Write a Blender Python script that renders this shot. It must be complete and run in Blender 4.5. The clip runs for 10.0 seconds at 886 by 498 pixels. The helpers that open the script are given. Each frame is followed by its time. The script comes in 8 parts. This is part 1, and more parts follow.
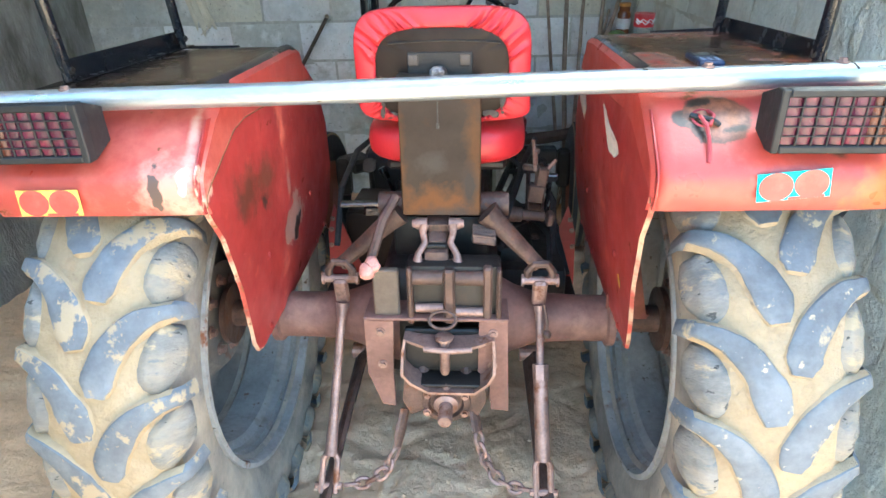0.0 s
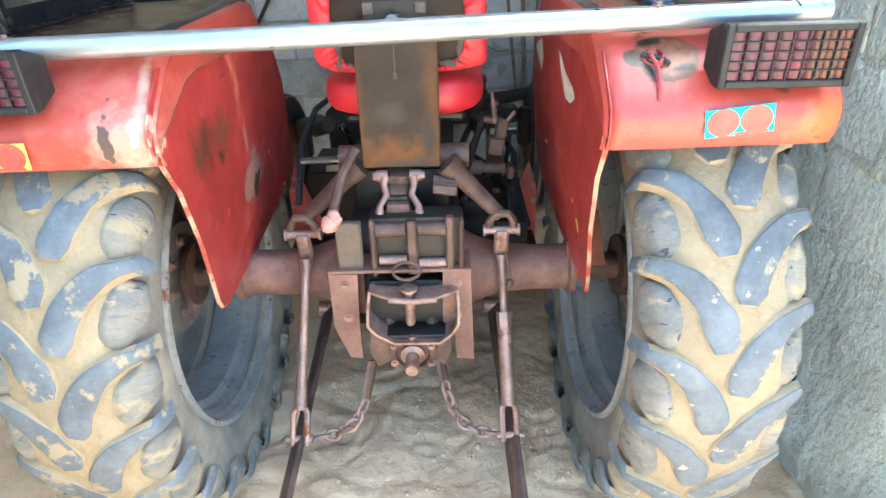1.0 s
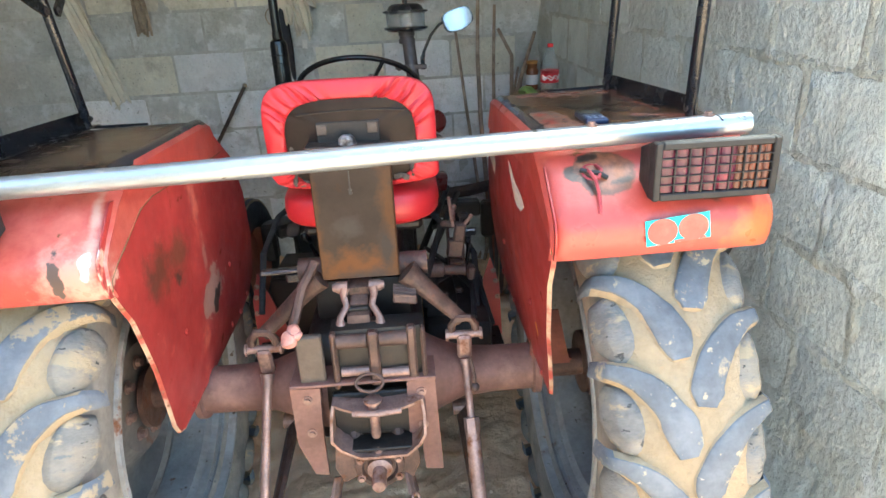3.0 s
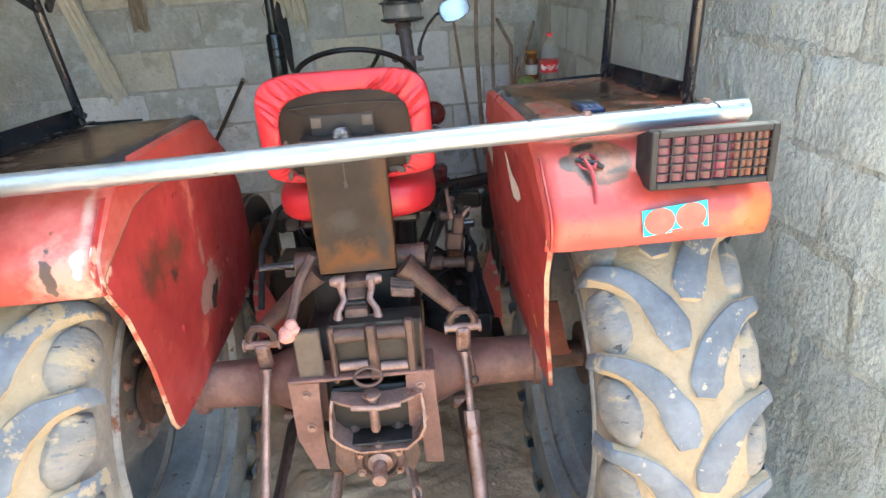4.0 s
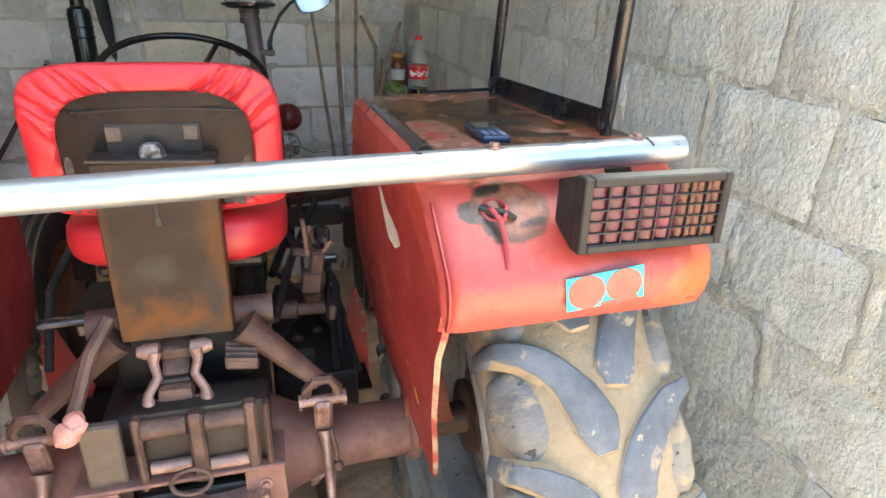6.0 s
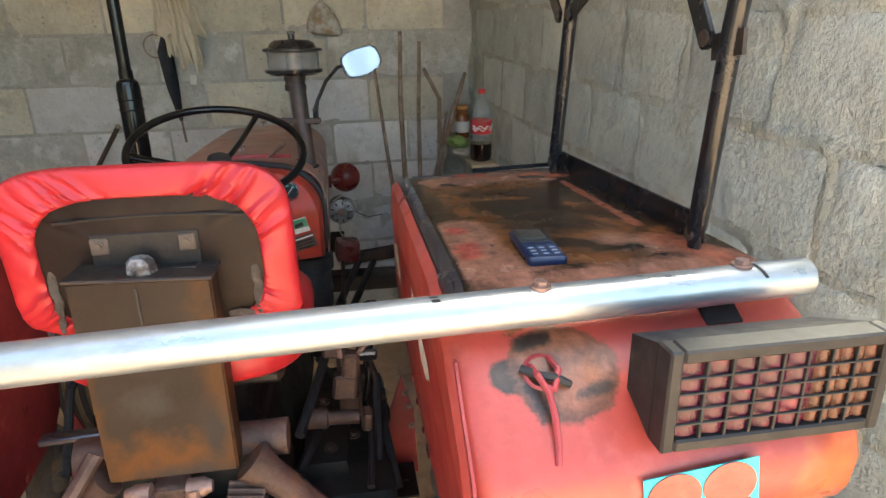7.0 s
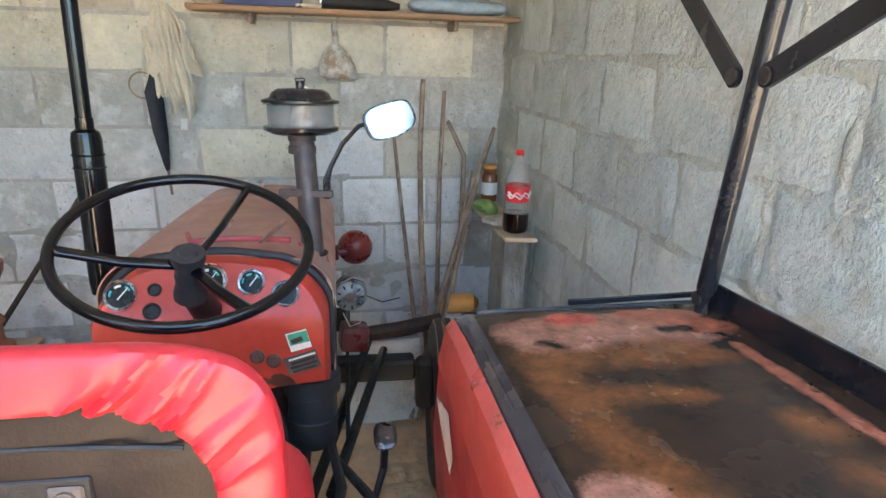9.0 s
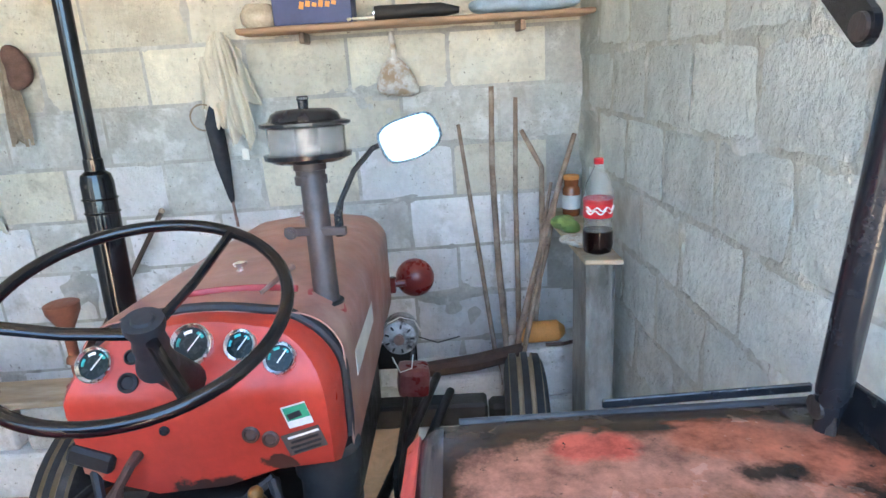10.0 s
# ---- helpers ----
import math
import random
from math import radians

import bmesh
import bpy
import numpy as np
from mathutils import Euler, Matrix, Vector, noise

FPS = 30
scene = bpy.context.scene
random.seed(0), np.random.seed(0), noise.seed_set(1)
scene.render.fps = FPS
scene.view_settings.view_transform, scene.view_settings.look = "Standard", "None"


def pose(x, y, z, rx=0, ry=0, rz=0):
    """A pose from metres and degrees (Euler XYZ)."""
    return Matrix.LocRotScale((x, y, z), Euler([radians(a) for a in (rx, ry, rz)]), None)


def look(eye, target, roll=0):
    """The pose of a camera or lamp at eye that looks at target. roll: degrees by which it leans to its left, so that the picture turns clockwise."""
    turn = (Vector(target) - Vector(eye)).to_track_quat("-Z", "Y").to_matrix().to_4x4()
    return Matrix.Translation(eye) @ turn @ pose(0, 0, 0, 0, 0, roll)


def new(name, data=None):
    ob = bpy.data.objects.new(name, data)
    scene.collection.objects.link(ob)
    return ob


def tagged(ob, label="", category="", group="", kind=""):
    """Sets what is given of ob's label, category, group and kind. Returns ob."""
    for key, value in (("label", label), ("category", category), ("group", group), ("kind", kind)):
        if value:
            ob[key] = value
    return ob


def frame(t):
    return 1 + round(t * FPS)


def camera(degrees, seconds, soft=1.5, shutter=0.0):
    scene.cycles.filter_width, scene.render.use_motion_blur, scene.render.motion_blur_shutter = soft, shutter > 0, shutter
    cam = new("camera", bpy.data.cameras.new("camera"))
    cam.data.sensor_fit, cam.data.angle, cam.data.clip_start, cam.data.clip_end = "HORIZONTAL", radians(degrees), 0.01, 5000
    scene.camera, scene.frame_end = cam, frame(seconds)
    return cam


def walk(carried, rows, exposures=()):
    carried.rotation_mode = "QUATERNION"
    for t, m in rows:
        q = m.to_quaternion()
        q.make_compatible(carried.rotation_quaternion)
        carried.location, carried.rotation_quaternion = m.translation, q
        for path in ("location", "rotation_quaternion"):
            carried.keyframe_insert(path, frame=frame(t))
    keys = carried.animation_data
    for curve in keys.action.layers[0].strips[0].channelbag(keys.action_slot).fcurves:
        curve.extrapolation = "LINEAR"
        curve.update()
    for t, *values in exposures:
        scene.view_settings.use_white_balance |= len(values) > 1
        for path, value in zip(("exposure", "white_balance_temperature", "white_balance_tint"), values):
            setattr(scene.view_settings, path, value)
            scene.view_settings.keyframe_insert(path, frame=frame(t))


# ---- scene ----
cam = camera(72.1, 10.0)
PATH = [
    (0, (0.037, -1.377, 1.542), (0.012, 0.372, 0.571), -1.4),
    (0.5, (0.044, -1.401, 1.517), (0.106, 0.294, 0.458), -2.8),
    (1, (0.046, -1.41, 1.511), (0.127, 0.284, 0.451), -1.4),
    (1.5, (0.05, -1.418, 1.506), (0.148, 0.27, 0.437), -1.3),
    (2, (0.059, -1.416, 1.519), (0.168, 0.301, 0.499), -1.4),
    (2.5, (0.077, -1.392, 1.566), (0.262, 0.403, 0.703), -2.1),
    (3.8, (0.097, -1.4, 1.568), (0.257, 0.42, 0.754), -3.9),
    (4, (0.102, -1.387, 1.563), (0.268, 0.417, 0.716), -3.8),
    (4.5, (0.085, -1.334, 1.498), (0.258, 0.391, 0.502), -1.7),
    (5, (0.073, -1.252, 1.485), (0.266, 0.455, 0.461), -1.5),
    (5.5, (0.095, -1.154, 1.482), (0.619, 0.544, 0.566), 2.6),
    (5.7, (0.114, -1.122, 1.496), (0.741, 0.559, 0.611), 3.3),
    (6.8, (0.234, -0.904, 1.563), (0.703, 0.885, 0.802), -0.9),
    (7, (0.262, -0.858, 1.563), (0.65, 0.956, 0.816), -0.4),
    (7.5, (0.279, -0.75, 1.56), (0.598, 1.106, 0.886), -0.2),
    (8, (0.245, -0.576, 1.546), (0.731, 1.267, 0.938), 2.9),
    (8.5, (0.224, -0.458, 1.549), (0.779, 1.351, 0.9), 2.7),
    (9, (0.252, -0.388, 1.559), (0.656, 1.47, 0.94), 1.9),
    (9.5, (0.372, -0.255, 1.552), (0.538, 1.656, 0.984), -0.0),
    (10, (0.43, -0.154, 1.536), (0.486, 1.758, 0.954), -3.6),
]
walk(cam, [(t, look(eye, target, roll)) for t, eye, target, roll in PATH], exposures=[(0, 3.40, 5720, -8), (1, 3.36, 5780, -9), (1.5, 3.36, 6250, -7), (2, 3.36, 6200, -7), (2.7, 3.20, 6150, -5), (5.5, 3.30, 6330, -1), (6.8, 2.93, 7250, 1), (7.5, 3.24, 7150, 0), (8, 3.70, 6700, 0), (8.5, 3.90, 6520, 1), (9, 3.98, 6250, 1), (9.5, 4.22, 5780, 0), (10, 4.50, 5680, 0)])

# ---- daylight: open front of the shed behind the camera ----
world = bpy.data.worlds.new("sky")
scene.world = world
world.use_nodes = True
wn = world.node_tree
sky = wn.nodes.new("ShaderNodeTexSky")
sky.sky_type, sky.sun_disc = "NISHITA", False
sky.sun_elevation, sky.sun_rotation = radians(62), radians(39)
sky.air_density, sky.dust_density = 1.0, 3.0
wn.links.new(sky.outputs["Color"], wn.nodes["Background"].inputs["Color"])
wn.nodes["Background"].inputs["Strength"].default_value = 0.15
sun = new("sun", bpy.data.lights.new("sun", "SUN"))
sun.data.energy, sun.data.angle, sun.data.color = 3.0, radians(6), (1.0, 0.95, 0.87)
sun.matrix_world = look((3.2, 4.0, 9.6), (0, 0, 0))

# ---- materials ----


def node(nt, kind, **values):
    n = nt.nodes.new(kind)
    for key, value in values.items():
        n.inputs[key].default_value = value
    return n


def rgba(c):
    return (c[0], c[1], c[2], 1.0)


def surface(name, base, var=0.25, scale=6.0, rough=0.6, metal=0.0, bump=0.15, bscale=70.0, layers=(), spots=(), random_tint=0.0, coat=0.0, spread=0.0, stretch=(1, 1, 1), bdist=0.006, specks=(), shine=0.5, strokes=()):
    """A worn surface: noise-varied base, layers of a second colour (colour, scale, low, high, rough), spots (centre, radius, colour), strokes (start, end, radius, colour, softness, raggedness)."""
    m = bpy.data.materials.new(name)
    m.use_nodes = True
    nt = m.node_tree
    bsdf = nt.nodes["Principled BSDF"]
    link = nt.links.new
    coord = nt.nodes.new("ShaderNodeTexCoord")
    info = nt.nodes.new("ShaderNodeObjectInfo")
    shift = nt.nodes.new("ShaderNodeVectorMath")
    shift.operation = "MULTIPLY_ADD"
    link(info.outputs["Random"], shift.inputs[0])
    shift.inputs[1].default_value = (spread * 31.0, spread * 17.0, spread * 23.0)
    link(coord.outputs["Object"], shift.inputs[2])
    scaled = nt.nodes.new("ShaderNodeVectorMath")
    scaled.operation = "MULTIPLY"
    link(shift.outputs[0], scaled.inputs[0])
    scaled.inputs[1].default_value = stretch
    at = scaled.outputs[0]

    def noise_of(size, detail=6.0, roughness=0.6, offset=0.0):
        src = at
        if offset:
            add = nt.nodes.new("ShaderNodeVectorMath")
            link(at, add.inputs[0])
            add.inputs[1].default_value = (offset, offset * 0.7, -offset)
            src = add.outputs[0]
        n = node(nt, "ShaderNodeTexNoise", Scale=size, Detail=detail, Roughness=roughness)
        link(src, n.inputs["Vector"])
        return n.outputs["Fac"]

    def ranged(value, low, high, to_min=0.0, to_max=1.0):
        r = node(nt, "ShaderNodeMapRange")
        r.clamp = True
        for key, v in (("From Min", low), ("From Max", high), ("To Min", to_min), ("To Max", to_max)):
            r.inputs[key].default_value = v
        link(value, r.inputs["Value"])
        return r.outputs["Result"]

    def mix(fac, a, b):
        n = nt.nodes.new("ShaderNodeMix")
        n.data_type = "RGBA"
        link(fac, n.inputs[0])
        for sock, v in ((n.inputs[6], a), (n.inputs[7], b)):
            if isinstance(v, tuple):
                sock.default_value = rgba(v)
            else:
                link(v, sock)
        return n.outputs[2]

    dark = tuple(max(0.0, v * (1 - var)) for v in base)
    light = tuple(min(1.0, v * (1 + var)) for v in base)
    fac = ranged(noise_of(scale), 0.3, 0.7)
    colour = mix(fac, dark, light)
    fine = ranged(noise_of(scale * 9, 4.0), 0.35, 0.65, 1 - var * 0.35, 1 + var * 0.35)
    hue = nt.nodes.new("ShaderNodeVectorMath")
    hue.operation = "SCALE"
    link(colour, hue.inputs[0])
    link(fine, hue.inputs["Scale"])
    colour = hue.outputs[0]
    rough_now = ranged(noise_of(scale * 2.3, 4.0, 0.6, 3.1), 0.3, 0.7, max(0.02, rough - 0.1), min(1, rough + 0.1))
    for i, (tint, size, low, high, its_rough) in enumerate(layers):
        mask = ranged(noise_of(size, 8.0, 0.65, 5.3 * (i + 1)), low, high)
        colour = mix(mask, colour, tint)
        n = nt.nodes.new("ShaderNodeMix")
        link(mask, n.inputs[0])
        link(rough_now, n.inputs[2])
        n.inputs[3].default_value = its_rough
        rough_now = n.outputs[0]
    if spots:
        wob = ranged(noise_of(24.0, 6.0, 0.62, 1.7), 0.25, 0.75, -0.75, 0.75)
    for centre, radii, tint, *soft in spots:
        d = nt.nodes.new("ShaderNodeVectorMath")
        d.operation = "SUBTRACT"
        link(coord.outputs["Object"], d.inputs[0])
        d.inputs[1].default_value = centre
        q = nt.nodes.new("ShaderNodeVectorMath")
        q.operation = "DIVIDE"
        link(d.outputs[0], q.inputs[0])
        q.inputs[1].default_value = radii
        ln = nt.nodes.new("ShaderNodeVectorMath")
        ln.operation = "LENGTH"
        link(q.outputs[0], ln.inputs[0])
        sm = nt.nodes.new("ShaderNodeMath")
        sm.operation = "ADD"
        link(ln.outputs["Value"], sm.inputs[0])
        link(wob, sm.inputs[1])
        colour = mix(ranged(sm.outputs[0], 0.95 - (soft[0] if soft else 0.1), 0.95 + (soft[0] if soft else 0.1), 1.0, 0.0), colour, tint)
    if strokes:
        rag = nt.nodes.new("ShaderNodeMath")
        rag.operation = "ADD"
        link(ranged(noise_of(15.0, 6.0, 0.62, 4.4), 0.25, 0.75, -0.9, 0.9), rag.inputs[0])
        link(ranged(noise_of(75.0, 8.0, 0.75, 7.9), 0.25, 0.75, -0.8, 0.8), rag.inputs[1])
        broad = rag.outputs[0]
        mottle = ranged(noise_of(34.0, 8.0, 0.75, 13.3), 0.33, 0.62, 0.45, 1.2)
    for start, end, radius, tint, soft, ragged in strokes:
        run = Vector(end) - Vector(start)
        d = nt.nodes.new("ShaderNodeVectorMath")
        d.operation = "SUBTRACT"
        link(coord.outputs["Object"], d.inputs[0])
        d.inputs[1].default_value = start
        along = nt.nodes.new("ShaderNodeVectorMath")
        along.operation = "DOT_PRODUCT"
        link(d.outputs[0], along.inputs[0])
        along.inputs[1].default_value = run / max(1e-9, run.length_squared)
        foot = nt.nodes.new("ShaderNodeVectorMath")
        foot.operation = "SCALE"
        foot.inputs[0].default_value = run
        link(ranged(along.outputs["Value"], 0.0, 1.0), foot.inputs["Scale"])
        away = nt.nodes.new("ShaderNodeVectorMath")
        away.operation = "DISTANCE"
        link(d.outputs[0], away.inputs[0])
        link(foot.outputs[0], away.inputs[1])
        edge = nt.nodes.new("ShaderNodeMath")
        edge.operation = "MULTIPLY_ADD"
        link(broad, edge.inputs[0])
        edge.inputs[1].default_value = ragged * radius
        link(away.outputs["Value"], edge.inputs[2])
        shade = nt.nodes.new("ShaderNodeVectorMath")
        shade.operation = "SCALE"
        shade.inputs[0].default_value = tint
        link(mottle, shade.inputs["Scale"])
        colour = mix(ranged(edge.outputs[0], radius * (1 - soft), radius * (1 + soft), 1.0, 0.0), colour, shade.outputs[0])
    for i, (tint, size, low, high) in enumerate(specks):
        colour = mix(ranged(noise_of(size, 6.0, 0.7, 11.0 + 3 * i), low, high), colour, tint)
    if random_tint:
        r = ranged(info.outputs["Random"], 0, 1, 1 - random_tint, 1 + random_tint)
        sc = nt.nodes.new("ShaderNodeVectorMath")
        sc.operation = "SCALE"
        link(colour, sc.inputs[0])
        link(r, sc.inputs["Scale"])
        colour = sc.outputs[0]
    link(colour, bsdf.inputs["Base Color"])
    link(rough_now, bsdf.inputs["Roughness"])
    bsdf.inputs["Metallic"].default_value = metal
    bsdf.inputs["Coat Weight"].default_value = coat
    bsdf.inputs["Specular IOR Level"].default_value = shine
    if bump:
        mixh = nt.nodes.new("ShaderNodeMath")
        mixh.operation = "MULTIPLY_ADD"
        link(noise_of(bscale / 7, 5.0, 0.6, 9.1), mixh.inputs[0])
        mixh.inputs[1].default_value = 1.5
        link(noise_of(bscale, 6.0, 0.7, 2.3), mixh.inputs[2])
        b = node(nt, "ShaderNodeBump", Strength=min(1.0, bump * 2.5), Distance=bdist)
        link(mixh.outputs[0], b.inputs["Height"])
        link(b.outputs["Normal"], bsdf.inputs["Normal"])
    return m


def glassy(name, tint, rough=0.02, ior=1.45, through_it=1.0):
    m = bpy.data.materials.new(name)
    m.use_nodes = True
    b = m.node_tree.nodes["Principled BSDF"]
    b.inputs["Base Color"].default_value = rgba(tint)
    b.inputs["Roughness"].default_value = rough
    b.inputs["IOR"].default_value = ior
    b.inputs["Transmission Weight"].default_value = through_it
    return m


RUST, BARE, SOOT = (0.17, 0.065, 0.028), (0.42, 0.33, 0.28), (0.03, 0.024, 0.02)
M_RED = surface("worn_red_paint", (0.32, 0.036, 0.034), 0.22, 5, 0.42, 0, 0.05, 45, [((0.62, 0.16, 0.11), 7, 0.60, 0.72, 0.55), (RUST, 16, 0.64, 0.69, 0.85), ((0.25, 0.02, 0.017), 3, 0.52, 0.72, 0.45), ((0.40, 0.30, 0.25), 90, 0.70, 0.73, 0.8)],
                [((-0.405, -0.285, 1.04), (0.1, 0.055, 0.055), (0.11, 0.035, 0.022), 0.45), ((-0.405, -0.165, 1.03), (0.1, 0.045, 0.05), (0.16, 0.05, 0.03), 0.5), ((-0.405, -0.20, 0.985), (0.1, 0.02, 0.02), (0.05, 0.03, 0.02), 0.3), ((-0.405, -0.02, 0.96), (0.1, 0.012, 0.05), (0.42, 0.17, 0.13), 0.4), ((-0.405, 0.015, 0.845), (0.1, 0.085, 0.06), (0.36, 0.2, 0.16)), ((-0.405, 0.035, 0.822), (0.1, 0.034, 0.034), SOOT),
                 ((0.465, -0.43, 1.215), (0.062, 0.1, 0.034), (0.11, 0.05, 0.022)), ((-0.43, -0.5, 1.12), (0.05, 0.06, 0.05), (0.62, 0.34, 0.26)), ((-0.455, -0.5, 1.12), (0.012, 0.06, 0.04), (0.09, 0.06, 0.05)),
                 ((-0.40, -0.49, 1.15), (0.012, 0.05, 0.03), (0.55, 0.6, 0.68)), ((0.74, -0.5, 1.11), (0.05, 0.05, 0.03), (0.52, 0.15, 0.04))], specks=[((0.62, 0.30, 0.24), 55, 0.69, 0.72), ((0.16, 0.03, 0.02), 42, 0.68, 0.71)],
                strokes=[((0.397, y, z), (0.397, y - 0.05, z - 0.065), 0.0035, (0.46, 0.21, 0.17), 0.7, 0.9) for y, z in ((0.11, 0.84), (0.07, 0.86), (0.02, 0.87), (-0.02, 0.865), (-0.05, 0.875))])
PRIMER, BURNT, UMBER, FRESH = (0.245, 0.112, 0.075), (0.130, 0.050, 0.020), (0.024, 0.0155, 0.011), (0.33, 0.070, 0.048)
TOP_WEAR = [  # on the right fender's top, from (x, y) to (x, y): radius, colour, softness, raggedness
    ((0.465, 0.090), (0.600, 0.110), 0.036, BURNT, 0.45, 0.55), ((0.455, 0.050), (0.472, -0.110), 0.021, BURNT, 0.6, 0.8), ((0.490, 0.010), (0.565, -0.008), 0.016, BURNT, 0.6, 0.9), ((0.560, 0.067), (0.640, 0.072), 0.014, BURNT, 0.7, 0.8),
    ((0.637, -0.057), (0.640, -0.065), 0.019, BURNT, 0.8, 0.6), ((0.628, -0.125), (0.652, -0.165), 0.018, BURNT, 0.8, 0.8), ((0.470, -0.110), (0.492, -0.250), 0.030, BURNT, 0.6, 0.4), ((0.585, -0.215), (0.690, -0.200), 0.030, BURNT, 0.6, 0.6), ((0.500, -0.290), (0.600, -0.300), 0.040, BURNT, 0.6, 0.6),
    ((0.475, 0.150), (0.640, 0.165), 0.046, PRIMER, 0.25, 0.42), ((0.605, 0.190), (0.675, 0.160), 0.030, (0.25, 0.080, 0.045), 0.4, 0.6), ((0.505, 0.185), (0.535, 0.185), 0.017, FRESH, 0.3, 0.5), ((0.548, 0.210), (0.572, 0.208), 0.010, UMBER, 0.5, 0.7), ((0.612, 0.146), (0.642, 0.145), 0.010, UMBER, 0.5, 0.8), ((0.465, 0.125), (0.480, 0.112), 0.008, UMBER, 0.6, 0.9),
    ((0.674, 0.095), (0.682, -0.175), 0.0085, (0.24, 0.085, 0.05), 0.35, 0.5), ((0.443, -0.135), (0.446, -0.300), 0.034, PRIMER, 0.2, 0.35), ((0.455, -0.310), (0.520, -0.355), 0.042, PRIMER, 0.3, 0.4), ((0.625, -0.240), (0.690, -0.270), 0.028, PRIMER, 0.6, 0.5), ((0.560, -0.350), (0.730, -0.335), 0.034, PRIMER, 0.4, 0.4), ((0.690, -0.250), (0.715, -0.310), 0.022, (0.27, 0.085, 0.05), 0.6, 0.5),
    ((0.434, -0.142), (0.437, -0.150), 0.012, FRESH, 0.35, 0.4), ((0.438, -0.212), (0.434, -0.250), 0.015, FRESH, 0.35, 0.5), ((0.500, -0.322), (0.545, -0.312), 0.012, UMBER, 0.6, 0.9), ((0.596, -0.262), (0.640, -0.268), 0.012, UMBER, 0.7, 0.9), ((0.555, -0.230), (0.580, -0.240), 0.014, UMBER, 0.7, 0.6), ((0.452, -0.348), (0.453, -0.350), 0.007, UMBER, 0.3, 0.3),
    ((0.462, -0.247), (0.463, -0.248), 0.006, (0.14, 0.06, 0.04), 0.3, 0.3), ((0.540, -0.319), (0.542, -0.320), 0.005, UMBER, 0.3, 0.3), ((0.395, 0.25), (0.395, -0.36), 0.019, UMBER, 0.15, 0.12)]
M_TOP = surface("worn_fender_top_paint", (0.027, 0.0165, 0.0115), 0.28, 6, 0.24, 0, 0.03, 60, [((0.042, 0.023, 0.013), 5.0, 0.45, 0.70, 0.26), ((0.085, 0.037, 0.016), 11, 0.64, 0.80, 0.34), ((0.018, 0.014, 0.012), 12, 0.62, 0.78, 0.3)], [((-0.5, -0.05, 1.27), (0.1, 0.2, 0.2), (0.13, 0.075, 0.04), 0.5)],
                specks=[((0.030, 0.019, 0.014), 34, 0.63, 0.70), ((0.028, 0.018, 0.013), 90, 0.66, 0.70), ((0.40, 0.21, 0.15), 60, 0.72, 0.75)], shine=0.10,
                strokes=[((*a, 1.268), (*b, 1.268), r, tint, soft, ragged) for a, b, r, tint, soft, ragged in TOP_WEAR])
M_PILLAR = surface("dark_grey_cement", (0.32, 0.315, 0.295), 0.25, 7, 0.93, 0, 0.4, 50, [((0.15, 0.145, 0.125), 5, 0.48, 0.66, 0.95), ((0.38, 0.37, 0.35), 9, 0.60, 0.70, 0.95)], bdist=0.02, stretch=(1, 1, 0.4))
M_BEAD = surface("bare_dark_steel", (0.11, 0.105, 0.12), 0.2, 5, 0.24, 0.8, 0.0, 60)
M_BRASS = surface("dull_brass", (0.30, 0.17, 0.06), 0.2, 30, 0.4, 0.7, 0.05)
M_DASH = surface("orange_red_paint", (0.42, 0.043, 0.027), 0.2, 6, 0.36, 0, 0.03, 50, [((0.5, 0.18, 0.1), 9, 0.66, 0.75, 0.6), (SOOT, 24, 0.71, 0.74, 0.6)],
                 [((0.035, 0.66, 0.932), (0.075, 0.1, 0.022), (0.045, 0.022, 0.016), 0.15), ((0.12, 0.66, 0.975), (0.03, 0.1, 0.016), (0.06, 0.025, 0.018)), ((-0.19, 0.66, 0.99), (0.02, 0.1, 0.04), (0.40, 0.16, 0.10))], specks=[((0.10, 0.03, 0.02), 40, 0.69, 0.72)])
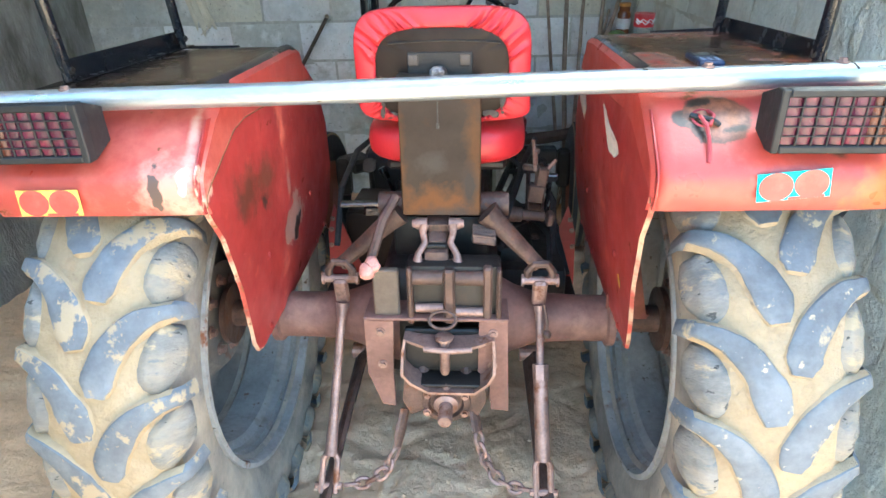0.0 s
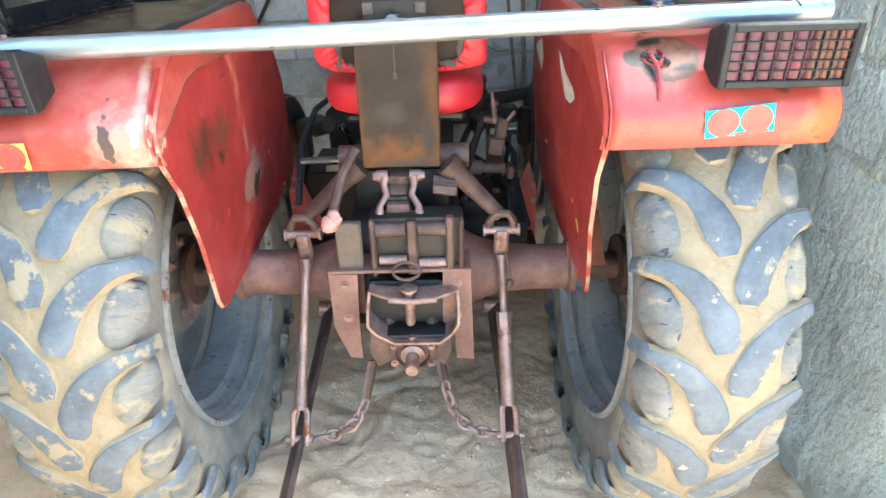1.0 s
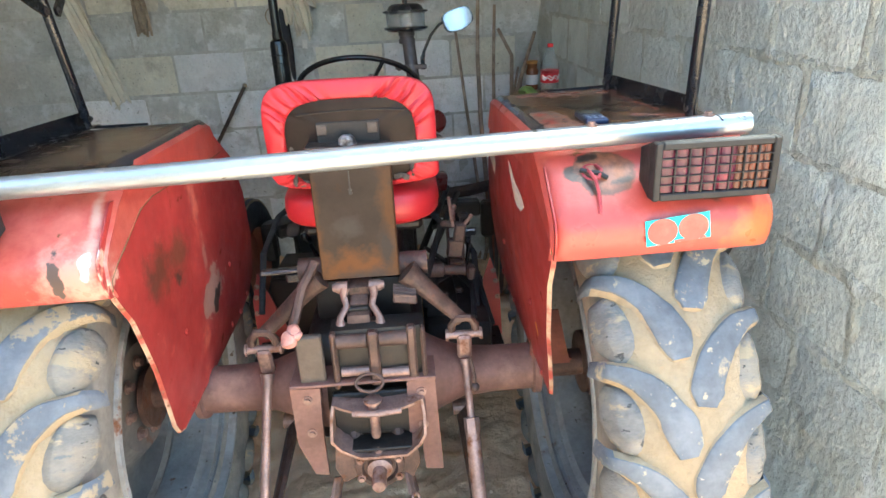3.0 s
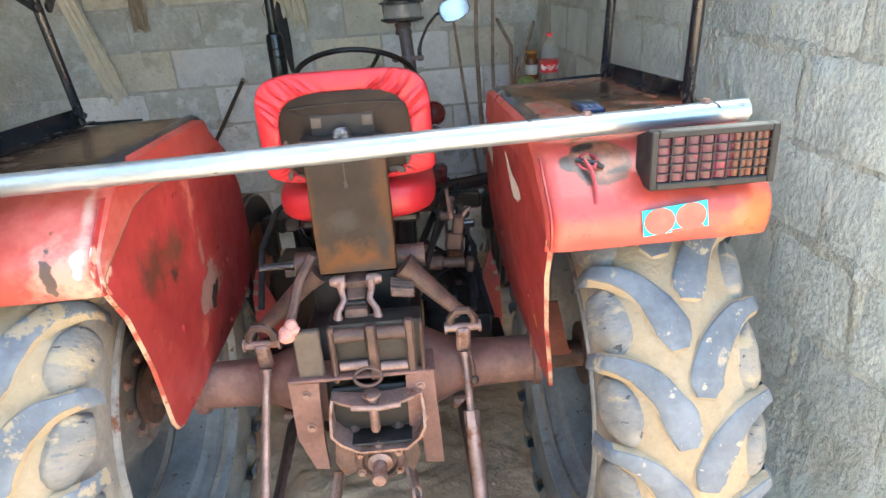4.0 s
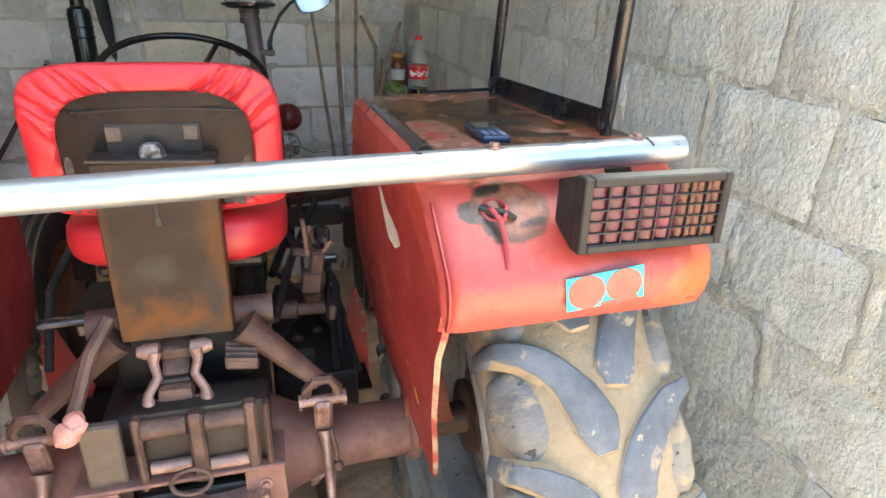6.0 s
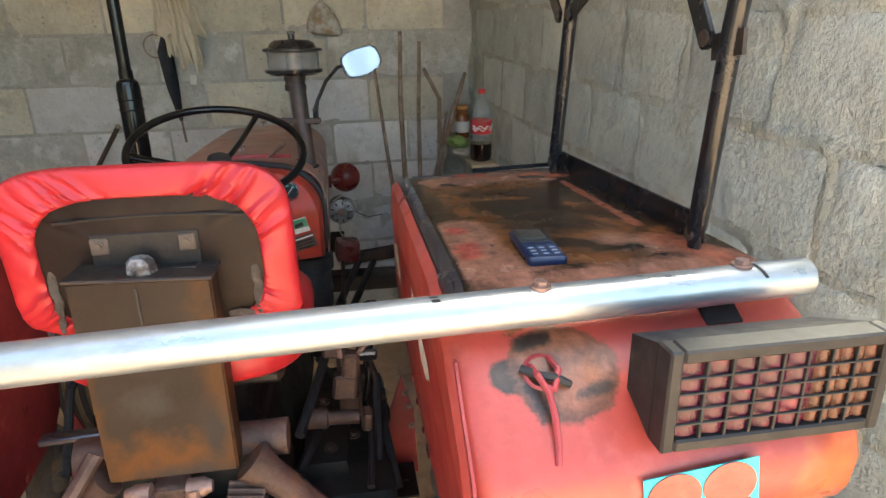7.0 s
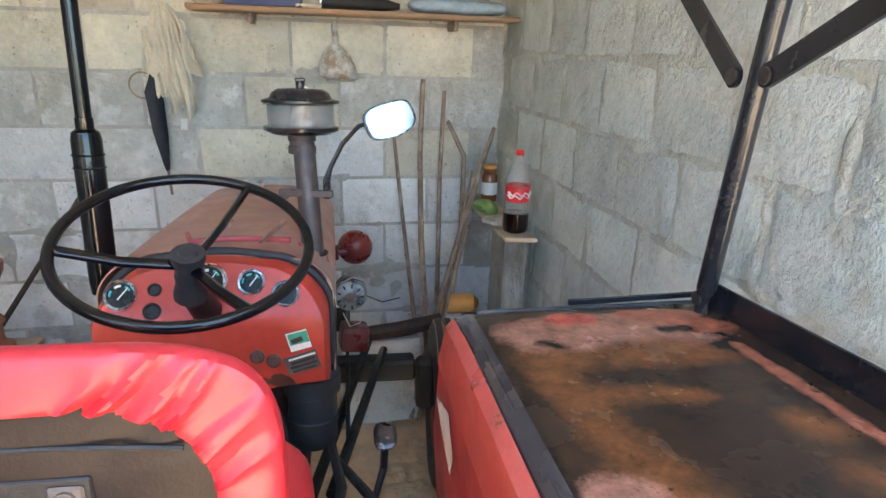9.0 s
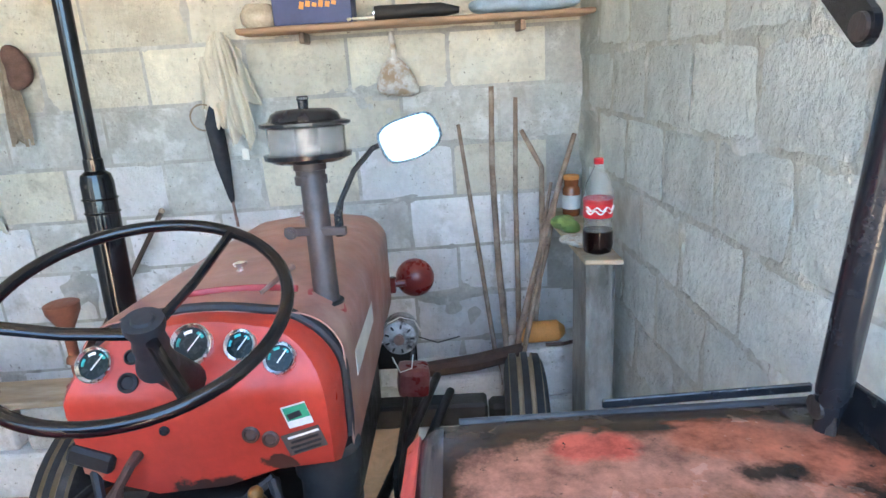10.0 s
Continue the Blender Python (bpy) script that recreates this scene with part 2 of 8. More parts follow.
M_FADED = surface("faded_salmon_red_paint", (0.40, 0.062, 0.048), 0.2, 4, 0.36, 0, 0.05, 45, [((0.54, 0.150, 0.115), 5, 0.55, 0.75, 0.42), (RUST, 18, 0.655, 0.69, 0.85), ((0.34, 0.034, 0.026), 4, 0.58, 0.74, 0.42), ((0.12, 0.05, 0.035), 70, 0.70, 0.72, 0.8)],
                  [((-0.43, -0.5, 1.12), (0.05, 0.06, 0.05), (0.52, 0.26, 0.20), 0.4), ((-0.455, -0.5, 1.12), (0.012, 0.06, 0.04), (0.09, 0.06, 0.05)),
                   ((-0.403, -0.41, 1.20), (0.008, 0.08, 0.06), (0.46, 0.25, 0.19), 0.5), ((-0.408, -0.49, 1.13), (0.010, 0.05, 0.026), (0.5, 0.54, 0.60)), ((-0.388, -0.485, 1.10), (0.007, 0.03, 0.03), (0.52, 0.34, 0.26), 0.3), ((0.745, -0.5, 1.105), (0.045, 0.05, 0.035), (0.42, 0.13, 0.045), 0.55), ((0.665, -0.5, 1.165), (0.012, 0.03, 0.008), (0.10, 0.04, 0.03), 0.4)],
                  strokes=[((0.486, -0.432, 1.213), (0.488, -0.432, 1.213), 0.053, (0.115, 0.045, 0.027), 0.05, 0.12), ((0.433, -0.432, 1.213), (0.436, -0.432, 1.213), 0.017, (0.045, 0.028, 0.02), 0.12, 0.25), ((0.487, -0.430, 1.215), (0.492, -0.430, 1.215), 0.046, (0.245, 0.092, 0.050), 0.16, 0.25),
                           ((0.512, -0.440, 1.200), (0.518, -0.425, 1.222), 0.008, (0.27, 0.09, 0.035), 0.5, 0.9), ((0.500, -0.448, 1.192), (0.528, -0.444, 1.196), 0.007, (0.06, 0.035, 0.024), 0.4, 0.8), ((0.452, -0.405, 1.232), (0.478, -0.400, 1.236), 0.010, (0.035, 0.025, 0.02), 0.3, 0.6), ((0.455, -0.440, 1.200), (0.462, -0.452, 1.188), 0.012, (0.035, 0.025, 0.02), 0.4, 0.8)])
M_EDGE = surface("chipped_red_edge", (0.34, 0.05, 0.035), 0.25, 8, 0.6, 0, 0.1, 60, [((0.44, 0.29, 0.20), 12, 0.43, 0.52, 0.8), (RUST, 30, 0.54, 0.62, 0.85), (SOOT, 11, 0.60, 0.66, 0.8)])
M_BRACKET = surface("dull_red_brown_steel", (0.174, 0.05335, 0.03864), 0.3, 9, 0.6, 0.1, 0.1, 70, [(RUST, 14, 0.55, 0.68, 0.85), ((0.3016, 0.1746, 0.1288), 7, 0.56, 0.7, 0.85)])
M_FLANGE = surface("greasy_brown_steel", (0.040, 0.030, 0.026), 0.35, 20, 0.4, 0.3, 0.08, 90, [((0.10, 0.07, 0.055), 18, 0.56, 0.66, 0.6), (RUST, 30, 0.64, 0.70, 0.8)])
M_GRIME = surface("brown_grime", (0.14, 0.095, 0.045), 0.3, 30, 0.8, 0, 0.1, 80)
M_CHIP = surface("pale_primer", (0.60, 0.55, 0.46), 0.15, 20, 0.7, 0, 0.05, 60, [((0.34, 0.33, 0.32), 18, 0.58, 0.66, 0.7), ((0.30, 0.11, 0.07), 40, 0.64, 0.68, 0.8)])
M_BONNET = surface("dusty_red_paint", (0.33, 0.158, 0.124), 0.25, 5, 0.38, 0, 0.05, 60, [((0.46, 0.34, 0.27), 5, 0.5, 0.8, 0.75), (RUST, 22, 0.69, 0.74, 0.8)])
M_CAST = surface("oily_cast_iron", (0.09048, 0.05335, 0.04232), 0.45, 14, 0.48, 0.25, 0.16, 120, [((0.2088, 0.1212, 0.092), 9, 0.54, 0.74, 0.75), (RUST, 20, 0.6, 0.72, 0.8), (SOOT, 12, 0.62, 0.72, 0.35)])
M_INTAKE = surface("dark_brown_pipe_steel", (0.068, 0.050, 0.045), 0.25, 14, 0.5, 0.2, 0.06, 90, [((0.12, 0.095, 0.083), 9, 0.56, 0.74, 0.7), (SOOT, 12, 0.60, 0.72, 0.5)])
M_AXLE = surface("brown_axle_casting", (0.1856, 0.097, 0.0782), 0.3, 8, 0.6, 0.2, 0.1, 110, [((0.3248, 0.194, 0.1518), 7, 0.52, 0.7, 0.8), (SOOT, 17, 0.66, 0.75, 0.4)])
M_STEEL = surface("greasy_bare_steel", (0.2784, 0.1794, 0.1518), 0.35, 18, 0.45, 0.5, 0.08, 130, [(RUST, 18, 0.55, 0.68, 0.75), (SOOT, 12, 0.62, 0.74, 0.4)])
# Oily iron, set near black so that voids between the parts read as shade.
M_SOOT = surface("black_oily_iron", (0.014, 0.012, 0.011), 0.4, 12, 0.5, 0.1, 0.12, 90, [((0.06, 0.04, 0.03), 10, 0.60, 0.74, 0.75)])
# Rusty brown, its base lowered to hold the shade behind the seat.
M_RUSTY = surface("rusty_brown_plate", (0.026, 0.0175, 0.0135), 0.2, 5, 0.5, 0.1, 0.05, 90, [((0.019, 0.014, 0.0115), 4, 0.5, 0.75, 0.5), ((0.05, 0.024, 0.010), 11, 0.60, 0.76, 0.65)],
                  [((0.0, -0.12, 0.93), (0.12, 0.1, 0.040), (0.095, 0.036, 0.010), 0.5), ((0.085, -0.12, 1.06), (0.018, 0.1, 0.17), (0.075, 0.032, 0.011), 0.6), ((-0.085, -0.12, 1.0), (0.012, 0.1, 0.14), (0.07, 0.03, 0.0105), 0.6), ((0.025, -0.12, 0.902), (0.06, 0.1, 0.022), (0.035, 0.026, 0.025), 0.5), ((0.075, -0.12, 0.985), (0.015, 0.1, 0.055), (0.025, 0.021, 0.021), 0.5), ((-0.005, -0.12, 1.03), (0.03, 0.1, 0.025), (0.045, 0.038, 0.033), 0.5)], shine=0.25)
M_MUD = surface("dried_mud_on_rubber", (0.325, 0.252, 0.158), 0.14, 10, 0.9, 0, 0.35, 50, [((0.38, 0.315, 0.225), 6, 0.5, 0.7, 0.95), ((0.28, 0.21, 0.135), 16, 0.56, 0.68, 0.95), ((0.22, 0.20, 0.165), 5, 0.62, 0.74, 0.9)], bdist=0.01)
M_LUG = surface("dusty_tyre_rubber", (0.112, 0.126, 0.144), 0.25, 10, 0.72, 0, 0.15, 60, [((0.225, 0.24, 0.255), 6, 0.5, 0.75, 0.85), ((0.38, 0.31, 0.205), 11, 0.60, 0.66, 0.95), ((0.40, 0.34, 0.235), 26, 0.61, 0.65, 0.95), ((0.44, 0.40, 0.33), 70, 0.67, 0.69, 0.95)], spread=1.0)
M_LUG_MUDDY = surface("muddy_tyre_rubber", (0.112, 0.126, 0.146), 0.25, 10, 0.72, 0, 0.15, 60, [((0.20, 0.22, 0.245), 6, 0.5, 0.75, 0.85), ((0.31, 0.25, 0.17), 17, 0.54, 0.58, 0.95), ((0.31, 0.25, 0.17), 60, 0.63, 0.66, 0.95)], spread=1.0)
M_PAD = surface("worn_shoulder_rubber", (0.165, 0.162, 0.155), 0.25, 12, 0.8, 0, 0.2, 60, [((0.27, 0.235, 0.18), 6, 0.46, 0.66, 0.9), ((0.045, 0.045, 0.046), 26, 0.63, 0.65, 0.9), ((0.34, 0.275, 0.18), 9, 0.56, 0.62, 0.95), ((0.13, 0.14, 0.15), 15, 0.60, 0.66, 0.9)], spread=1.0, stretch=(1, 1, 2.2), bdist=0.008)
M_DISC = surface("dusty_wheel_disc", (0.17, 0.155, 0.14), 0.25, 6, 0.7, 0.1, 0.08, 60, [((0.36, 0.33, 0.29), 5, 0.52, 0.74, 0.85), (RUST, 11, 0.62, 0.72, 0.85)])
M_SIDE = surface("tyre_sidewall_rubber", (0.2093, 0.195, 0.1769), 0.28, 8, 0.75, 0, 0.1, 90, [((0.432, 0.3705, 0.2867), 5, 0.46, 0.72, 0.9), ((0.081, 0.078, 0.07564), 22, 0.64, 0.70, 0.8)])
M_RIM = surface("grey_wheel_steel", (0.29, 0.287, 0.28), 0.25, 7, 0.5, 0.15, 0.08, 60, [((0.38, 0.38, 0.37), 4, 0.56, 0.72, 0.7), ((0.15, 0.115, 0.09), 5, 0.54, 0.68, 0.8), (RUST, 13, 0.63, 0.70, 0.85), ((0.10, 0.07, 0.05), 40, 0.64, 0.68, 0.85)])
M_GALV = surface("galvanised_pipe", (0.42, 0.465, 0.505), 0.16, 14, 0.36, 0.8, 0.03, 60, [((0.34, 0.36, 0.37), 25, 0.60, 0.72, 0.45), ((0.20, 0.19, 0.17), 60, 0.69, 0.72, 0.6)], stretch=(0.35, 1, 1))
M_BLACK = surface("black_frame_paint", (0.012, 0.012, 0.014), 0.3, 16, 0.22, 0, 0.03, 70, [((0.04, 0.03, 0.026), 16, 0.67, 0.75, 0.5), ((0.16, 0.13, 0.11), 40, 0.71, 0.74, 0.6)])
M_GLOSS = surface("glossy_black_paint", (0.005, 0.005, 0.006), 0.2, 10, 0.10, 0, 0.0, 70, shine=0.4)
M_RUBBER = surface("black_rubber", (0.02, 0.02, 0.022), 0.3, 16, 0.6, 0, 0.06, 90, [((0.09, 0.085, 0.08), 8, 0.58, 0.76, 0.8)])
M_PLASTIC = surface("dark_grey_plastic", (0.016, 0.016, 0.017), 0.25, 18, 0.55, 0, 0.05, 120, [((0.042, 0.038, 0.034), 12, 0.6, 0.76, 0.75)], shine=0.35)
M_VINYL = surface("red_vinyl", (0.46, 0.021, 0.030), 0.10, 9, 0.42, 0, 0.05, 30)
# Shell brown, darkened in the base for the shade that falls there.
M_SHELL = surface("brown_seat_shell", (0.01972, 0.01309, 0.01058), 0.22, 7, 0.42, 0, 0.08, 40, [((0.0348, 0.02231, 0.01748), 6, 0.5, 0.72, 0.55)], shine=0.18)
M_FOAM = surface("dirty_grey_foam", (0.09, 0.075, 0.062), 0.5, 40, 0.95, 0, 0.3, 120, [((0.06, 0.05, 0.04), 30, 0.52, 0.64, 0.95)])
M_LENS = surface("red_lens", (0.062, 0.005, 0.020), 0.45, 45, 0.2, 0, 0.1, 200, [((0.20, 0.012, 0.035), 28, 0.55, 0.70, 0.15)])
M_AMBER = surface("amber_lens", (0.085, 0.020, 0.010), 0.3, 40, 0.25, 0, 0.1, 200)
M_CYAN = surface("turquoise_print", (0.02, 0.52, 0.55), 0.1, 30, 0.5, 0, 0.0)
M_WHITE = surface("white_print", (0.78, 0.78, 0.76), 0.06, 30, 0.5, 0, 0.0)
M_YELLOW = surface("yellow_print", (0.72, 0.5, 0.10), 0.15, 30, 0.55, 0, 0.0)
M_GREEN = surface("green_print", (0.06, 0.30, 0.17), 0.2, 40, 0.4, 0, 0.0)
M_INK = surface("black_ink_and_hole", (0.02, 0.02, 0.022), 0.1, 40, 0.5, 0, 0.0)
M_CHROME = surface("chrome", (0.75, 0.76, 0.78), 0.06, 20, 0.24, 1.0, 0.0)
M_FACE = surface("gauge_face", (0.006, 0.013, 0.013), 0.3, 60, 0.25, 0, 0.0, shine=0.2)
M_TEAL = surface("gauge_print", (0.05, 0.36, 0.33), 0.2, 80, 0.4, 0, 0.0)
M_ALU = surface("cast_aluminium", (0.36, 0.355, 0.35), 0.3, 40, 0.5, 0.5, 0.12, 150, [((0.07, 0.06, 0.055), 24, 0.5, 0.62, 0.6)])
M_BALL = surface("dark_red_enamel", (0.17, 0.022, 0.02), 0.2, 10, 0.3, 0, 0.03, 40, [((0.24, 0.09, 0.07), 8, 0.55, 0.75, 0.5)])
M_PINK = surface("pink_rubber_cap", (0.50, 0.23, 0.19), 0.3, 25, 0.6, 0, 0.1, 80)
M_WIRE = surface("red_wire", (0.33, 0.042, 0.048), 0.2, 30, 0.45, 0, 0.0)
M_TANPLATE = surface("grey_tan_plate", (0.115, 0.090, 0.072), 0.2, 12, 0.6, 0.3, 0.08, 100, [(RUST, 15, 0.6, 0.72, 0.8)])
M_MIRROR = bpy.data.materials.new("mirror_glass")
M_MIRROR.use_nodes = True
M_MIRROR.node_tree.nodes["Principled BSDF"].inputs["Base Color"].default_value = (0.42, 0.43, 0.44, 1)
M_MIRROR.node_tree.nodes["Principled BSDF"].inputs["Metallic"].default_value = 1.0
M_MIRROR.node_tree.nodes["Principled BSDF"].inputs["Roughness"].default_value = 0.13
M_BOWL = glassy("dusty_clear_bowl", (0.62, 0.62, 0.6), 0.12, 1.3, 0.85)
M_PET = glassy("clear_bottle", (0.97, 0.98, 0.97), 0.03, 1.25, 0.95)
M_COLA = surface("dark_cola", (0.012, 0.004, 0.003), 0.1, 10, 0.08, 0, 0.0)
M_JARBROWN = surface("brown_sauce", (0.22, 0.075, 0.03), 0.2, 20, 0.15, 0, 0.0)
M_JAR = surface("dusty_jar_glass", (0.50, 0.44, 0.34), 0.25, 14, 0.15, 0, 0.05)

M_FLOOR = surface("sandy_earth", (0.74, 0.51, 0.32), 0.16, 3.2, 0.95, 0, 0.26, 34, [((0.76, 0.55, 0.36), 5, 0.48, 0.7, 0.97), ((0.58, 0.38, 0.22), 8, 0.58, 0.74, 0.95), ((0.36, 0.25, 0.16), 40, 0.68, 0.74, 0.95)], bdist=0.02)
M_MORTAR = surface("grey_mortar", (0.49, 0.485, 0.45), 0.2, 6, 0.92, 0, 0.5, 42, [((0.40, 0.395, 0.35), 4, 0.54, 0.72, 0.95), ((0.70, 0.69, 0.65), 12, 0.56, 0.68, 0.95), ((0.34, 0.33, 0.29), 38, 0.64, 0.7, 0.95)], bdist=0.02)
M_CREAM = surface("cream_concrete", (0.67, 0.64, 0.535), 0.18, 5, 0.92, 0, 0.5, 50, [((0.70, 0.68, 0.59), 9, 0.52, 0.62, 0.95), ((0.44, 0.41, 0.33), 4, 0.58, 0.70, 0.95), ((0.29, 0.265, 0.21), 60, 0.63, 0.67, 0.95)], random_tint=0.12, spread=1.0, bdist=0.015)
M_GREY = surface("grey_concrete", (0.55, 0.555, 0.525), 0.2, 5, 0.92, 0, 0.5, 50, [((0.69, 0.695, 0.68), 9, 0.52, 0.62, 0.95), ((0.40, 0.39, 0.34), 4, 0.56, 0.68, 0.95), ((0.28, 0.275, 0.24), 60, 0.63, 0.67, 0.95)], random_tint=0.12, spread=1.0, bdist=0.015)
M_LIME = surface("whitewashed_concrete", (0.77, 0.77, 0.77), 0.12, 6, 0.9, 0, 0.5, 50, [((0.83, 0.83, 0.84), 10, 0.52, 0.62, 0.95), ((0.50, 0.49, 0.46), 4, 0.55, 0.66, 0.95), ((0.33, 0.325, 0.30), 60, 0.63, 0.67, 0.95)], random_tint=0.12, spread=1.0, bdist=0.015)
M_MORTAR_E = surface("olive_grey_mortar", (0.53, 0.535, 0.46), 0.16, 6, 0.92, 0, 0.5, 40, [((0.53, 0.515, 0.43), 4, 0.53, 0.70, 0.95), ((0.72, 0.725, 0.68), 9, 0.54, 0.66, 0.95), ((0.40, 0.385, 0.33), 44, 0.62, 0.68, 0.95)], bdist=0.022, stretch=(1, 1, 0.85))
M_ROUGH = surface("rough_grey_render", (0.64, 0.665, 0.61), 0.16, 7, 0.93, 0, 0.6, 48, [((0.70, 0.72, 0.67), 11, 0.5, 0.66, 0.95), ((0.49, 0.485, 0.41), 4, 0.56, 0.70, 0.95), ((0.53, 0.48, 0.37), 3, 0.68, 0.78, 0.95), ((0.36, 0.35, 0.29), 46, 0.65, 0.69, 0.95)], random_tint=0.10, spread=1.0, bdist=0.020, stretch=(1, 1, 0.85))
M_TAUPE = surface("pale_wood", (0.42, 0.33, 0.22), 0.25, 8, 0.75, 0, 0.15, 60, [((0.56, 0.5, 0.4), 6, 0.5, 0.7, 0.85)], stretch=(0.2, 1, 1))
M_SHELFWOOD = surface("brown_shelf_board", (0.30, 0.19, 0.115), 0.28, 8, 0.7, 0, 0.12, 60, [((0.40, 0.29, 0.2), 6, 0.54, 0.7, 0.8)], stretch=(0.15, 1, 1))
M_STICK = surface("bark_brown_stick", (0.27, 0.195, 0.145), 0.35, 20, 0.8, 0, 0.15, 90, [((0.42, 0.34, 0.27), 12, 0.52, 0.68, 0.85), ((0.10, 0.065, 0.045), 30, 0.62, 0.70, 0.85)])
M_DARKWOOD = surface("dark_stick", (0.06, 0.036, 0.026), 0.3, 20, 0.7, 0, 0.1, 90)
M_CLOTH = surface("cream_cloth", (0.62, 0.575, 0.47), 0.12, 10, 0.95, 0, 0.15, 150, [((0.55, 0.48, 0.36), 7, 0.6, 0.78, 0.95)])
M_NAVY = surface("dark_umbrella_cloth", (0.015, 0.017, 0.024), 0.3, 20, 0.7, 0, 0.1, 150)
M_BROWNCLOTH = surface("brown_knit", (0.13, 0.075, 0.06), 0.3, 20, 0.95, 0, 0.3, 160)
M_TAN = surface("tan_knit", (0.30, 0.24, 0.175), 0.3, 18, 0.95, 0, 0.3, 160)
M_BAG = surface("cloudy_plastic_bag", (0.50, 0.49, 0.46), 0.2, 25, 0.3, 0, 0.3, 40, [((0.33, 0.24, 0.15), 14, 0.48, 0.60, 0.5), ((0.62, 0.62, 0.62), 30, 0.6, 0.66, 0.3)])
M_BLUEBOX = surface("navy_carton", (0.028, 0.04, 0.13), 0.15, 12, 0.5, 0, 0.02)
M_KEY = surface("pale_key_print", (0.42, 0.45, 0.50), 0.2, 40, 0.4, 0, 0.0)
M_PHONE = surface("blue_plastic", (0.006, 0.018, 0.058), 0.15, 30, 0.35, 0, 0.0)
M_SCREEN = surface("grey_screen", (0.040, 0.043, 0.040), 0.2, 20, 0.12, 0, 0.0)
M_ORANGE = surface("orange_red_paint_old", (0.24, 0.085, 0.05), 0.2, 14, 0.55, 0, 0.05)
M_ORANGEP = surface("orange_plastic", (0.62, 0.28, 0.07), 0.15, 14, 0.6, 0, 0.05)
M_COLARED = surface("red_paper_label", (0.62, 0.02, 0.03), 0.08, 20, 0.4, 0, 0.0)
M_BLUEPAPER = surface("blue_grey_paper", (0.30, 0.40, 0.50), 0.2, 20, 0.7, 0, 0.1)
# Roof underside taken pale to throw fill light deep into the shed.
M_SHEET = surface("roof_sheet", (0.62, 0.62, 0.60), 0.15, 3, 0.5, 0.1, 0.05, 40, [(RUST, 5, 0.6, 0.75, 0.85)])
M_LEAF = surface("green_wrapper", (0.22, 0.33, 0.10), 0.25, 30, 0.5, 0, 0.2)
M_BEIGE = surface("cream_plastic_tag", (0.72, 0.71, 0.66), 0.1, 20, 0.5, 0, 0.0)

# ---- building helpers ----


def part(name, bm, material, parent, label="", smooth=False):
    me = bpy.data.meshes.new(name)
    bmesh.ops.recalc_face_normals(bm, faces=bm.faces)
    bm.to_mesh(me)
    bm.free()
    me.materials.append(material)
    if smooth:
        me.shade_smooth()
        me.set_sharp_from_angle(angle=radians(38))
    ob = new(name, me)
    ob.parent = parent
    return tagged(ob, label)


def thing(name, bm, material, label, category, m=None, kind="", smooth=False, group=""):
    ob = part(name, bm, material, None, "", smooth)
    if m is not None:
        ob.matrix_basis = m
    return tagged(ob, label, category, group, kind)


def holder(name, label, category, m=None, group=""):
    ob = new(name)
    ob.empty_display_size = 0.1
    if m is not None:
        ob.matrix_basis = m
    return tagged(ob, label, category, group)


def B():
    return bmesh.new()


def box(bm, c, size, bevel=0.0, turn=None, segs=1):
    """A box round c, bevelled; turn: degrees about x, y, z."""
    made = bmesh.ops.create_cube(bm, size=1.0)["verts"]
    m = Matrix.Translation(c) @ (Euler([radians(a) for a in turn]).to_matrix().to_4x4() if turn else Matrix()) @ Matrix.Diagonal((*size, 1))
    if bevel:
        edges = list({e for v in made for e in v.link_edges})
        bmesh.ops.scale(bm, vec=size, verts=made)
        out = bmesh.ops.bevel(bm, geom=edges, offset=min(bevel, min(size) * 0.45), segments=segs, affect="EDGES", profile=0.6)
        made = [v for v in out["verts"]]
        m = Matrix.Translation(c) @ (Euler([radians(a) for a in turn]).to_matrix().to_4x4() if turn else Matrix())
    bmesh.ops.transform(bm, matrix=m, verts=made)
    return bm


def prism(bm, pts, a, b, axis="x"):
    """A polygon of (u, v) pushed from a to b along the axis: x -> (y, z), y -> (x, z), z -> (x, y)."""
    def place(u, v, w):
        return {"x": (w, u, v), "y": (u, w, v), "z": (u, v, w)}[axis]
    lo = [bm.verts.new(place(u, v, a)) for u, v in pts]
    hi = [bm.verts.new(place(u, v, b)) for u, v in pts]
    bm.faces.new(lo)
    bm.faces.new(hi[::-1])
    n = len(pts)
    for i in range(n):
        bm.faces.new((lo[i], hi[i], hi[(i + 1) % n], lo[(i + 1) % n]))
    return bm


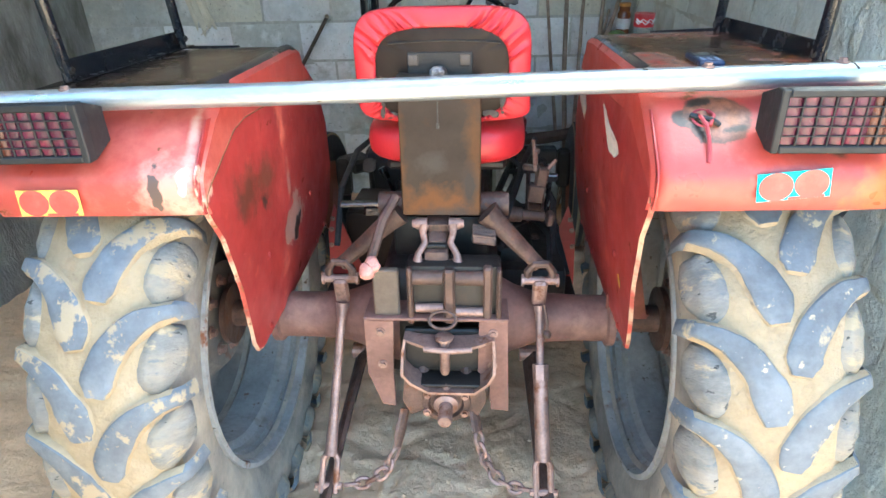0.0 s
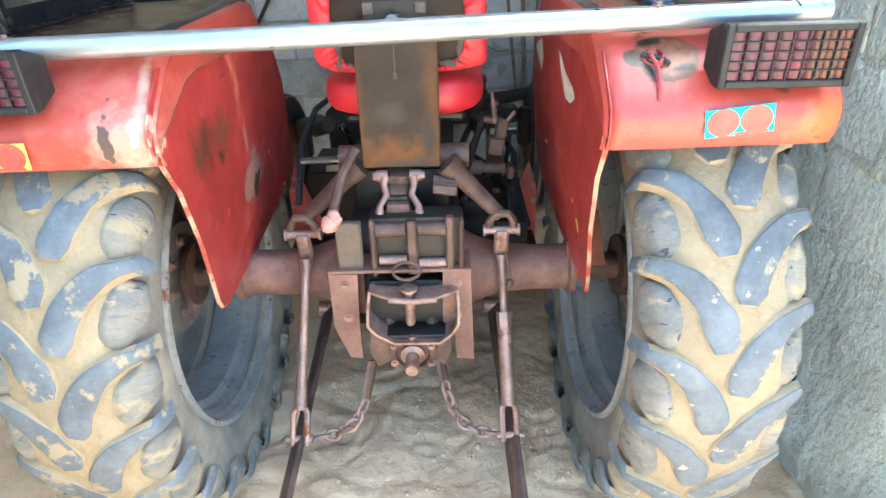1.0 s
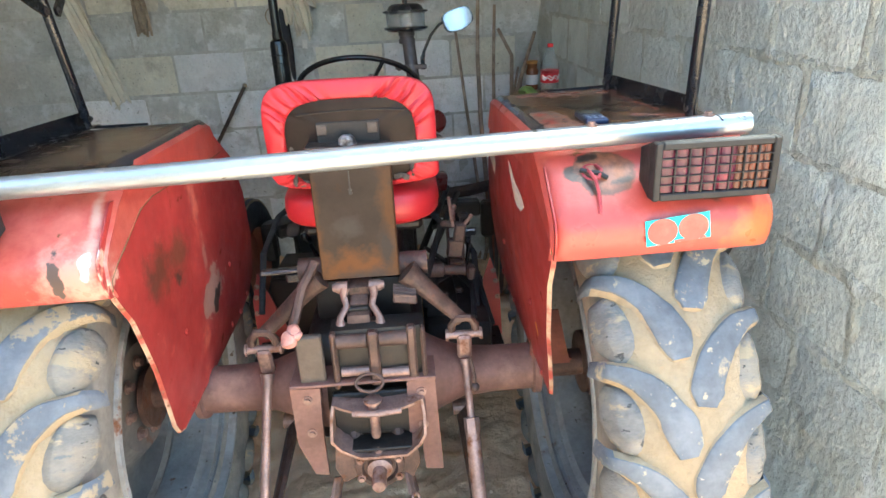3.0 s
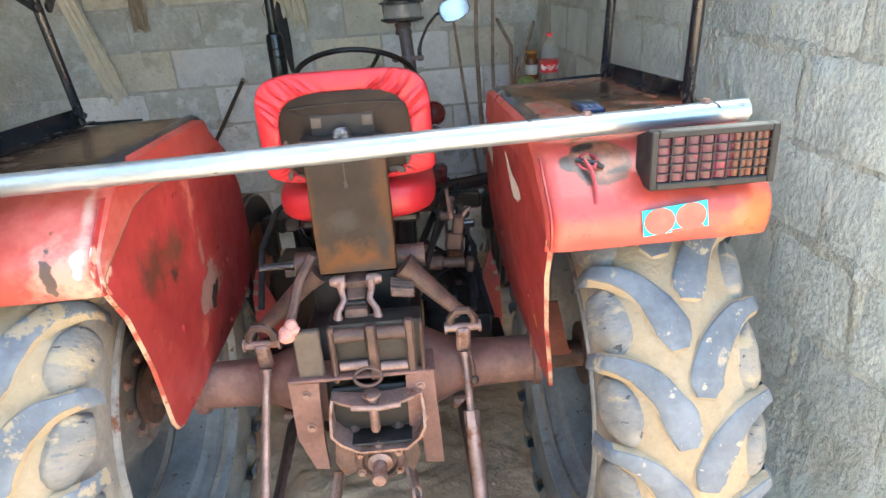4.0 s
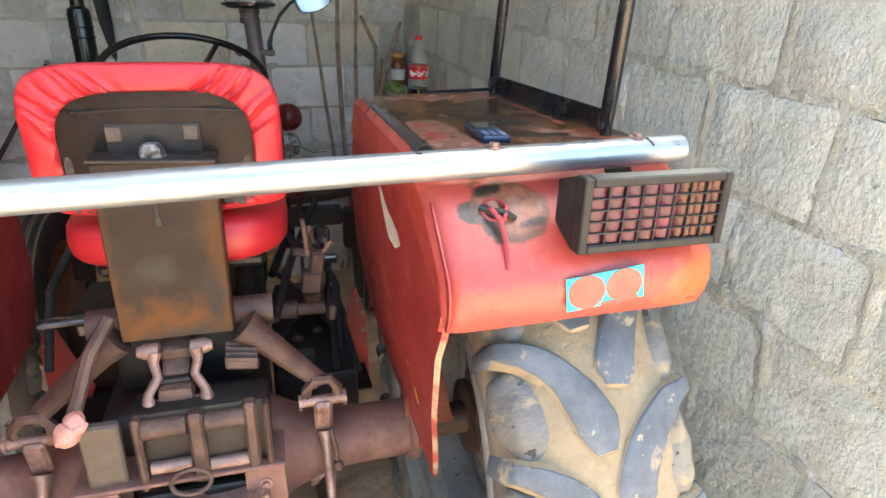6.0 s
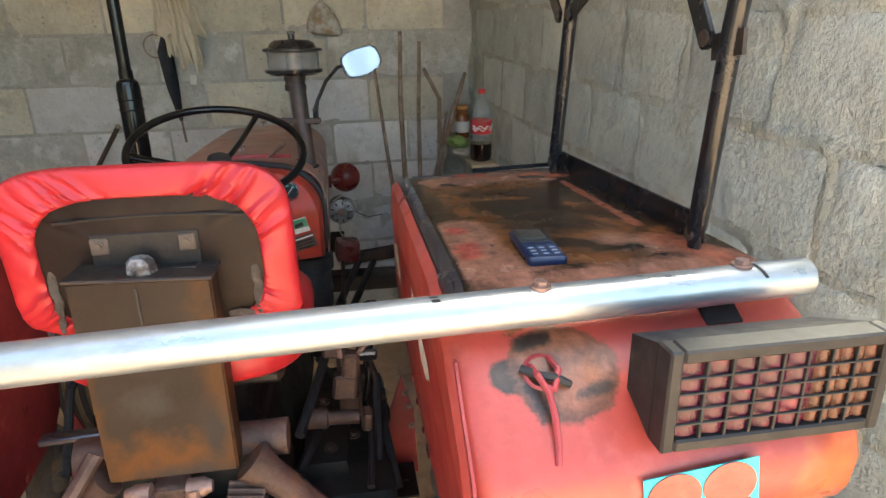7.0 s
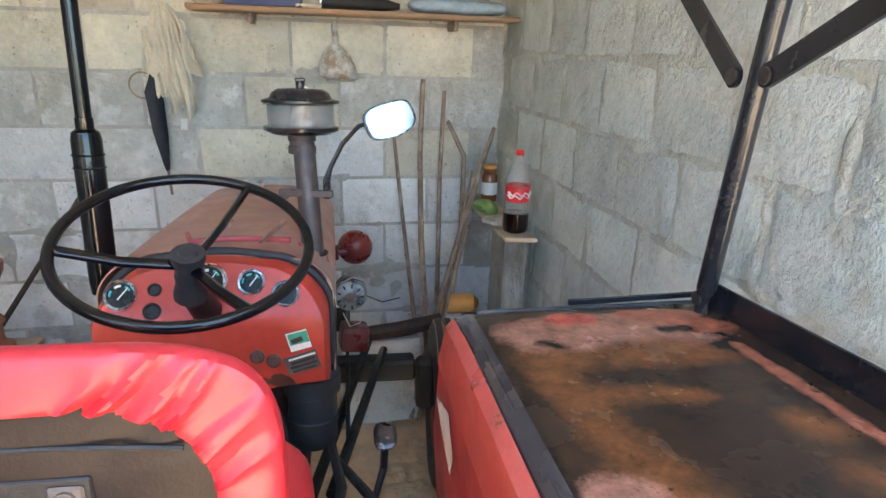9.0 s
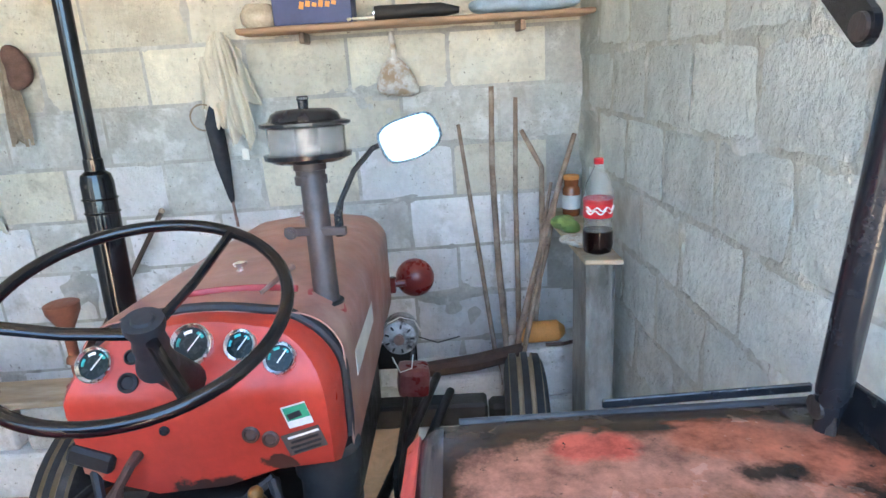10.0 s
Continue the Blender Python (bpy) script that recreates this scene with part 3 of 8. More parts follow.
def sweep(bm, pts, radius, seg=10, closed=False, flat=1.0):
    """A round bar along points; radius a number or one for each point; flat squeezes it along the second normal."""
    pts = [Vector(p) for p in pts]
    n = len(pts)
    rad = [radius] * n if isinstance(radius, (int, float)) else list(radius)
    up = None
    rings = []
    for i, p in enumerate(pts):
        if closed:
            d = (pts[(i + 1) % n] - pts[i - 1]).normalized()
        else:
            d = (pts[min(i + 1, n - 1)] - pts[max(i - 1, 0)]).normalized()
        if up is None:
            up = d.orthogonal().normalized()
        up = (up - d * up.dot(d)).normalized()
        side = d.cross(up)
        rings.append([bm.verts.new(p + rad[i] * (math.cos(k * math.tau / seg) * up + flat * math.sin(k * math.tau / seg) * side)) for k in range(seg)])
    for i in range(n if closed else n - 1):
        a, b = rings[i], rings[(i + 1) % n]
        for k in range(seg):
            bm.faces.new((a[k], a[(k + 1) % seg], b[(k + 1) % seg], b[k]))
    if not closed:
        bm.faces.new(rings[0][::-1])
        bm.faces.new(rings[-1])
    return bm


def lathe(bm, profile, m=None, seg=24, closed=False):
    """Turns (radius, height) about z, then moves it by m."""
    m = m or Matrix()
    rings = []
    for r, h in profile:
        if r < 1e-6:
            rings.append([bm.verts.new(m @ Vector((0, 0, h)))])
        else:
            rings.append([bm.verts.new(m @ Vector((r * math.cos(k * math.tau / seg), r * math.sin(k * math.tau / seg), h))) for k in range(seg)])
    n = len(rings)
    for i in range(n if closed else n - 1):
        a, b = rings[i], rings[(i + 1) % n]
        for k in range(seg):
            j = (k + 1) % seg
            if len(a) == 1 and len(b) == 1:
                continue
            if len(a) == 1:
                bm.faces.new((a[0], b[k], b[j]))
            elif len(b) == 1:
                bm.faces.new((a[k], a[j], b[0]))
            else:
                bm.faces.new((a[k], a[j], b[j], b[k]))
    return bm


def arc(c, r, a, b, n, plane="xz"):
    out = []
    for i in range(n + 1):
        t = radians(a + (b - a) * i / n)
        u, v = r * math.cos(t), r * math.sin(t)
        out.append({"xz": (c[0] + u, c[1], c[2] + v), "yz": (c[0], c[1] + u, c[2] + v), "xy": (c[0] + u, c[1] + v, c[2])}[plane])
    return out


ALONG_X = Matrix.Rotation(radians(90), 4, "Y")     # the lathe's z points along x
ALONG_Y = Matrix.Rotation(radians(-90), 4, "X")    # the lathe's z points along y


def disc(bm, c, r, thick, axis="y", seg=20):
    turn = {"x": ALONG_X, "y": ALONG_Y, "z": Matrix()}[axis]
    return lathe(bm, [(0, -thick / 2), (r, -thick / 2), (r, thick / 2), (0, thick / 2)], Matrix.Translation(c) @ turn, seg)


def ball(bm, c, r, seg=20, rings=12, squash=1.0):
    return lathe(bm, [(r * math.sin(math.pi * i / rings), -r * squash * math.cos(math.pi * i / rings)) for i in range(rings + 1)], Matrix.Translation(c), seg)


def bolt(bm, c, r=0.009, h=0.008, axis="y"):
    """A hexagon head with a washer."""
    disc(bm, c, r * 1.5, 0.003, axis, 14)
    off = {"x": (h / 2, 0, 0), "y": (0, -h / 2, 0), "z": (0, 0, h / 2)}[axis]
    disc(bm, Vector(c) + Vector(off), r, h, axis, 6)
    return bm


def sheet(bm, grid_pts, thick=0.003):
    """A plate through rows of points, with a thickness below it."""
    pts = [[Vector(p) for p in row] for row in grid_pts]
    m, n = len(pts), len(pts[0])
    top = [[bm.verts.new(p) for p in row] for row in pts]
    low = []
    for j in range(m):
        row = []
        for i in range(n):
            a = pts[min(j + 1, m - 1)][i] - pts[max(j - 1, 0)][i]
            b = pts[j][min(i + 1, n - 1)] - pts[j][max(i - 1, 0)]
            row.append(bm.verts.new(pts[j][i] - a.cross(b).normalized() * thick))
        low.append(row)
    for j in range(m - 1):
        for i in range(n - 1):
            bm.faces.new((top[j][i], top[j][i + 1], top[j + 1][i + 1], top[j + 1][i]))
            bm.faces.new((low[j][i], low[j + 1][i], low[j + 1][i + 1], low[j][i + 1]))
    rim = [(0, i) for i in range(n)] + [(j, n - 1) for j in range(1, m)] + [(m - 1, i) for i in range(n - 2, -1, -1)] + [(j, 0) for j in range(m - 2, 0, -1)]
    for k, (j, i) in enumerate(rim):
        q, p = rim[(k + 1) % len(rim)]
        bm.faces.new((top[j][i], low[j][i], low[q][p], top[q][p]))
    return bm
def dense(pts, step):
    out = []
    for i, p in enumerate(pts):
        q = pts[(i + 1) % len(pts)]
        k = max(1, int(math.hypot(q[0] - p[0], q[1] - p[1]) / step))
        out += [(p[0] + (q[0] - p[0]) * j / k, p[1] + (q[1] - p[1]) * j / k) for j in range(k)]
    return out


# ---- setting: shed of concrete blocks on an earth floor that falls towards the back wall ----
EAST, NORTH, WEST, ROOF = 1.12, 2.44, -2.1, 2.3
EAVES = 0.0    # the unseen roof ends here at the east wall and reaches further out to the west to shade the left; the front is open
FALL = math.tan(radians(3))


def ground_z(x, y):
    slope = -FALL * max(-3.2, min(2.8, y))
    inside = 1.0 if -3 < y < 2.6 and -2.8 < x < 1.4 else 0.4
    n = noise.noise((x * 2.1, y * 2.1, 3.0)) * 0.018 + noise.noise((x * 6, y * 6, 9.0)) * 0.018 - abs(noise.noise((x * 9, y * 7, 1.0))) * 0.020 - max(0.0, 0.16 - abs(noise.noise((x * 6, y * 8, 6.0)))) * 0.07 + noise.noise((x * 31, y * 31, 4.0)) * 0.007
    return slope + n * inside


def ticks(lo, hi, fine_lo, fine_hi, step):
    out = [fine_lo + step * i for i in range(int((fine_hi - fine_lo) / step) + 1)]
    far, gap = [], step
    v = out[-1]
    while v < hi:
        gap *= 1.7
        v += gap
        far.append(v)
    near, gap, v = [], step, out[0]
    while v > lo:
        gap *= 1.7
        v -= gap
        near.append(v)
    return near[::-1] + out + far


gx, gy = ticks(-400, 400, -1.0, 1.3, 0.014), ticks(-400, 400, -1.0, 2.5, 0.014)
verts = [(x, y, ground_z(x, y)) for y in gy for x in gx]
faces = [(j * len(gx) + i, j * len(gx) + i + 1, (j + 1) * len(gx) + i + 1, (j + 1) * len(gx) + i) for j in range(len(gy) - 1) for i in range(len(gx) - 1)]
me = bpy.data.meshes.new("ground")
me.from_pydata(verts, [], faces)
me.materials.append(M_FLOOR)
me.shade_smooth()
ground = tagged(new("ground", me), "trodden sandy earth floor with footprints and ridges", "ground", kind="structure")


def relief(name, us, vs, place, material, label):
    """A wall's rough face with a flat back, from a function of two lengths."""
    verts = [place(u, v) for v in vs for u in us]
    n = len(us)
    faces = [(j * n + i, j * n + i + 1, (j + 1) * n + i + 1, (j + 1) * n + i) for j in range(len(vs) - 1) for i in range(n - 1)]
    back = [place(u, v, True) for u, v in ((us[0], vs[0]), (us[-1], vs[0]), (us[-1], vs[-1]), (us[0], vs[-1]))]
    k = len(verts)
    verts += back
    faces.append((k, k + 3, k + 2, k + 1))
    faces.append(tuple([k, k + 1] + list(range(n - 1, -1, -1))))
    faces.append(tuple([k + 2, k + 3] + [(len(vs) - 1) * n + i for i in range(n)]))
    faces.append(tuple([k + 3, k] + [j * n for j in range(len(vs))]))
    faces.append(tuple([k + 1, k + 2] + [j * n + n - 1 for j in range(len(vs) - 1, -1, -1)]))
    mesh = bpy.data.meshes.new(name)
    mesh.from_pydata(verts, [], faces)
    mesh.materials.append(material)
    mesh.shade_smooth()
    mesh.set_sharp_from_angle(angle=radians(60))
    return tagged(new(name, mesh), label, "wall", kind="structure")


def steps(a, b, d):
    n = max(1, round((b - a) / d))
    return [a + (b - a) * i / n for i in range(n + 1)]


COURSE_N, COURSE_E, LEN_N, LEN_E = 0.227, 0.22, 0.406, 0.31


def north_face(x, z, back=False):
    if back:
        return (x, NORTH + 0.22, z)
    row = math.floor((z - 1.437) / COURSE_N)
    fz = (z - 1.437) / COURSE_N - row
    fx = (x - 0.168 - (LEN_N / 2 if row % 2 else 0)) / LEN_N
    fx -= math.floor(fx)
    wob = noise.noise((x * 9, z * 9, 3.0)) * 0.010
    dz, dx = min(fz, 1 - fz) * COURSE_N + wob, min(fx, 1 - fx) * LEN_N + wob
    ooze = max(0.0, 1 - dz / 0.034) * (0.25 + 1.5 * noise.noise((x * 4, 1, z * 5))) + max(0.0, 1 - dx / 0.026) * (0.1 + 1.5 * noise.noise((x * 6, 7, z * 5)))
    smear = max(0.0, noise.noise((x * 2.3, 5, z * 3.1)) - 0.34) * 0.030
    n = noise.noise((x * 4, 0, z * 6)) * 0.005 + noise.noise((x * 17, 4, z * 17)) * 0.004
    return (x, NORTH + 0.005 + n - 0.011 * max(0.0, min(1.2, ooze)) - smear, z)


def east_depth(y, z):
    """How far the rough east face stands out: mortar oozes at the joints, rubble bulges at the foot."""
    row = math.floor((z - 1.333) / COURSE_E)
    fz = (z - 1.333) / COURSE_E - row
    fy = (y - 1.07 - (0.5 * LEN_E if row % 2 else 0) + noise.noise((y, z, 8)) * 0.03) / LEN_E
    fy -= math.floor(fy)
    wob = noise.noise((y * 3, z * 3, 2.0))
    dz = min(fz, 1 - fz) * COURSE_E + wob * 0.012
    dy = min(fy, 1 - fy) * LEN_E + wob * 0.012
    ooze = max(0.0, 1 - dz / 0.03) * (0.35 + 1.3 * noise.noise((y * 5, z * 2, 5.0))) + max(0.0, 1 - dy / 0.032) * (0.3 + 1.5 * noise.noise((y * 4, z * 11, 6.0)))
    drip = max(0.0, noise.noise((y * 38, z * 5.0, 1.0)) - 0.15) * 0.016
    foot = max(0.0, min(1.0, (0.62 - z) / 0.5))
    lump = foot * foot * (0.045 + 0.05 * noise.noise((y * 2.6, z * 2.6, 7.0))) + foot * 0.02 * noise.noise((y * 6, z * 6, 3.0))
    rough = drip * 0.7 + noise.noise((y * 5.3, z * 6.1, 12)) * 0.003 + noise.noise((y * 13, z * 13, 2)) * 0.003 + noise.noise((y * 31, z * 23, 6)) * 0.004
    joint = max(min(1.0, foot * 3), min(1.0, max(0.0, 1.5 - min(dz, dy) / 0.025)))
    return (0.007 * ooze + rough) * joint - 0.012 * (1 - joint) + lump


def east_face(y, z, back=False):
    if back:
        return (EAST + 0.24, y, z)
    return (EAST - 0.0025 - east_depth(y, z), y, z)


wall_north = relief("wall_north", steps(WEST - 0.2, EAST + 0.24, 0.014), steps(-0.35, ROOF, 0.014), north_face, M_MORTAR, "grey mortar joints of the concrete block back wall")
wall_east = relief("wall_east", steps(-0.9, NORTH, 0.014) , steps(-0.35, 2.25, 0.014), east_face, M_MORTAR_E, "rough block wall with mortar oozing from its joints")
bm = B()
box(bm, (EAST + 0.12, (NORTH - 0.9) / 2, 2.28), (0.24, NORTH + 0.9, 0.06))
thing("wall_east_plain", bm, M_MORTAR, "plain grey rendered stretch of the block wall", "wall", kind="structure")
# West wall out of view, run far forward to cut light from the left.
bm = B()
box(bm, (WEST - 0.12, (NORTH - 3.4) / 2, 0.98), (0.24, NORTH + 3.4, 2.64))
# Unseen front return, added to keep light off the left tyre.
box(bm, (-1.30, -1.72, 0.98), (1.60, 0.24, 2.64))
thing("wall_west", bm, M_PILLAR, "plain grey shed wall, run on out of view to block light from the left", "wall", kind="structure")
# Roof stays out of view; its slanted edge is shaped to shade the left side.
bm = B()
rows = []
for i in range(90):
    x = WEST - 0.3 + (EAST - WEST + 0.6) * i / 89
    rows.append([(x, EAVES - 0.8 * (EAST - x) / (EAST - WEST), ROOF + 0.12 * math.sin(i * 1.4) * 0.2), (x, NORTH + 0.3, ROOF + 0.12 * math.sin(i * 1.4) * 0.2)])
sheet(bm, rows, 0.004)
thing("ceiling", bm, M_SHEET, "corrugated metal roof sheet over the shed, unseen, cut oblique to shade the left", "ceiling", kind="structure")
# ---- tractor: built level, x right, y ahead, its rear axle over (0, -0.05) ----
TRACTOR = pose(0.012, 0, 0, -3, 0, -3)
tractor = holder("tractor", "old red farm tractor with mud-caked rear tyres", "tractor", TRACTOR)
AX_Y, AX_Z = -0.05, 0.58


LUG_LINE = [(-0.159, 0.008, 0.010), (-0.147, 0.005, 0.013), (-0.124, -0.002, 0.016), (-0.099, -0.014, 0.020), (-0.074, -0.033, 0.0235), (-0.053, -0.059, 0.027), (-0.036, -0.089, 0.030), (-0.024, -0.117, 0.031), (-0.020, -0.138, 0.028), (-0.018, -0.151, 0.018)]


def lug_mesh(name, side, material, seed):
    """One tread bar of a rear tyre about the wheel's axle: from the shoulder inwards, then bending along the tread."""
    line = []
    for k in range(len(LUG_LINE) - 1):
        for q in (0.0, 0.5):
            p0, p1, p2, p3 = (LUG_LINE[max(0, min(len(LUG_LINE) - 1, k + o))] for o in (-1, 0, 1, 2))
            line.append(tuple(0.5 * (2 * b + (c - a) * q + (2 * a - 5 * b + 4 * c - d) * q * q + (3 * b - a - 3 * c + d) * q ** 3) for a, b, c, d in zip(p0, p1, p2, p3)))
    line.append(LUG_LINE[-1])
    bm = B()
    rings = []
    for i, (u, v, half) in enumerate(line):
        a, b = line[max(0, i - 1)], line[min(len(line) - 1, i + 1)]
        d = Vector((b[0] - a[0], b[1] - a[1])).normalized()
        across = Vector((-d.y, d.x))
        half *= 1 + 0.10 * noise.noise((i * 0.35, seed, 2.0))
        ring = []
        for w, drop in ((-1.0 - 0.007 / half, 0.020), (-1.0, 0.004), (-0.88, 0.001), (-0.45, 0.0), (0.0, 0.0), (0.45, 0.0), (0.88, 0.001), (1.0, 0.004), (1.0 + 0.007 / half, 0.020)):
            ragged = noise.noise((i * 0.6, w * 2 + seed, 3.0)) * (0.003 if abs(w) > 0.8 else 0.0)
            pu, pv = u + across.x * (w * half + ragged), v + across.y * (w * half + ragged)
            if i == len(line) - 1:
                pu, pv = pu + d.x * 0.004 * (1 - w * w * 0.3), pv + d.y * 0.004
            r = 0.612 - 0.020 * (min(0.16, abs(pu)) / 0.13) ** 3 - drop - (0.05 if i == 0 else 0.012 if i == 1 else 0.0) + noise.noise((i * 0.7, w * 2, seed)) * 0.0018
            ring.append(bm.verts.new((side * pu, -r * math.cos(pv / 0.61), r * math.sin(pv / 0.61))))
        rings.append(ring)
    tip = Vector((line[-1][0], line[-1][1] - 0.016))
    low = [bm.verts.new((side * (tip.x + 0.006 * (k - 4) / 4), -0.588 * math.cos(tip.y / 0.61), 0.588 * math.sin(tip.y / 0.61))) for k in range(9)]
    rings.append(low)
    for a, b in zip(rings, rings[1:]):
        for k in range(8):
            bm.faces.new((a[k], a[k + 1], b[k + 1], b[k]))
    bm.faces.new(rings[0])
    for k, f in enumerate(list(bm.faces)[:-1]):
        if k % 8 in (0, 7) and k > 15 or k >= 8 * (len(rings) - 2):
            f.material_index = 1
    me = shared_mesh(name, bm, material, 40)
    me.materials.append(M_MUD)
    return me


def shared_mesh(name, bm, material, sharp):
    bmesh.ops.recalc_face_normals(bm, faces=bm.faces)
    me = bpy.data.meshes.new(name)
    bm.to_mesh(me)
    bm.free()
    me.materials.append(material)
    me.shade_smooth()
    me.set_sharp_from_angle(angle=radians(sharp))
    return me


def shoulder_mesh(name, side, seed):
    """The rounded rubber block on the tyre's shoulder below a tread bar."""
    bm = B()
    rings = []
    for i in range(8):
        rho = 1 - i / 8
        ring = []
        for k in range(20):
            t = k * math.tau / 20
            q = rho * math.cos(t) * (1 + 0.22 * noise.noise((math.cos(t), math.sin(t), seed)))
            a = -0.146 + 0.112 * rho * (1 + 0.2 * noise.noise((math.cos(t) * 1.4, math.sin(t) * 1.4, seed + 5))) * math.copysign(abs(math.sin(t)) ** 0.8, math.sin(t)) + 0.03 * q
            u = 0.128 + 0.030 * q - 0.006 * q * q
            r = 0.562 - 0.046 * q - 0.012 * q * q
            lift = (0.014 * (1 - rho ** 2.6) + 0.001 if i else -0.02) + 0.004 * noise.noise((q * 3, a * 22, seed))
            u, r = u + 0.72 * lift, r + 0.66 * lift
            ring.append(bm.verts.new((-side * u, -r * math.cos(a), r * math.sin(a))))
        rings.append(ring)
    for a, b in zip(rings, rings[1:]):
        for k in range(20):
            bm.faces.new((a[k], a[(k + 1) % 20], b[(k + 1) % 20], b[k]))
    bm.faces.new(rings[-1])
    return shared_mesh(name, bm, M_PAD, 50)


LUGS = 22
for sign, muddy, phase, tyre_x in ((1, M_LUG, 0.047, 0.617), (-1, M_LUG_MUDDY, 0.155, 0.603)):
    hub = Matrix.Translation((sign * tyre_x, AX_Y, AX_Z)) @ ALONG_X
    bm = B()
    half = [(0.372, 0.095), (0.392, 0.112), (0.425, 0.128), (0.470, 0.134), (0.515, 0.134), (0.545, 0.127), (0.572, 0.116), (0.591, 0.092), (0.601, 0.05), (0.604, 0.0)]
    lathe(bm, [(r, -h) for r, h in half] + [(r, h) for r, h in half[-2::-1]], hub, 96)
    for v in bm.verts:
        off = v.co - Vector((sign * tyre_x, AX_Y, AX_Z))
        if math.hypot(off.y, off.z) > 0.56:
            v.co += Vector((0, off.y, off.z)) * 0.009 * noise.noise(v.co * 14)
    tyre = part("rear_tyre", bm, M_SIDE, tractor, "large rear tyre with dried tan mud between its bars", True)
    tyre.data.materials.append(M_MUD)
    for p in tyre.data.polygons:
        c = p.center - Vector((sign * tyre_x, AX_Y, AX_Z))
        if math.hypot(c.y, c.z) > 0.555:
            p.material_index = 1
    meshes = [[lug_mesh("tread_bar", s, muddy, q * 3.7 + s) for q in range(4)] for s in (1, -1)]
    pads = [[shoulder_mesh("shoulder_block", s, q * 2.3 + s) for q in range(3)] for s in (1, -1)]
    for i in range(LUGS):
        for k in (0, 1):
            pad = new("shoulder_block", pads[k][(i + k) % 3])
            pad.parent = tyre
            pad.matrix_basis = Matrix.Translation((sign * tyre_x, AX_Y, AX_Z)) @ Matrix.Rotation((i + 0.5 * k) * math.tau / LUGS + phase, 4, "X")
            lug = new("tread_bar", meshes[k][(i * 3 + k) % 4])
            lug.parent = tyre
            lug.matrix_basis = Matrix.Translation((sign * tyre_x, AX_Y, AX_Z)) @ Matrix.Rotation((i + 0.5 * k) * math.tau / LUGS + phase, 4, "X")
    bm = B()
    prof = [(0.405, -0.118), (0.404, -0.127), (0.392, -0.128), (0.386, -0.118), (0.381, -0.086), (0.366, -0.079), (0.361, -0.060), (0.342, -0.046), (0.338, 0.0), (0.342, 0.046), (0.361, 0.060), (0.366, 0.079), (0.381, 0.086), (0.386, 0.118), (0.392, 0.128), (0.404, 0.127), (0.405, 0.118),
            (0.396, 0.112), (0.389, 0.085), (0.374, 0.070), (0.350, 0.045), (0.346, 0.0), (0.350, -0.045), (0.374, -0.070), (0.389, -0.085), (0.396, -0.112)]
    lathe(bm, prof, hub, 56, closed=True)
    rim = part("rear_rim", bm, M_RIM, tractor, "grey steel wheel rim with rust", True)
    bm = B()
    o = sign
    lathe(bm, [(0.340, 0.078 * o), (0.315, 0.098 * o), (0.27, 0.100 * o), (0.20, 0.075 * o), (0.14, 0.012 * o), (0.0, 0.006 * o), (0.0, -0.004 * o), (0.145, 0.002 * o), (0.205, 0.065 * o), (0.27, 0.090 * o), (0.31, 0.088 * o), (0.340, 0.068 * o)], hub, 48)
    part("wheel_disc", bm, M_DISC, rim, "dusty brown-grey wheel disc", True)
    for k in range(8):
        a = k * math.tau / 8
        bm = B()
        bolt(bm, (0, 0, 0), 0.012, 0.014, "x")
        nut = part("wheel_nut", bm, M_STEEL, rim)
        nut.matrix_basis = Matrix.Translation((sign * (tyre_x - 0.002), AX_Y + 0.10 * math.cos(a), AX_Z + 0.10 * math.sin(a))) @ (Matrix.Rotation(math.pi, 4, "Z") if sign > 0 else Matrix())
    # axle: trumpet housing, flange and shaft
    bm = B()
    lathe(bm, [(0.125, 0.10), (0.118, 0.14), (0.09, 0.19), (0.068, 0.25), (0.062, 0.34), (0.062, 0.43), (0.074, 0.435), (0.074, 0.452), (0.0, 0.452)], Matrix.Translation((0, AX_Y, AX_Z)) @ (ALONG_X if sign > 0 else ALONG_X @ Matrix.Rotation(math.pi, 4, "X")), 28)
    part("axle_housing", bm, M_AXLE, tractor, "brown cast axle housing", True)
    bm = B()
    lathe(bm, [(0.036, 0.45), (0.036, 0.57), (0.085, 0.571), (0.085, 0.585), (0.0, 0.585)], Matrix.Translation((0, AX_Y, AX_Z)) @ (ALONG_X if sign > 0 else ALONG_X @ Matrix.Rotation(math.pi, 4, "X")), 24)
    part("axle_shaft", bm, M_CAST, tractor, "", True)

# fenders: mirrored left and right
REAR = [(-0.325, 1.264), (-0.352, 1.254), (-0.382, 1.237), (-0.412, 1.222), (-0.446, 1.194), (-0.478, 1.168), (-0.500, 1.148), (-0.508, 1.125), (-0.504, 1.095), (-0.494, 1.074)]
SKIRT = [(0.25, 1.235), (0.33, 1.14), (0.40, 1.01), (0.435, 0.86), (0.43, 0.74), (0.38, 0.68), (0.25, 0.655), (0.0, 0.642), (-0.27, 0.636), (-0.295, 0.645), (-0.320, 0.68), (-0.348, 0.76), (-0.380, 0.86), (-0.436, 1.0), (-0.474, 1.058), (-0.485, 1.08)]
FLANGE = [(0.249, 1.232), (0.235, 1.249), (0.15, 1.256), (0.0, 1.256), (-0.15, 1.256), (-0.27, 1.256), (-0.335, 1.244), (-0.392, 1.212), (-0.428, 1.184), (-0.460, 1.160), (-0.483, 1.136), (-0.490, 1.098)]
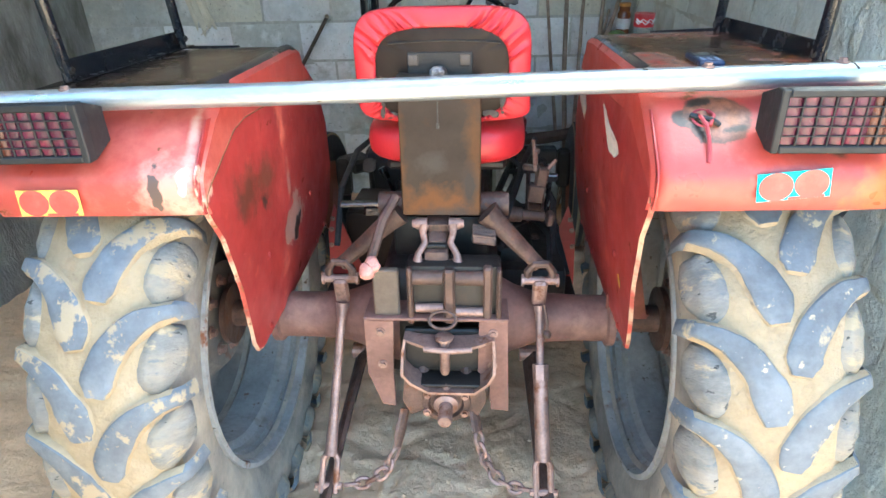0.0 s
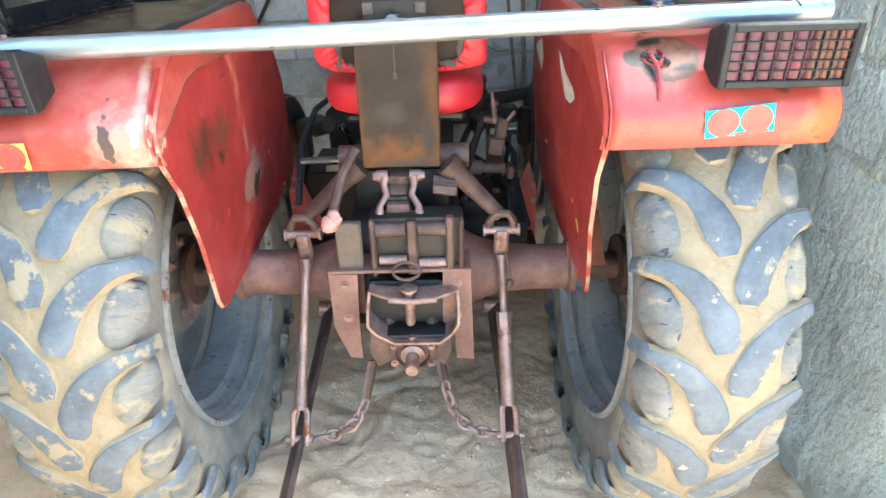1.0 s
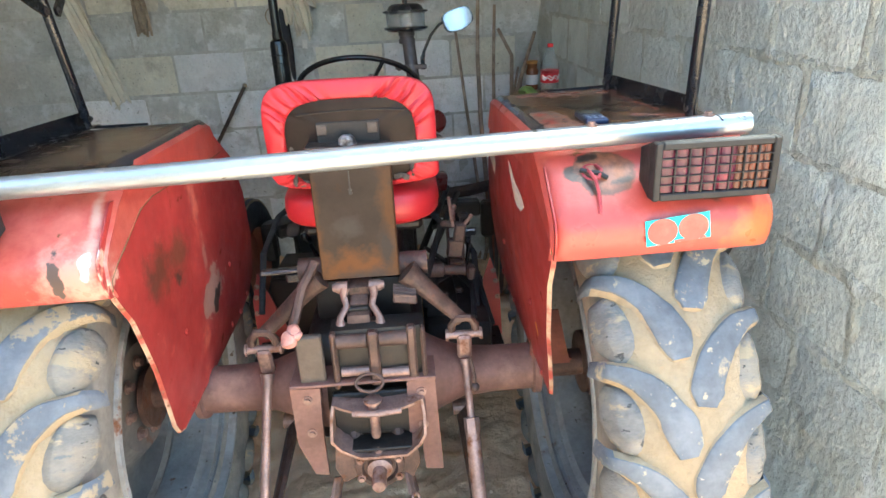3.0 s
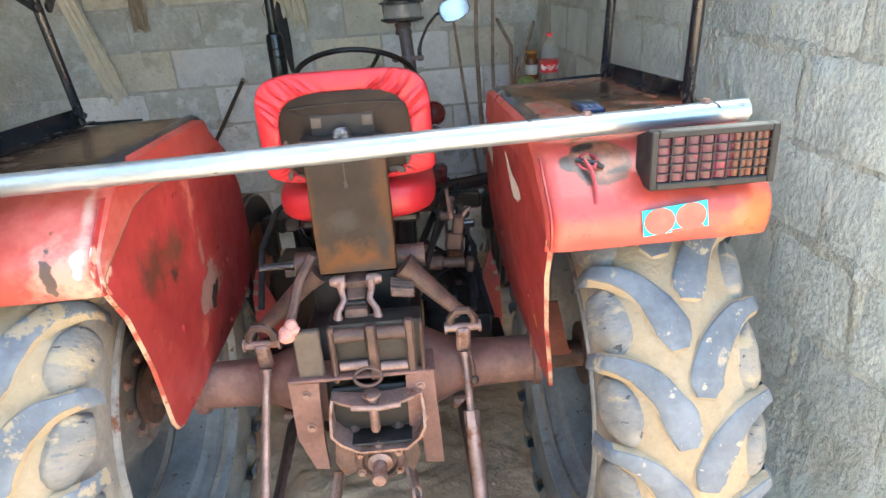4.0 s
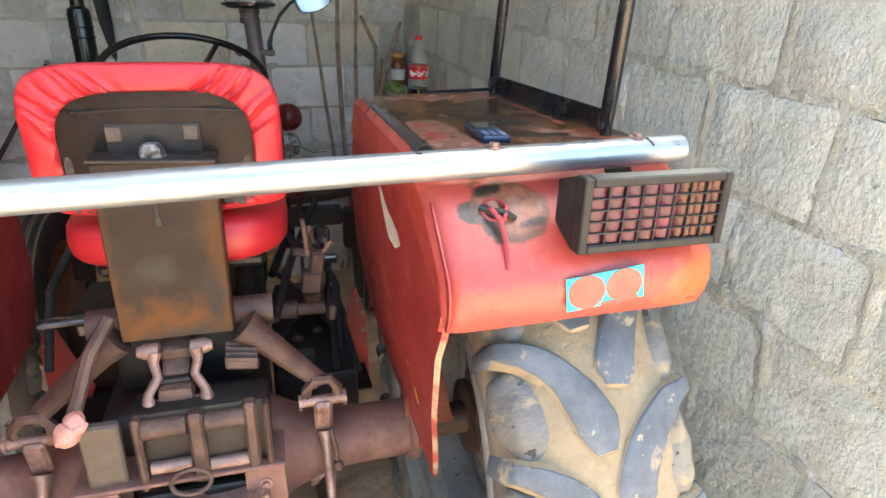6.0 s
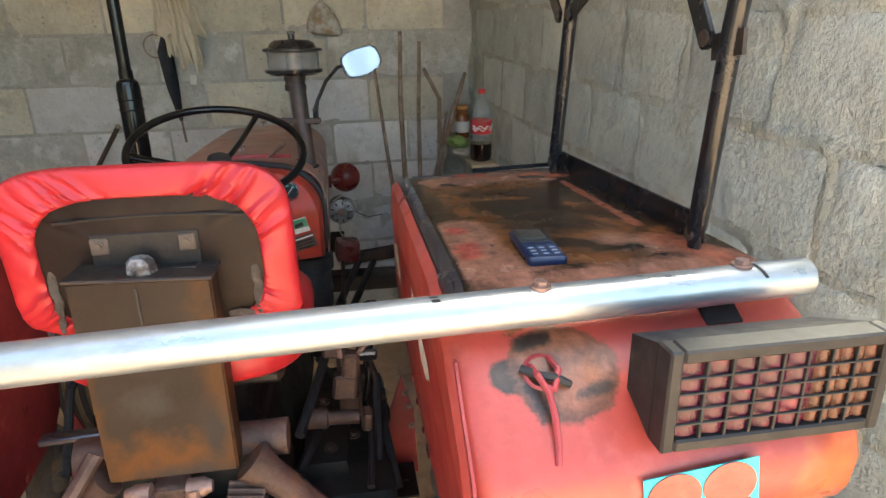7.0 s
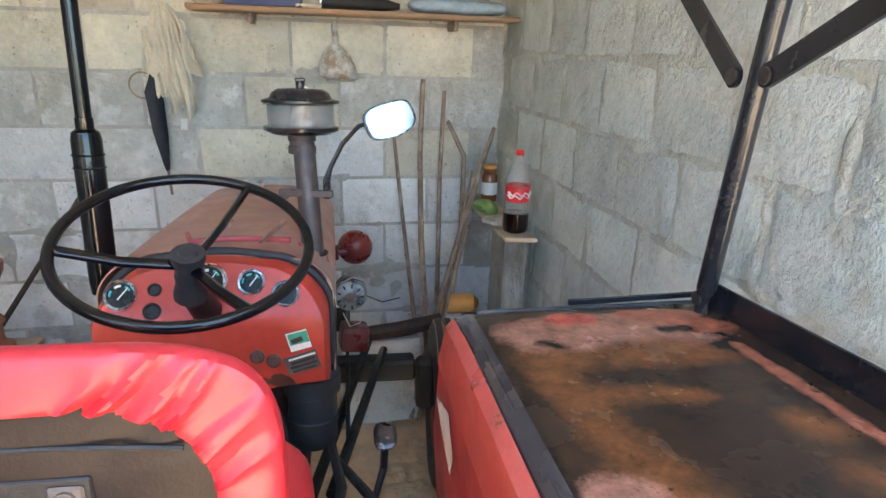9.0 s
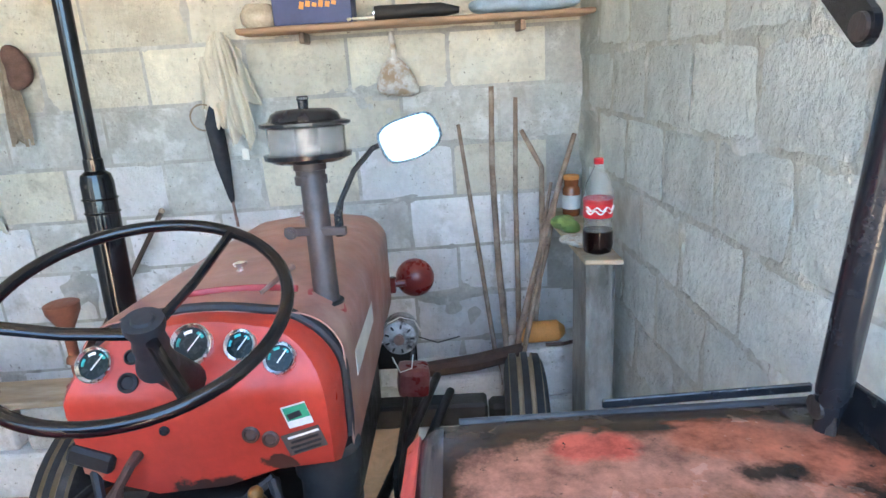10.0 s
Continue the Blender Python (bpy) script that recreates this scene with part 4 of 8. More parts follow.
SEAM = [(0.30, 1.172), (0.235, 1.172), (0.15, 1.173), (0.0, 1.176), (-0.15, 1.183), (-0.25, 1.187), (-0.315, 1.178), (-0.365, 1.158), (-0.415, 1.136), (-0.457, 1.119), (-0.484, 1.104), (-0.489, 1.085)]


def bare_patch(outline, sign, material, label):
    """A flaked patch lying on a skirt's inner face, from an outline of (y, z)."""
    bm = B()
    rim = dense(outline, 0.012)
    cy, cz = sum(p[0] for p in rim) / len(rim), sum(p[1] for p in rim) / len(rim)
    rim = [(y + 0.005 * noise.noise((y * 60, z * 60, 1)), z + 0.005 * noise.noise((y * 60, z * 60, 7))) for y, z in rim]
    rings = [[bm.verts.new((sign * (skirt_x(cy + (y - cy) * k, cz + (z - cz) * k) - 0.0012), cy + (y - cy) * k, cz + (z - cz) * k)) for y, z in rim] for k in (1.0, 0.5)]
    for i in range(len(rim)):
        j = (i + 1) % len(rim)
        bm.faces.new((rings[0][i], rings[0][j], rings[1][j], rings[1][i]))
    bm.faces.new(rings[1])
    return part("bare_patch", bm, material, fender, label, True)


def front_of(y, sign):
    """The left fender ends a little shorter at the front than the right one."""
    return y if sign > 0 or y < 0.1 else 0.1 + (y - 0.1) * 0.68


def skirt_of(sign):
    """The skirt's outline; the right one ends a little higher at its rear tip."""
    return [(y + 0.006, z + 0.010) if sign > 0 and y < -0.2 and z < 0.69 else (y, z) for y, z in SKIRT]


def skirt_x(y, z):
    """How far out the inner skirt stands: it leans out a little at its foot and is dished across."""
    return 0.385 + 0.038 * max(0.0, (1.25 - z) / 0.6) ** 1.3 - 0.012 * math.sin(max(0.0, min(1.0, (1.25 - z) / 0.6)) * math.pi)


for sign in (1, -1):
    bm = B()
    # inner skirt, leaning out a little at its foot and dished across
    outline = [(front_of(y, sign) if z > 1.16 else y, z) for y, z in skirt_of(sign)] + [(y, z - (0.018 if y > -0.40 else 0.0)) for y, z in REAR[::-1]] + [(-0.2, 1.243), (0.0, 1.243), (0.15, 1.243)]
    layers = []
    for off in (0.0, 0.003):
        loops = []
        for k in (1.0, 0.8, 0.6, 0.4, 0.2):
            loops.append([bm.verts.new((sign * (skirt_x(k * y, 0.96 + k * (z - 0.96)) + off), k * y, 0.96 + k * (z - 0.96))) for y, z in outline])
        n = len(outline)
        for a, b in zip(loops, loops[1:]):
            for i in range(n):
                bm.faces.new((a[i], a[(i + 1) % n], b[(i + 1) % n], b[i]))
        bm.faces.new(loops[-1])
        layers.append(loops[0])
    for i in range(n):
        bm.faces.new((layers[0][i], layers[0][(i + 1) % n], layers[1][(i + 1) % n], layers[1][i]))
    fender = part("fender", bm, M_RED, tractor, "scratched red sheet-metal fender with rust spots", True)
    for y, z in ((-0.207, 0.851), (0.159, 0.677), (0.172, 0.861), (-0.21, 0.66), (0.255, 0.671), (0.344, 0.69)):
        bm = B()
        bolt(bm, (0, 0, 0), 0.0055, 0.003, "x")
        rv = part("skirt_bolt", bm, M_RED, fender)
        rv.matrix_basis = Matrix.Translation((sign * (skirt_x(y, z) - 0.002), y, z)) @ (Matrix.Rotation(math.pi, 4, "Z") if sign > 0 else Matrix())
    if sign > 0:
        bare_patch([(0.345, 1.095), (0.27, 1.120), (0.23, 1.128), (0.20, 1.085), (0.225, 1.045), (0.26, 1.055), (0.30, 1.075)], sign, M_CHIP, "flaked patch of pale primer")
        bare_patch([(-0.02, 1.145), (-0.04, 1.148), (-0.12, 1.115), (-0.20, 1.105), (-0.225, 1.088), (-0.18, 1.066), (-0.12, 1.062), (-0.07, 1.10)], sign, M_CHIP, "flaked patch of pale primer")
        bare_patch([(-0.255, 0.825), (-0.24, 0.815), (-0.255, 0.785), (-0.268, 0.80)], sign, M_YELLOW, "small yellow scuff")
    # turned-out flange along the skirt's rear edge
    bm = B()
    edge = skirt_of(sign)[8:]
    sheet(bm, [[(sign * (skirt_x(y, z) - 0.001), y, z), (sign * (skirt_x(y, z) + 0.007), y - 0.004, z)] for y, z in edge], 0.003)
    part("edge_flange", bm, M_EDGE, fender, "chipped and rusty folded edge")
    # side flange of the top pressing, lapped over the skirt and ending in a grimy seam
    bm = B()
    rows = []
    for (yo, zo), (ys, zs) in zip(FLANGE, SEAM):
        yo, ys = front_of(yo, sign), front_of(ys, sign)
        xs_ = skirt_x(ys, zs) - 0.004
        tilt = max(0.0, min(1.0, (-0.27 - yo) / 0.08))
        rows.append([(sign * 0.3885, yo - 0.010 * tilt, zo + 0.009 * (1 - tilt)), (sign * 0.3815, yo - 0.004 * tilt, zo + 0.003 * (1 - tilt)), (sign * 0.3785, yo, zo)]
                    + [(sign * (0.3785 + (xs_ - 0.3785) * q + 0.001 * noise.noise((yo * 20, q * 4, sign))), yo + (ys - yo) * q, zo + (zs - zo) * q) for q in (0.35, 0.7, 1.0)])
    sheet(bm, rows, 0.002)
    part("side_flange", bm, M_FADED, fender, "brighter red side flange of the fender top", True)
    bm = B()
    sweep(bm, [(sign * (skirt_x(y, z) - 0.0035), front_of(y, sign), z - 0.001) for y, z in SEAM], 0.0016, 6)
    part("lap_seam", bm, M_GRIME, fender, "grimy brown seam")
    # rear plate with its rounded lip
    bm = B()
    xs = [0.3795, 0.384, 0.391, 0.400, 0.412, 0.45, 0.5, 0.6, 0.7, 0.755, 0.768, 0.772]
    rows = []
    for x in xs:
        e = max(0.0, (x - 0.745) / 0.027) ** 2 * 0.02 + max(0.0, (0.408 - x) / 0.028) ** 2 * 0.020
        rows.append([(sign * x, y + e + 0.003 * noise.noise((x * 9, y * 9, sign)), z - e * 0.3) for y, z in REAR[1:]])
    sheet(bm, rows, 0.003)
    part("rear_plate", bm, M_FADED, fender, "faded salmon-red rear plate with rust marks", True)
    # top plate
    bm = B()
    rows = []
    for i in range(-1, 13):
        y = -0.325 + 0.575 * i / 12 if i >= 0 else REAR[-i][0]
        sag = 1.264 - REAR[-i][1] if i < 0 else 0.0
        row = []
        for x, dz in ((0.399, 0.002), (0.42, 0.003), (0.45, 0.004), (0.53, 0.005), (0.62, 0.004), (0.70, 0.002), (0.735 + 0.02 * (1 - max(0, i) / 12), 0.0)):
            lip = -0.012 if i == 12 else 0.0
            row.append((sign * x, front_of(y, sign), 1.264 - sag + dz + lip + 0.0015 * noise.noise((x * 11, y * 11, 4))))
        rows.append(row)
    sheet(bm, rows, 0.003)
    part("fender_top", bm, M_TOP, tractor, "brown, worn fender top with bare and rusty patches", True)
    # rolled dark edge between the top and the skirt
    bm = B()
    rows = []
    for y, z in [(y, z) for y, z in REAR[1:2]] + [(-0.325, 1.264), (-0.15, 1.264), (0.05, 1.264), (0.18, 1.264), (0.22, 1.262), (0.242, 1.254), (0.2505, 1.238)]:
        rows.append([(sign * (0.408 - 0.024 * math.sin(a)), front_of(y, sign), z + 0.0072 - 0.024 * (1 - math.cos(a))) for a in [radians(62 * k / 8) for k in range(9)]])
    sheet(bm, rows, 0.002)
    part("edge_bead", bm, M_BEAD, tractor, "rolled dark steel edge", True)
    bm = B()
    sweep(bm, [(sign * x, front_of(0.255, sign), 1.258) for x in (0.42, 0.5, 0.6, 0.72)], 0.0035, 8)
    part("front_bead", bm, M_RUBBER, tractor, "", True)
    bm = B()
    box(bm, (sign * 0.63, front_of(0.2585, sign), 1.2665), (0.175, 0.004, 0.008), 0.001, (0, sign * -1, 0))
    part("front_strip", bm, M_BLACK, tractor, "thin black steel strip along the fender's front edge")
    # rail and canopy posts bolted to the outer edge
    bm = B()
    box(bm, (sign * 0.716, -0.02, 1.287), (0.005, 0.50, 0.042), 0.001, (0, 0, sign * 1.5))
    box(bm, (sign * 0.698, -0.02, 1.2695), (0.035, 0.50, 0.004), 0.001, (0, 0, sign * 1.5))
    rail = part("canopy_rail", bm, M_BLACK, tractor, "black angle-iron rail on the fender")
    for foot, knee, top in (((0.689, 0.194, 1.272), (0.695, 0.156, 1.56), (0.702, 0.121, 1.82)), ((0.704, -0.280, 1.272), (0.703, -0.304, 1.52), (0.702, -0.350, 1.82))):
        f3, k3, t3 = (Vector((sign * v[0], v[1], v[2])) for v in (foot, knee, top))
        bm = B()
        sweep(bm, [f3, f3.lerp(k3, 0.06), f3.lerp(k3, 0.12), k3, t3], [0.008, 0.009, 0.0118, 0.0118, 0.0118], 12)
        post = part("canopy_post", bm, M_BLACK, tractor, "black tubular canopy post", True)
        bm = B()
        box(bm, f3 + Vector((0, 0, 0.010)), (0.008, 0.022, 0.026), 0.003)
        bolt(bm, f3 + Vector((-sign * 0.008, 0, 0.020)), 0.006, 0.006, "x")
        part("post_foot", bm, M_FLANGE, post)
        for d in (1, -1):
            if foot[1] < 0 and d < 0:
                continue
            a = k3 + Vector((-0.012 * sign, 0.028 * d, -0.006))
            b = Vector((sign * 0.70, 0.52, 1.815)) if d > 0 and foot[1] > 0 else Vector((sign * 0.70, -0.33, 1.77)) if foot[1] > 0 else Vector((sign * 0.70, -0.05, 1.815))
            bm = B()
            run = (b - a).normalized()
            up = Vector((0, -run.z, run.y)) * 0.0125
            outline = [b + up, b - up] + [a - run * 0.0125 * math.sin(q) - up * math.cos(q) for q in [math.pi * k / 8 for k in range(9)]]
            lo = [bm.verts.new(p + Vector((-0.0025, 0, 0))) for p in outline]
            hi = [bm.verts.new(p + Vector((0.0025, 0, 0))) for p in outline]
            bm.faces.new(lo)
            bm.faces.new(hi[::-1])
            for q in range(len(outline)):
                bm.faces.new((lo[q], hi[q], hi[(q + 1) % len(outline)], lo[(q + 1) % len(outline)]))
            brace = part("brace", bm, M_BLACK, post, "flat black brace")
            bm = B()
            bolt(bm, a + Vector((-0.004 * sign, 0, 0.0)), 0.006, 0.005, "x")
            part("brace_bolt", bm, M_FLANGE, brace, "rusty bolt")
        if foot[1] < 0:
            bm = B()
            prism(bm, [(k3.y - 0.024, k3.z - 0.022), (k3.y + 0.030, k3.z - 0.030), (k3.y + 0.034, k3.z - 0.002), (k3.y - 0.022, k3.z + 0.004)], k3.x - 0.0025, k3.x + 0.0025, "x")
            part("gusset", bm, M_FLANGE, post, "dark gusset plate welded to the post")
    bm = B()
    sweep(bm, [(sign * 0.715, -0.42, 1.82), (sign * 0.69, 0.66, 1.82)], 0.014, 8)
    part("canopy_side_bar", bm, M_BLACK, tractor)

    # tail lamp: tapering housing, bezel with a grid, red and amber lens
    x0, x1 = (0.540, 0.748)
    bm = B()
    lo = [(x0, -0.505, 1.183), (x1, -0.505, 1.183), (x1, -0.505, 1.276), (x0, -0.505, 1.276)]
    hi = [(x0 + 0.004, -0.452, 1.200), (x1 - 0.02, -0.452, 1.200), (x1 - 0.02, -0.452, 1.258), (x0 + 0.004, -0.452, 1.258)]
    a = [bm.verts.new((sign * p[0], p[1], p[2])) for p in lo]
    b = [bm.verts.new((sign * p[0], p[1], p[2])) for p in hi]
    bm.faces.new(a)
    bm.faces.new(b[::-1])
    for i in range(4):
        bm.faces.new((a[i], b[i], b[(i + 1) % 4], a[(i + 1) % 4]))
    lamp = part("tail_lamp", bm, M_PLASTIC, tractor, "boxy dark grey tail lamp with a grid over its red lens")
    for nm, c, s in (("bezel_side", (x0 + 0.006, 1.2295), (0.012, 0.097)), ("bezel_side", (x1 - 0.006, 1.2295), (0.012, 0.097)), ("bezel_edge", ((x0 + x1) / 2, 1.272), (x1 - x0 - 0.024, 0.012)), ("bezel_edge", ((x0 + x1) / 2, 1.187), (x1 - x0 - 0.024, 0.012))):
        bm = B()
        box(bm, (sign * c[0], -0.516, c[1]), (s[0], 0.024, s[1]), 0.002)
        part(nm, bm, M_PLASTIC, lamp)
    for i in range(1, 8):
        bm = B()
        box(bm, (sign * (x0 + 0.012 + (x1 - x0 - 0.024) * i / 8), -0.5245, 1.2295), (0.0027, 0.004, 0.074), 0.0006)
        part("grid_bar", bm, M_PLASTIC, lamp)
    for i in range(1, 5):
        bm = B()
        box(bm, (sign * (x0 + x1) / 2, -0.5255, 1.193 + 0.0735 * i / 5), (x1 - x0 - 0.020, 0.003, 0.0022), 0.0006)
        part("grid_bar", bm, M_PLASTIC, lamp)
    for nm, u0, u1, mt in (("red_lens", 0.012, 0.138, M_LENS), ("amber_lens", 0.139, 0.196, M_AMBER)):
        bm = B()
        rows = []
        for i in range(41):
            u = u0 + (u1 - u0) * i / 40
            y = -0.5165 - 0.004 * abs(math.sin(i / 40 * math.pi * 5))
            rows.append([(sign * (x0 + u), y, 1.194), (sign * (x0 + u), y - 0.001, 1.230), (sign * (x0 + u), y, 1.266)])
        sheet(bm, rows if sign < 0 else rows[::-1], 0.003)
        part(nm, bm, mt, lamp, "", True)
    # faded sticker on the rear plate
    sx, sz, tilt = (0.593, 1.122, 5.0) if sign > 0 else (0.645, 1.107, 0.0)
    col = M_CYAN if sign > 0 else M_YELLOW
    bm = B()
    box(bm, (0, 0, 0), (0.112, 0.0012, 0.046), 0.0)
    sticker = part("sticker", bm, col, fender, "small faded two-ring sticker")
    sticker.matrix_basis = Matrix.Translation((sign * sx, -0.5135, sz)) @ Matrix.Rotation(radians(-sign * tilt), 4, "Y") @ Matrix.Rotation(radians(-4), 4, "X")
    for u in (-0.027, 0.027):
        bm = B()
        lathe(bm, [(0, -0.0006), (1, -0.0006), (1, 0.0006), (0, 0.0006)], Matrix.Translation((u, -0.0012, 0)) @ ALONG_Y @ Matrix.Diagonal((0.0262, 0.0232, 1, 1)), 28)
        part("print_ring", bm, M_FADED, sticker)
    bm = B()
    box(bm, (0.02, -0.0011, -0.0205), (0.055, 0.0012, 0.004), 0)
    part("worn_strip", bm, M_FADED, sticker)
# both fenders hang a little lower at the left
ROLL = Matrix.Translation((0.40, 0, 1.22)) @ Matrix.Rotation(radians(-0.92), 4, "Y") @ Matrix.Translation((-0.40, 0, -1.22))
for ob in list(tractor.children):
    kind_of = ob.name.split(".")[0]
    if kind_of in ("fender", "fender_top", "edge_bead", "front_bead", "front_strip") or kind_of in ("canopy_rail", "canopy_post", "canopy_side_bar", "tail_lamp") and ob.bound_box[0][0] < 0:
        ob.matrix_basis = ROLL @ ob.matrix_basis
# open socket with its wires on the right fender
SOCK = Matrix.Translation((0.466, -0.428, 1.2115)) @ Matrix.Rotation(radians(40), 4, "X")
bm = B()
lathe(bm, [(0.019, -0.004), (0.019, 0.002), (0.016, 0.004), (0.0135, 0.001), (0.0135, -0.004)], SOCK, 24, closed=True)
socket = part("lamp_socket", bm, M_WIRE, tractor, "open red lamp socket with loose wires", True)
bm = B()
lathe(bm, [(0, -0.003), (0.020, -0.003), (0.020, 0.0), (0, 0.0)], SOCK, 20)
part("socket_well", bm, M_SOOT, socket)
bm = B()
sweep(bm, [SOCK @ Vector((-0.020, 0.004, 0.004)), SOCK @ Vector((-0.006, -0.006, 0.010)), SOCK @ Vector((0.010, -0.010, 0.011)), SOCK @ Vector((0.024, -0.016, 0.004))], 0.0045, 8)
part("wire", bm, M_RUBBER, socket, "", True)
for pts in ([(0.456, -0.424, 1.217), (0.458, -0.444, 1.218), (0.465, -0.456, 1.207), (0.467, -0.470, 1.190), (0.466, -0.484, 1.172), (0.463, -0.496, 1.156)], [(0.476, -0.418, 1.222), (0.480, -0.438, 1.219), (0.472, -0.452, 1.206), (0.462, -0.450, 1.211)]):
    bm = B()
    sweep(bm, pts, 0.0034, 7)
    part("wire", bm, M_WIRE, socket, "", True)

# seat: brown shell at the back, red vinyl cover, cushion, steel back bracket


def blob(bm, c, size, power=3.2, seg=28, rings=14, ruff=0.0, freq=9.0):
    """A pillow-like rounded box."""
    def sp(v, e):
        return math.copysign(abs(v) ** e, v)
    e = 2.0 / power
    grid = []
    for i in range(rings + 1):
        t = -math.pi / 2 + math.pi * i / rings
        row = []
        for k in range(seg):
            p = k * math.tau / seg
            v = Vector((sp(math.cos(t), e) * sp(math.cos(p), e) * size[0] / 2, sp(math.cos(t), e) * sp(math.sin(p), e) * size[1] / 2, sp(math.sin(t), e) * size[2] / 2))
            if ruff:
                v += v.normalized() * noise.noise(v * freq) * ruff
            row.append(bm.verts.new(Vector(c) + v))
        grid.append(row)
    for a, b in zip(grid, grid[1:]):
        for k in range(seg):
            bm.faces.new((a[k], a[(k + 1) % seg], b[(k + 1) % seg], b[k]))
    bmesh.ops.remove_doubles(bm, verts=bm.verts, dist=0.0004)
    return bm


SEAT_X = 0.016


def oval(t, cx, cz_, half_w, half_h, power):
    """A point of a squarish oval at the angle t."""
    e = 2.0 / power
    return (cx + half_w * math.copysign(abs(math.cos(t)) ** e, math.cos(t)), cz_ + half_h * math.copysign(abs(math.sin(t)) ** e, math.sin(t)))


ANGLES = [k * math.tau / 240 for k in range(240)]


def back_y(z):
    return -0.05 - (z - 1.22) * 0.10


bm = B()
loops = []
for t, y, ruff in ((0.0, 0.010, 0.2), (0.0, 0.0, 0.5), (0.06, -0.003, 0.8), (0.16, -0.004, 0.8), (0.30, -0.004, 0.7), (0.46, -0.003, 0.6), (0.62, -0.002, 0.5), (0.78, 0.0, 0.4), (0.90, 0.002, 0.3), (0.965, 0.005, 0.2), (1.0, 0.015, 0.15), (0.9, 0.03, 0.1), (0.62, 0.05, 0), (0.2, 0.066, 0), (-0.35, 0.085, 0), (-0.8, 0.095, 0)):
    loop = []
    for ang in ANGLES:
        inn, out = oval(ang, 0.012, 1.217, 0.150, 0.103, 3.4), oval(ang, 0.012, 1.2185, 0.199, 0.1455, 5.0)
        tuck = max(0.0, min(1.0, (-math.sin(ang) - 0.15) / 0.75)) ** 1.3 * 0.72
        out = (out[0] + 0.016 * math.exp(-((ang - math.radians(334)) / 0.26) ** 2), out[1])
        out = (out[0] + (inn[0] * 1.02 - out[0]) * tuck, out[1] + (inn[1] - out[1]) * tuck)
        x, z = inn[0] + (out[0] - inn[0]) * t, inn[1] + (out[1] - inn[1]) * t
        cx_, sx_ = math.cos(ang), math.sin(ang)
        bend = noise.noise((cx_ * 3, sx_ * 3, t * 1.5)) * 0.35
        c2, s2 = math.cos(ang + bend * t * 0.5), math.sin(ang + bend * t * 0.5)
        pleat = (0.45 - abs(noise.noise((c2 * 6, s2 * 6, 2.0))) * 2) * 0.012 + (0.3 - abs(noise.noise((c2 * 24, s2 * 24, 5.0)))) * 0.011 * max(0.0, 1 - 2.2 * t) + (0.35 - abs(noise.noise((c2 * 12, s2 * 12, 8.0)))) * 0.008 * max(0.0, 1 - t)
        loop.append(bm.verts.new((x + pleat * ruff * 0.12 * cx_, back_y(z) + y - pleat * ruff, z + pleat * ruff * 0.15 * sx_)))
    loops.append(loop)
n = len(ANGLES)
for p, q in zip(loops, loops[1:]):
    for i in range(n):
        bm.faces.new((p[i], p[(i + 1) % n], q[(i + 1) % n], q[i]))
bm.faces.new(loops[-1])
backrest = part("backrest", bm, M_VINYL, tractor, "bright red vinyl seat cover, gathered round the backrest", True)
bm = B()
loops = []
for k, y in ((1.14, 0.03), (1.10, 0.006), (1.0, 0.002), (0.8, 0.0), (0.6, -0.001), (0.4, -0.0015), (0.2, -0.002)):
    loop = []
    for ang in ANGLES:
        x, z = oval(ang, 0.012, 1.222, 0.148 * k, 0.098 * k, 3.6)
        groove = -0.004 * math.exp(-((z - 1.292 + 0.1 * (x - 0.018) ** 2) / 0.005) ** 2)
        loop.append(bm.verts.new((x, back_y(z) + y - groove + noise.noise((x * 12, z * 12, 3)) * 0.003, z)))
    loops.append(loop)
for p, q in zip(loops, loops[1:]):
    for i in range(n):
        bm.faces.new((p[i], p[(i + 1) % n], q[(i + 1) % n], q[i]))
bm.faces.new(loops[-1])
shell = part("seat_shell", bm, M_SHELL, tractor, "brown moulded back of the seat", True)
bm = B()
sweep(bm, [(0.018 - 0.125 + 0.25 * i / 12, back_y(1.29) - 0.0005, 1.291 - 0.006 * (1 - ((i - 6) / 6) ** 2) * -1 - 0.004) for i in range(13)], 0.0022, 6)
part("shell_seam", bm, M_SOOT, shell, "", True)
for ox, oz, w, h in ((0.150, 1.175, 0.014, 0.09), (-0.128, 1.17, 0.014, 0.10), (0.125, 1.128, 0.040, 0.018), (-0.112, 1.126, 0.044, 0.018)):
    bm = B()
    blob(bm, (ox, back_y(oz) - 0.001, oz), (w, 0.004, h), 2.4, 24, 16, 0.006, 75)
    part("torn_foam", bm, M_FOAM, shell, "torn grey foam at the shell's edge", True)
bm = B()
blob(bm, (SEAT_X, 0.135, 1.045), (0.405, 0.37, 0.115), 3.4, 40, 14, 0.006, 8)
part("seat_cushion", bm, M_VINYL, tractor, "red vinyl seat cushion", True)
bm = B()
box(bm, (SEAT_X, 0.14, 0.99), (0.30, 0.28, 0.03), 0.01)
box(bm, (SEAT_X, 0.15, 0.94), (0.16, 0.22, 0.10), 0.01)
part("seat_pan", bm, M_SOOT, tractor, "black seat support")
# bracket behind the seat
bm = B()
box(bm, (0.008, -0.112, 1.06), (0.182, 0.004, 0.315), 0.001)
bracket = part("seat_bracket", bm, M_RUSTY, tractor, "rusty brown steel bracket behind the seat", False)
for x in (-0.083, 0.099):
    bm = B()
    box(bm, (x, -0.0885, 1.06), (0.004, 0.042, 0.315), 0.001)
    part("bracket_side", bm, M_RUSTY, bracket)
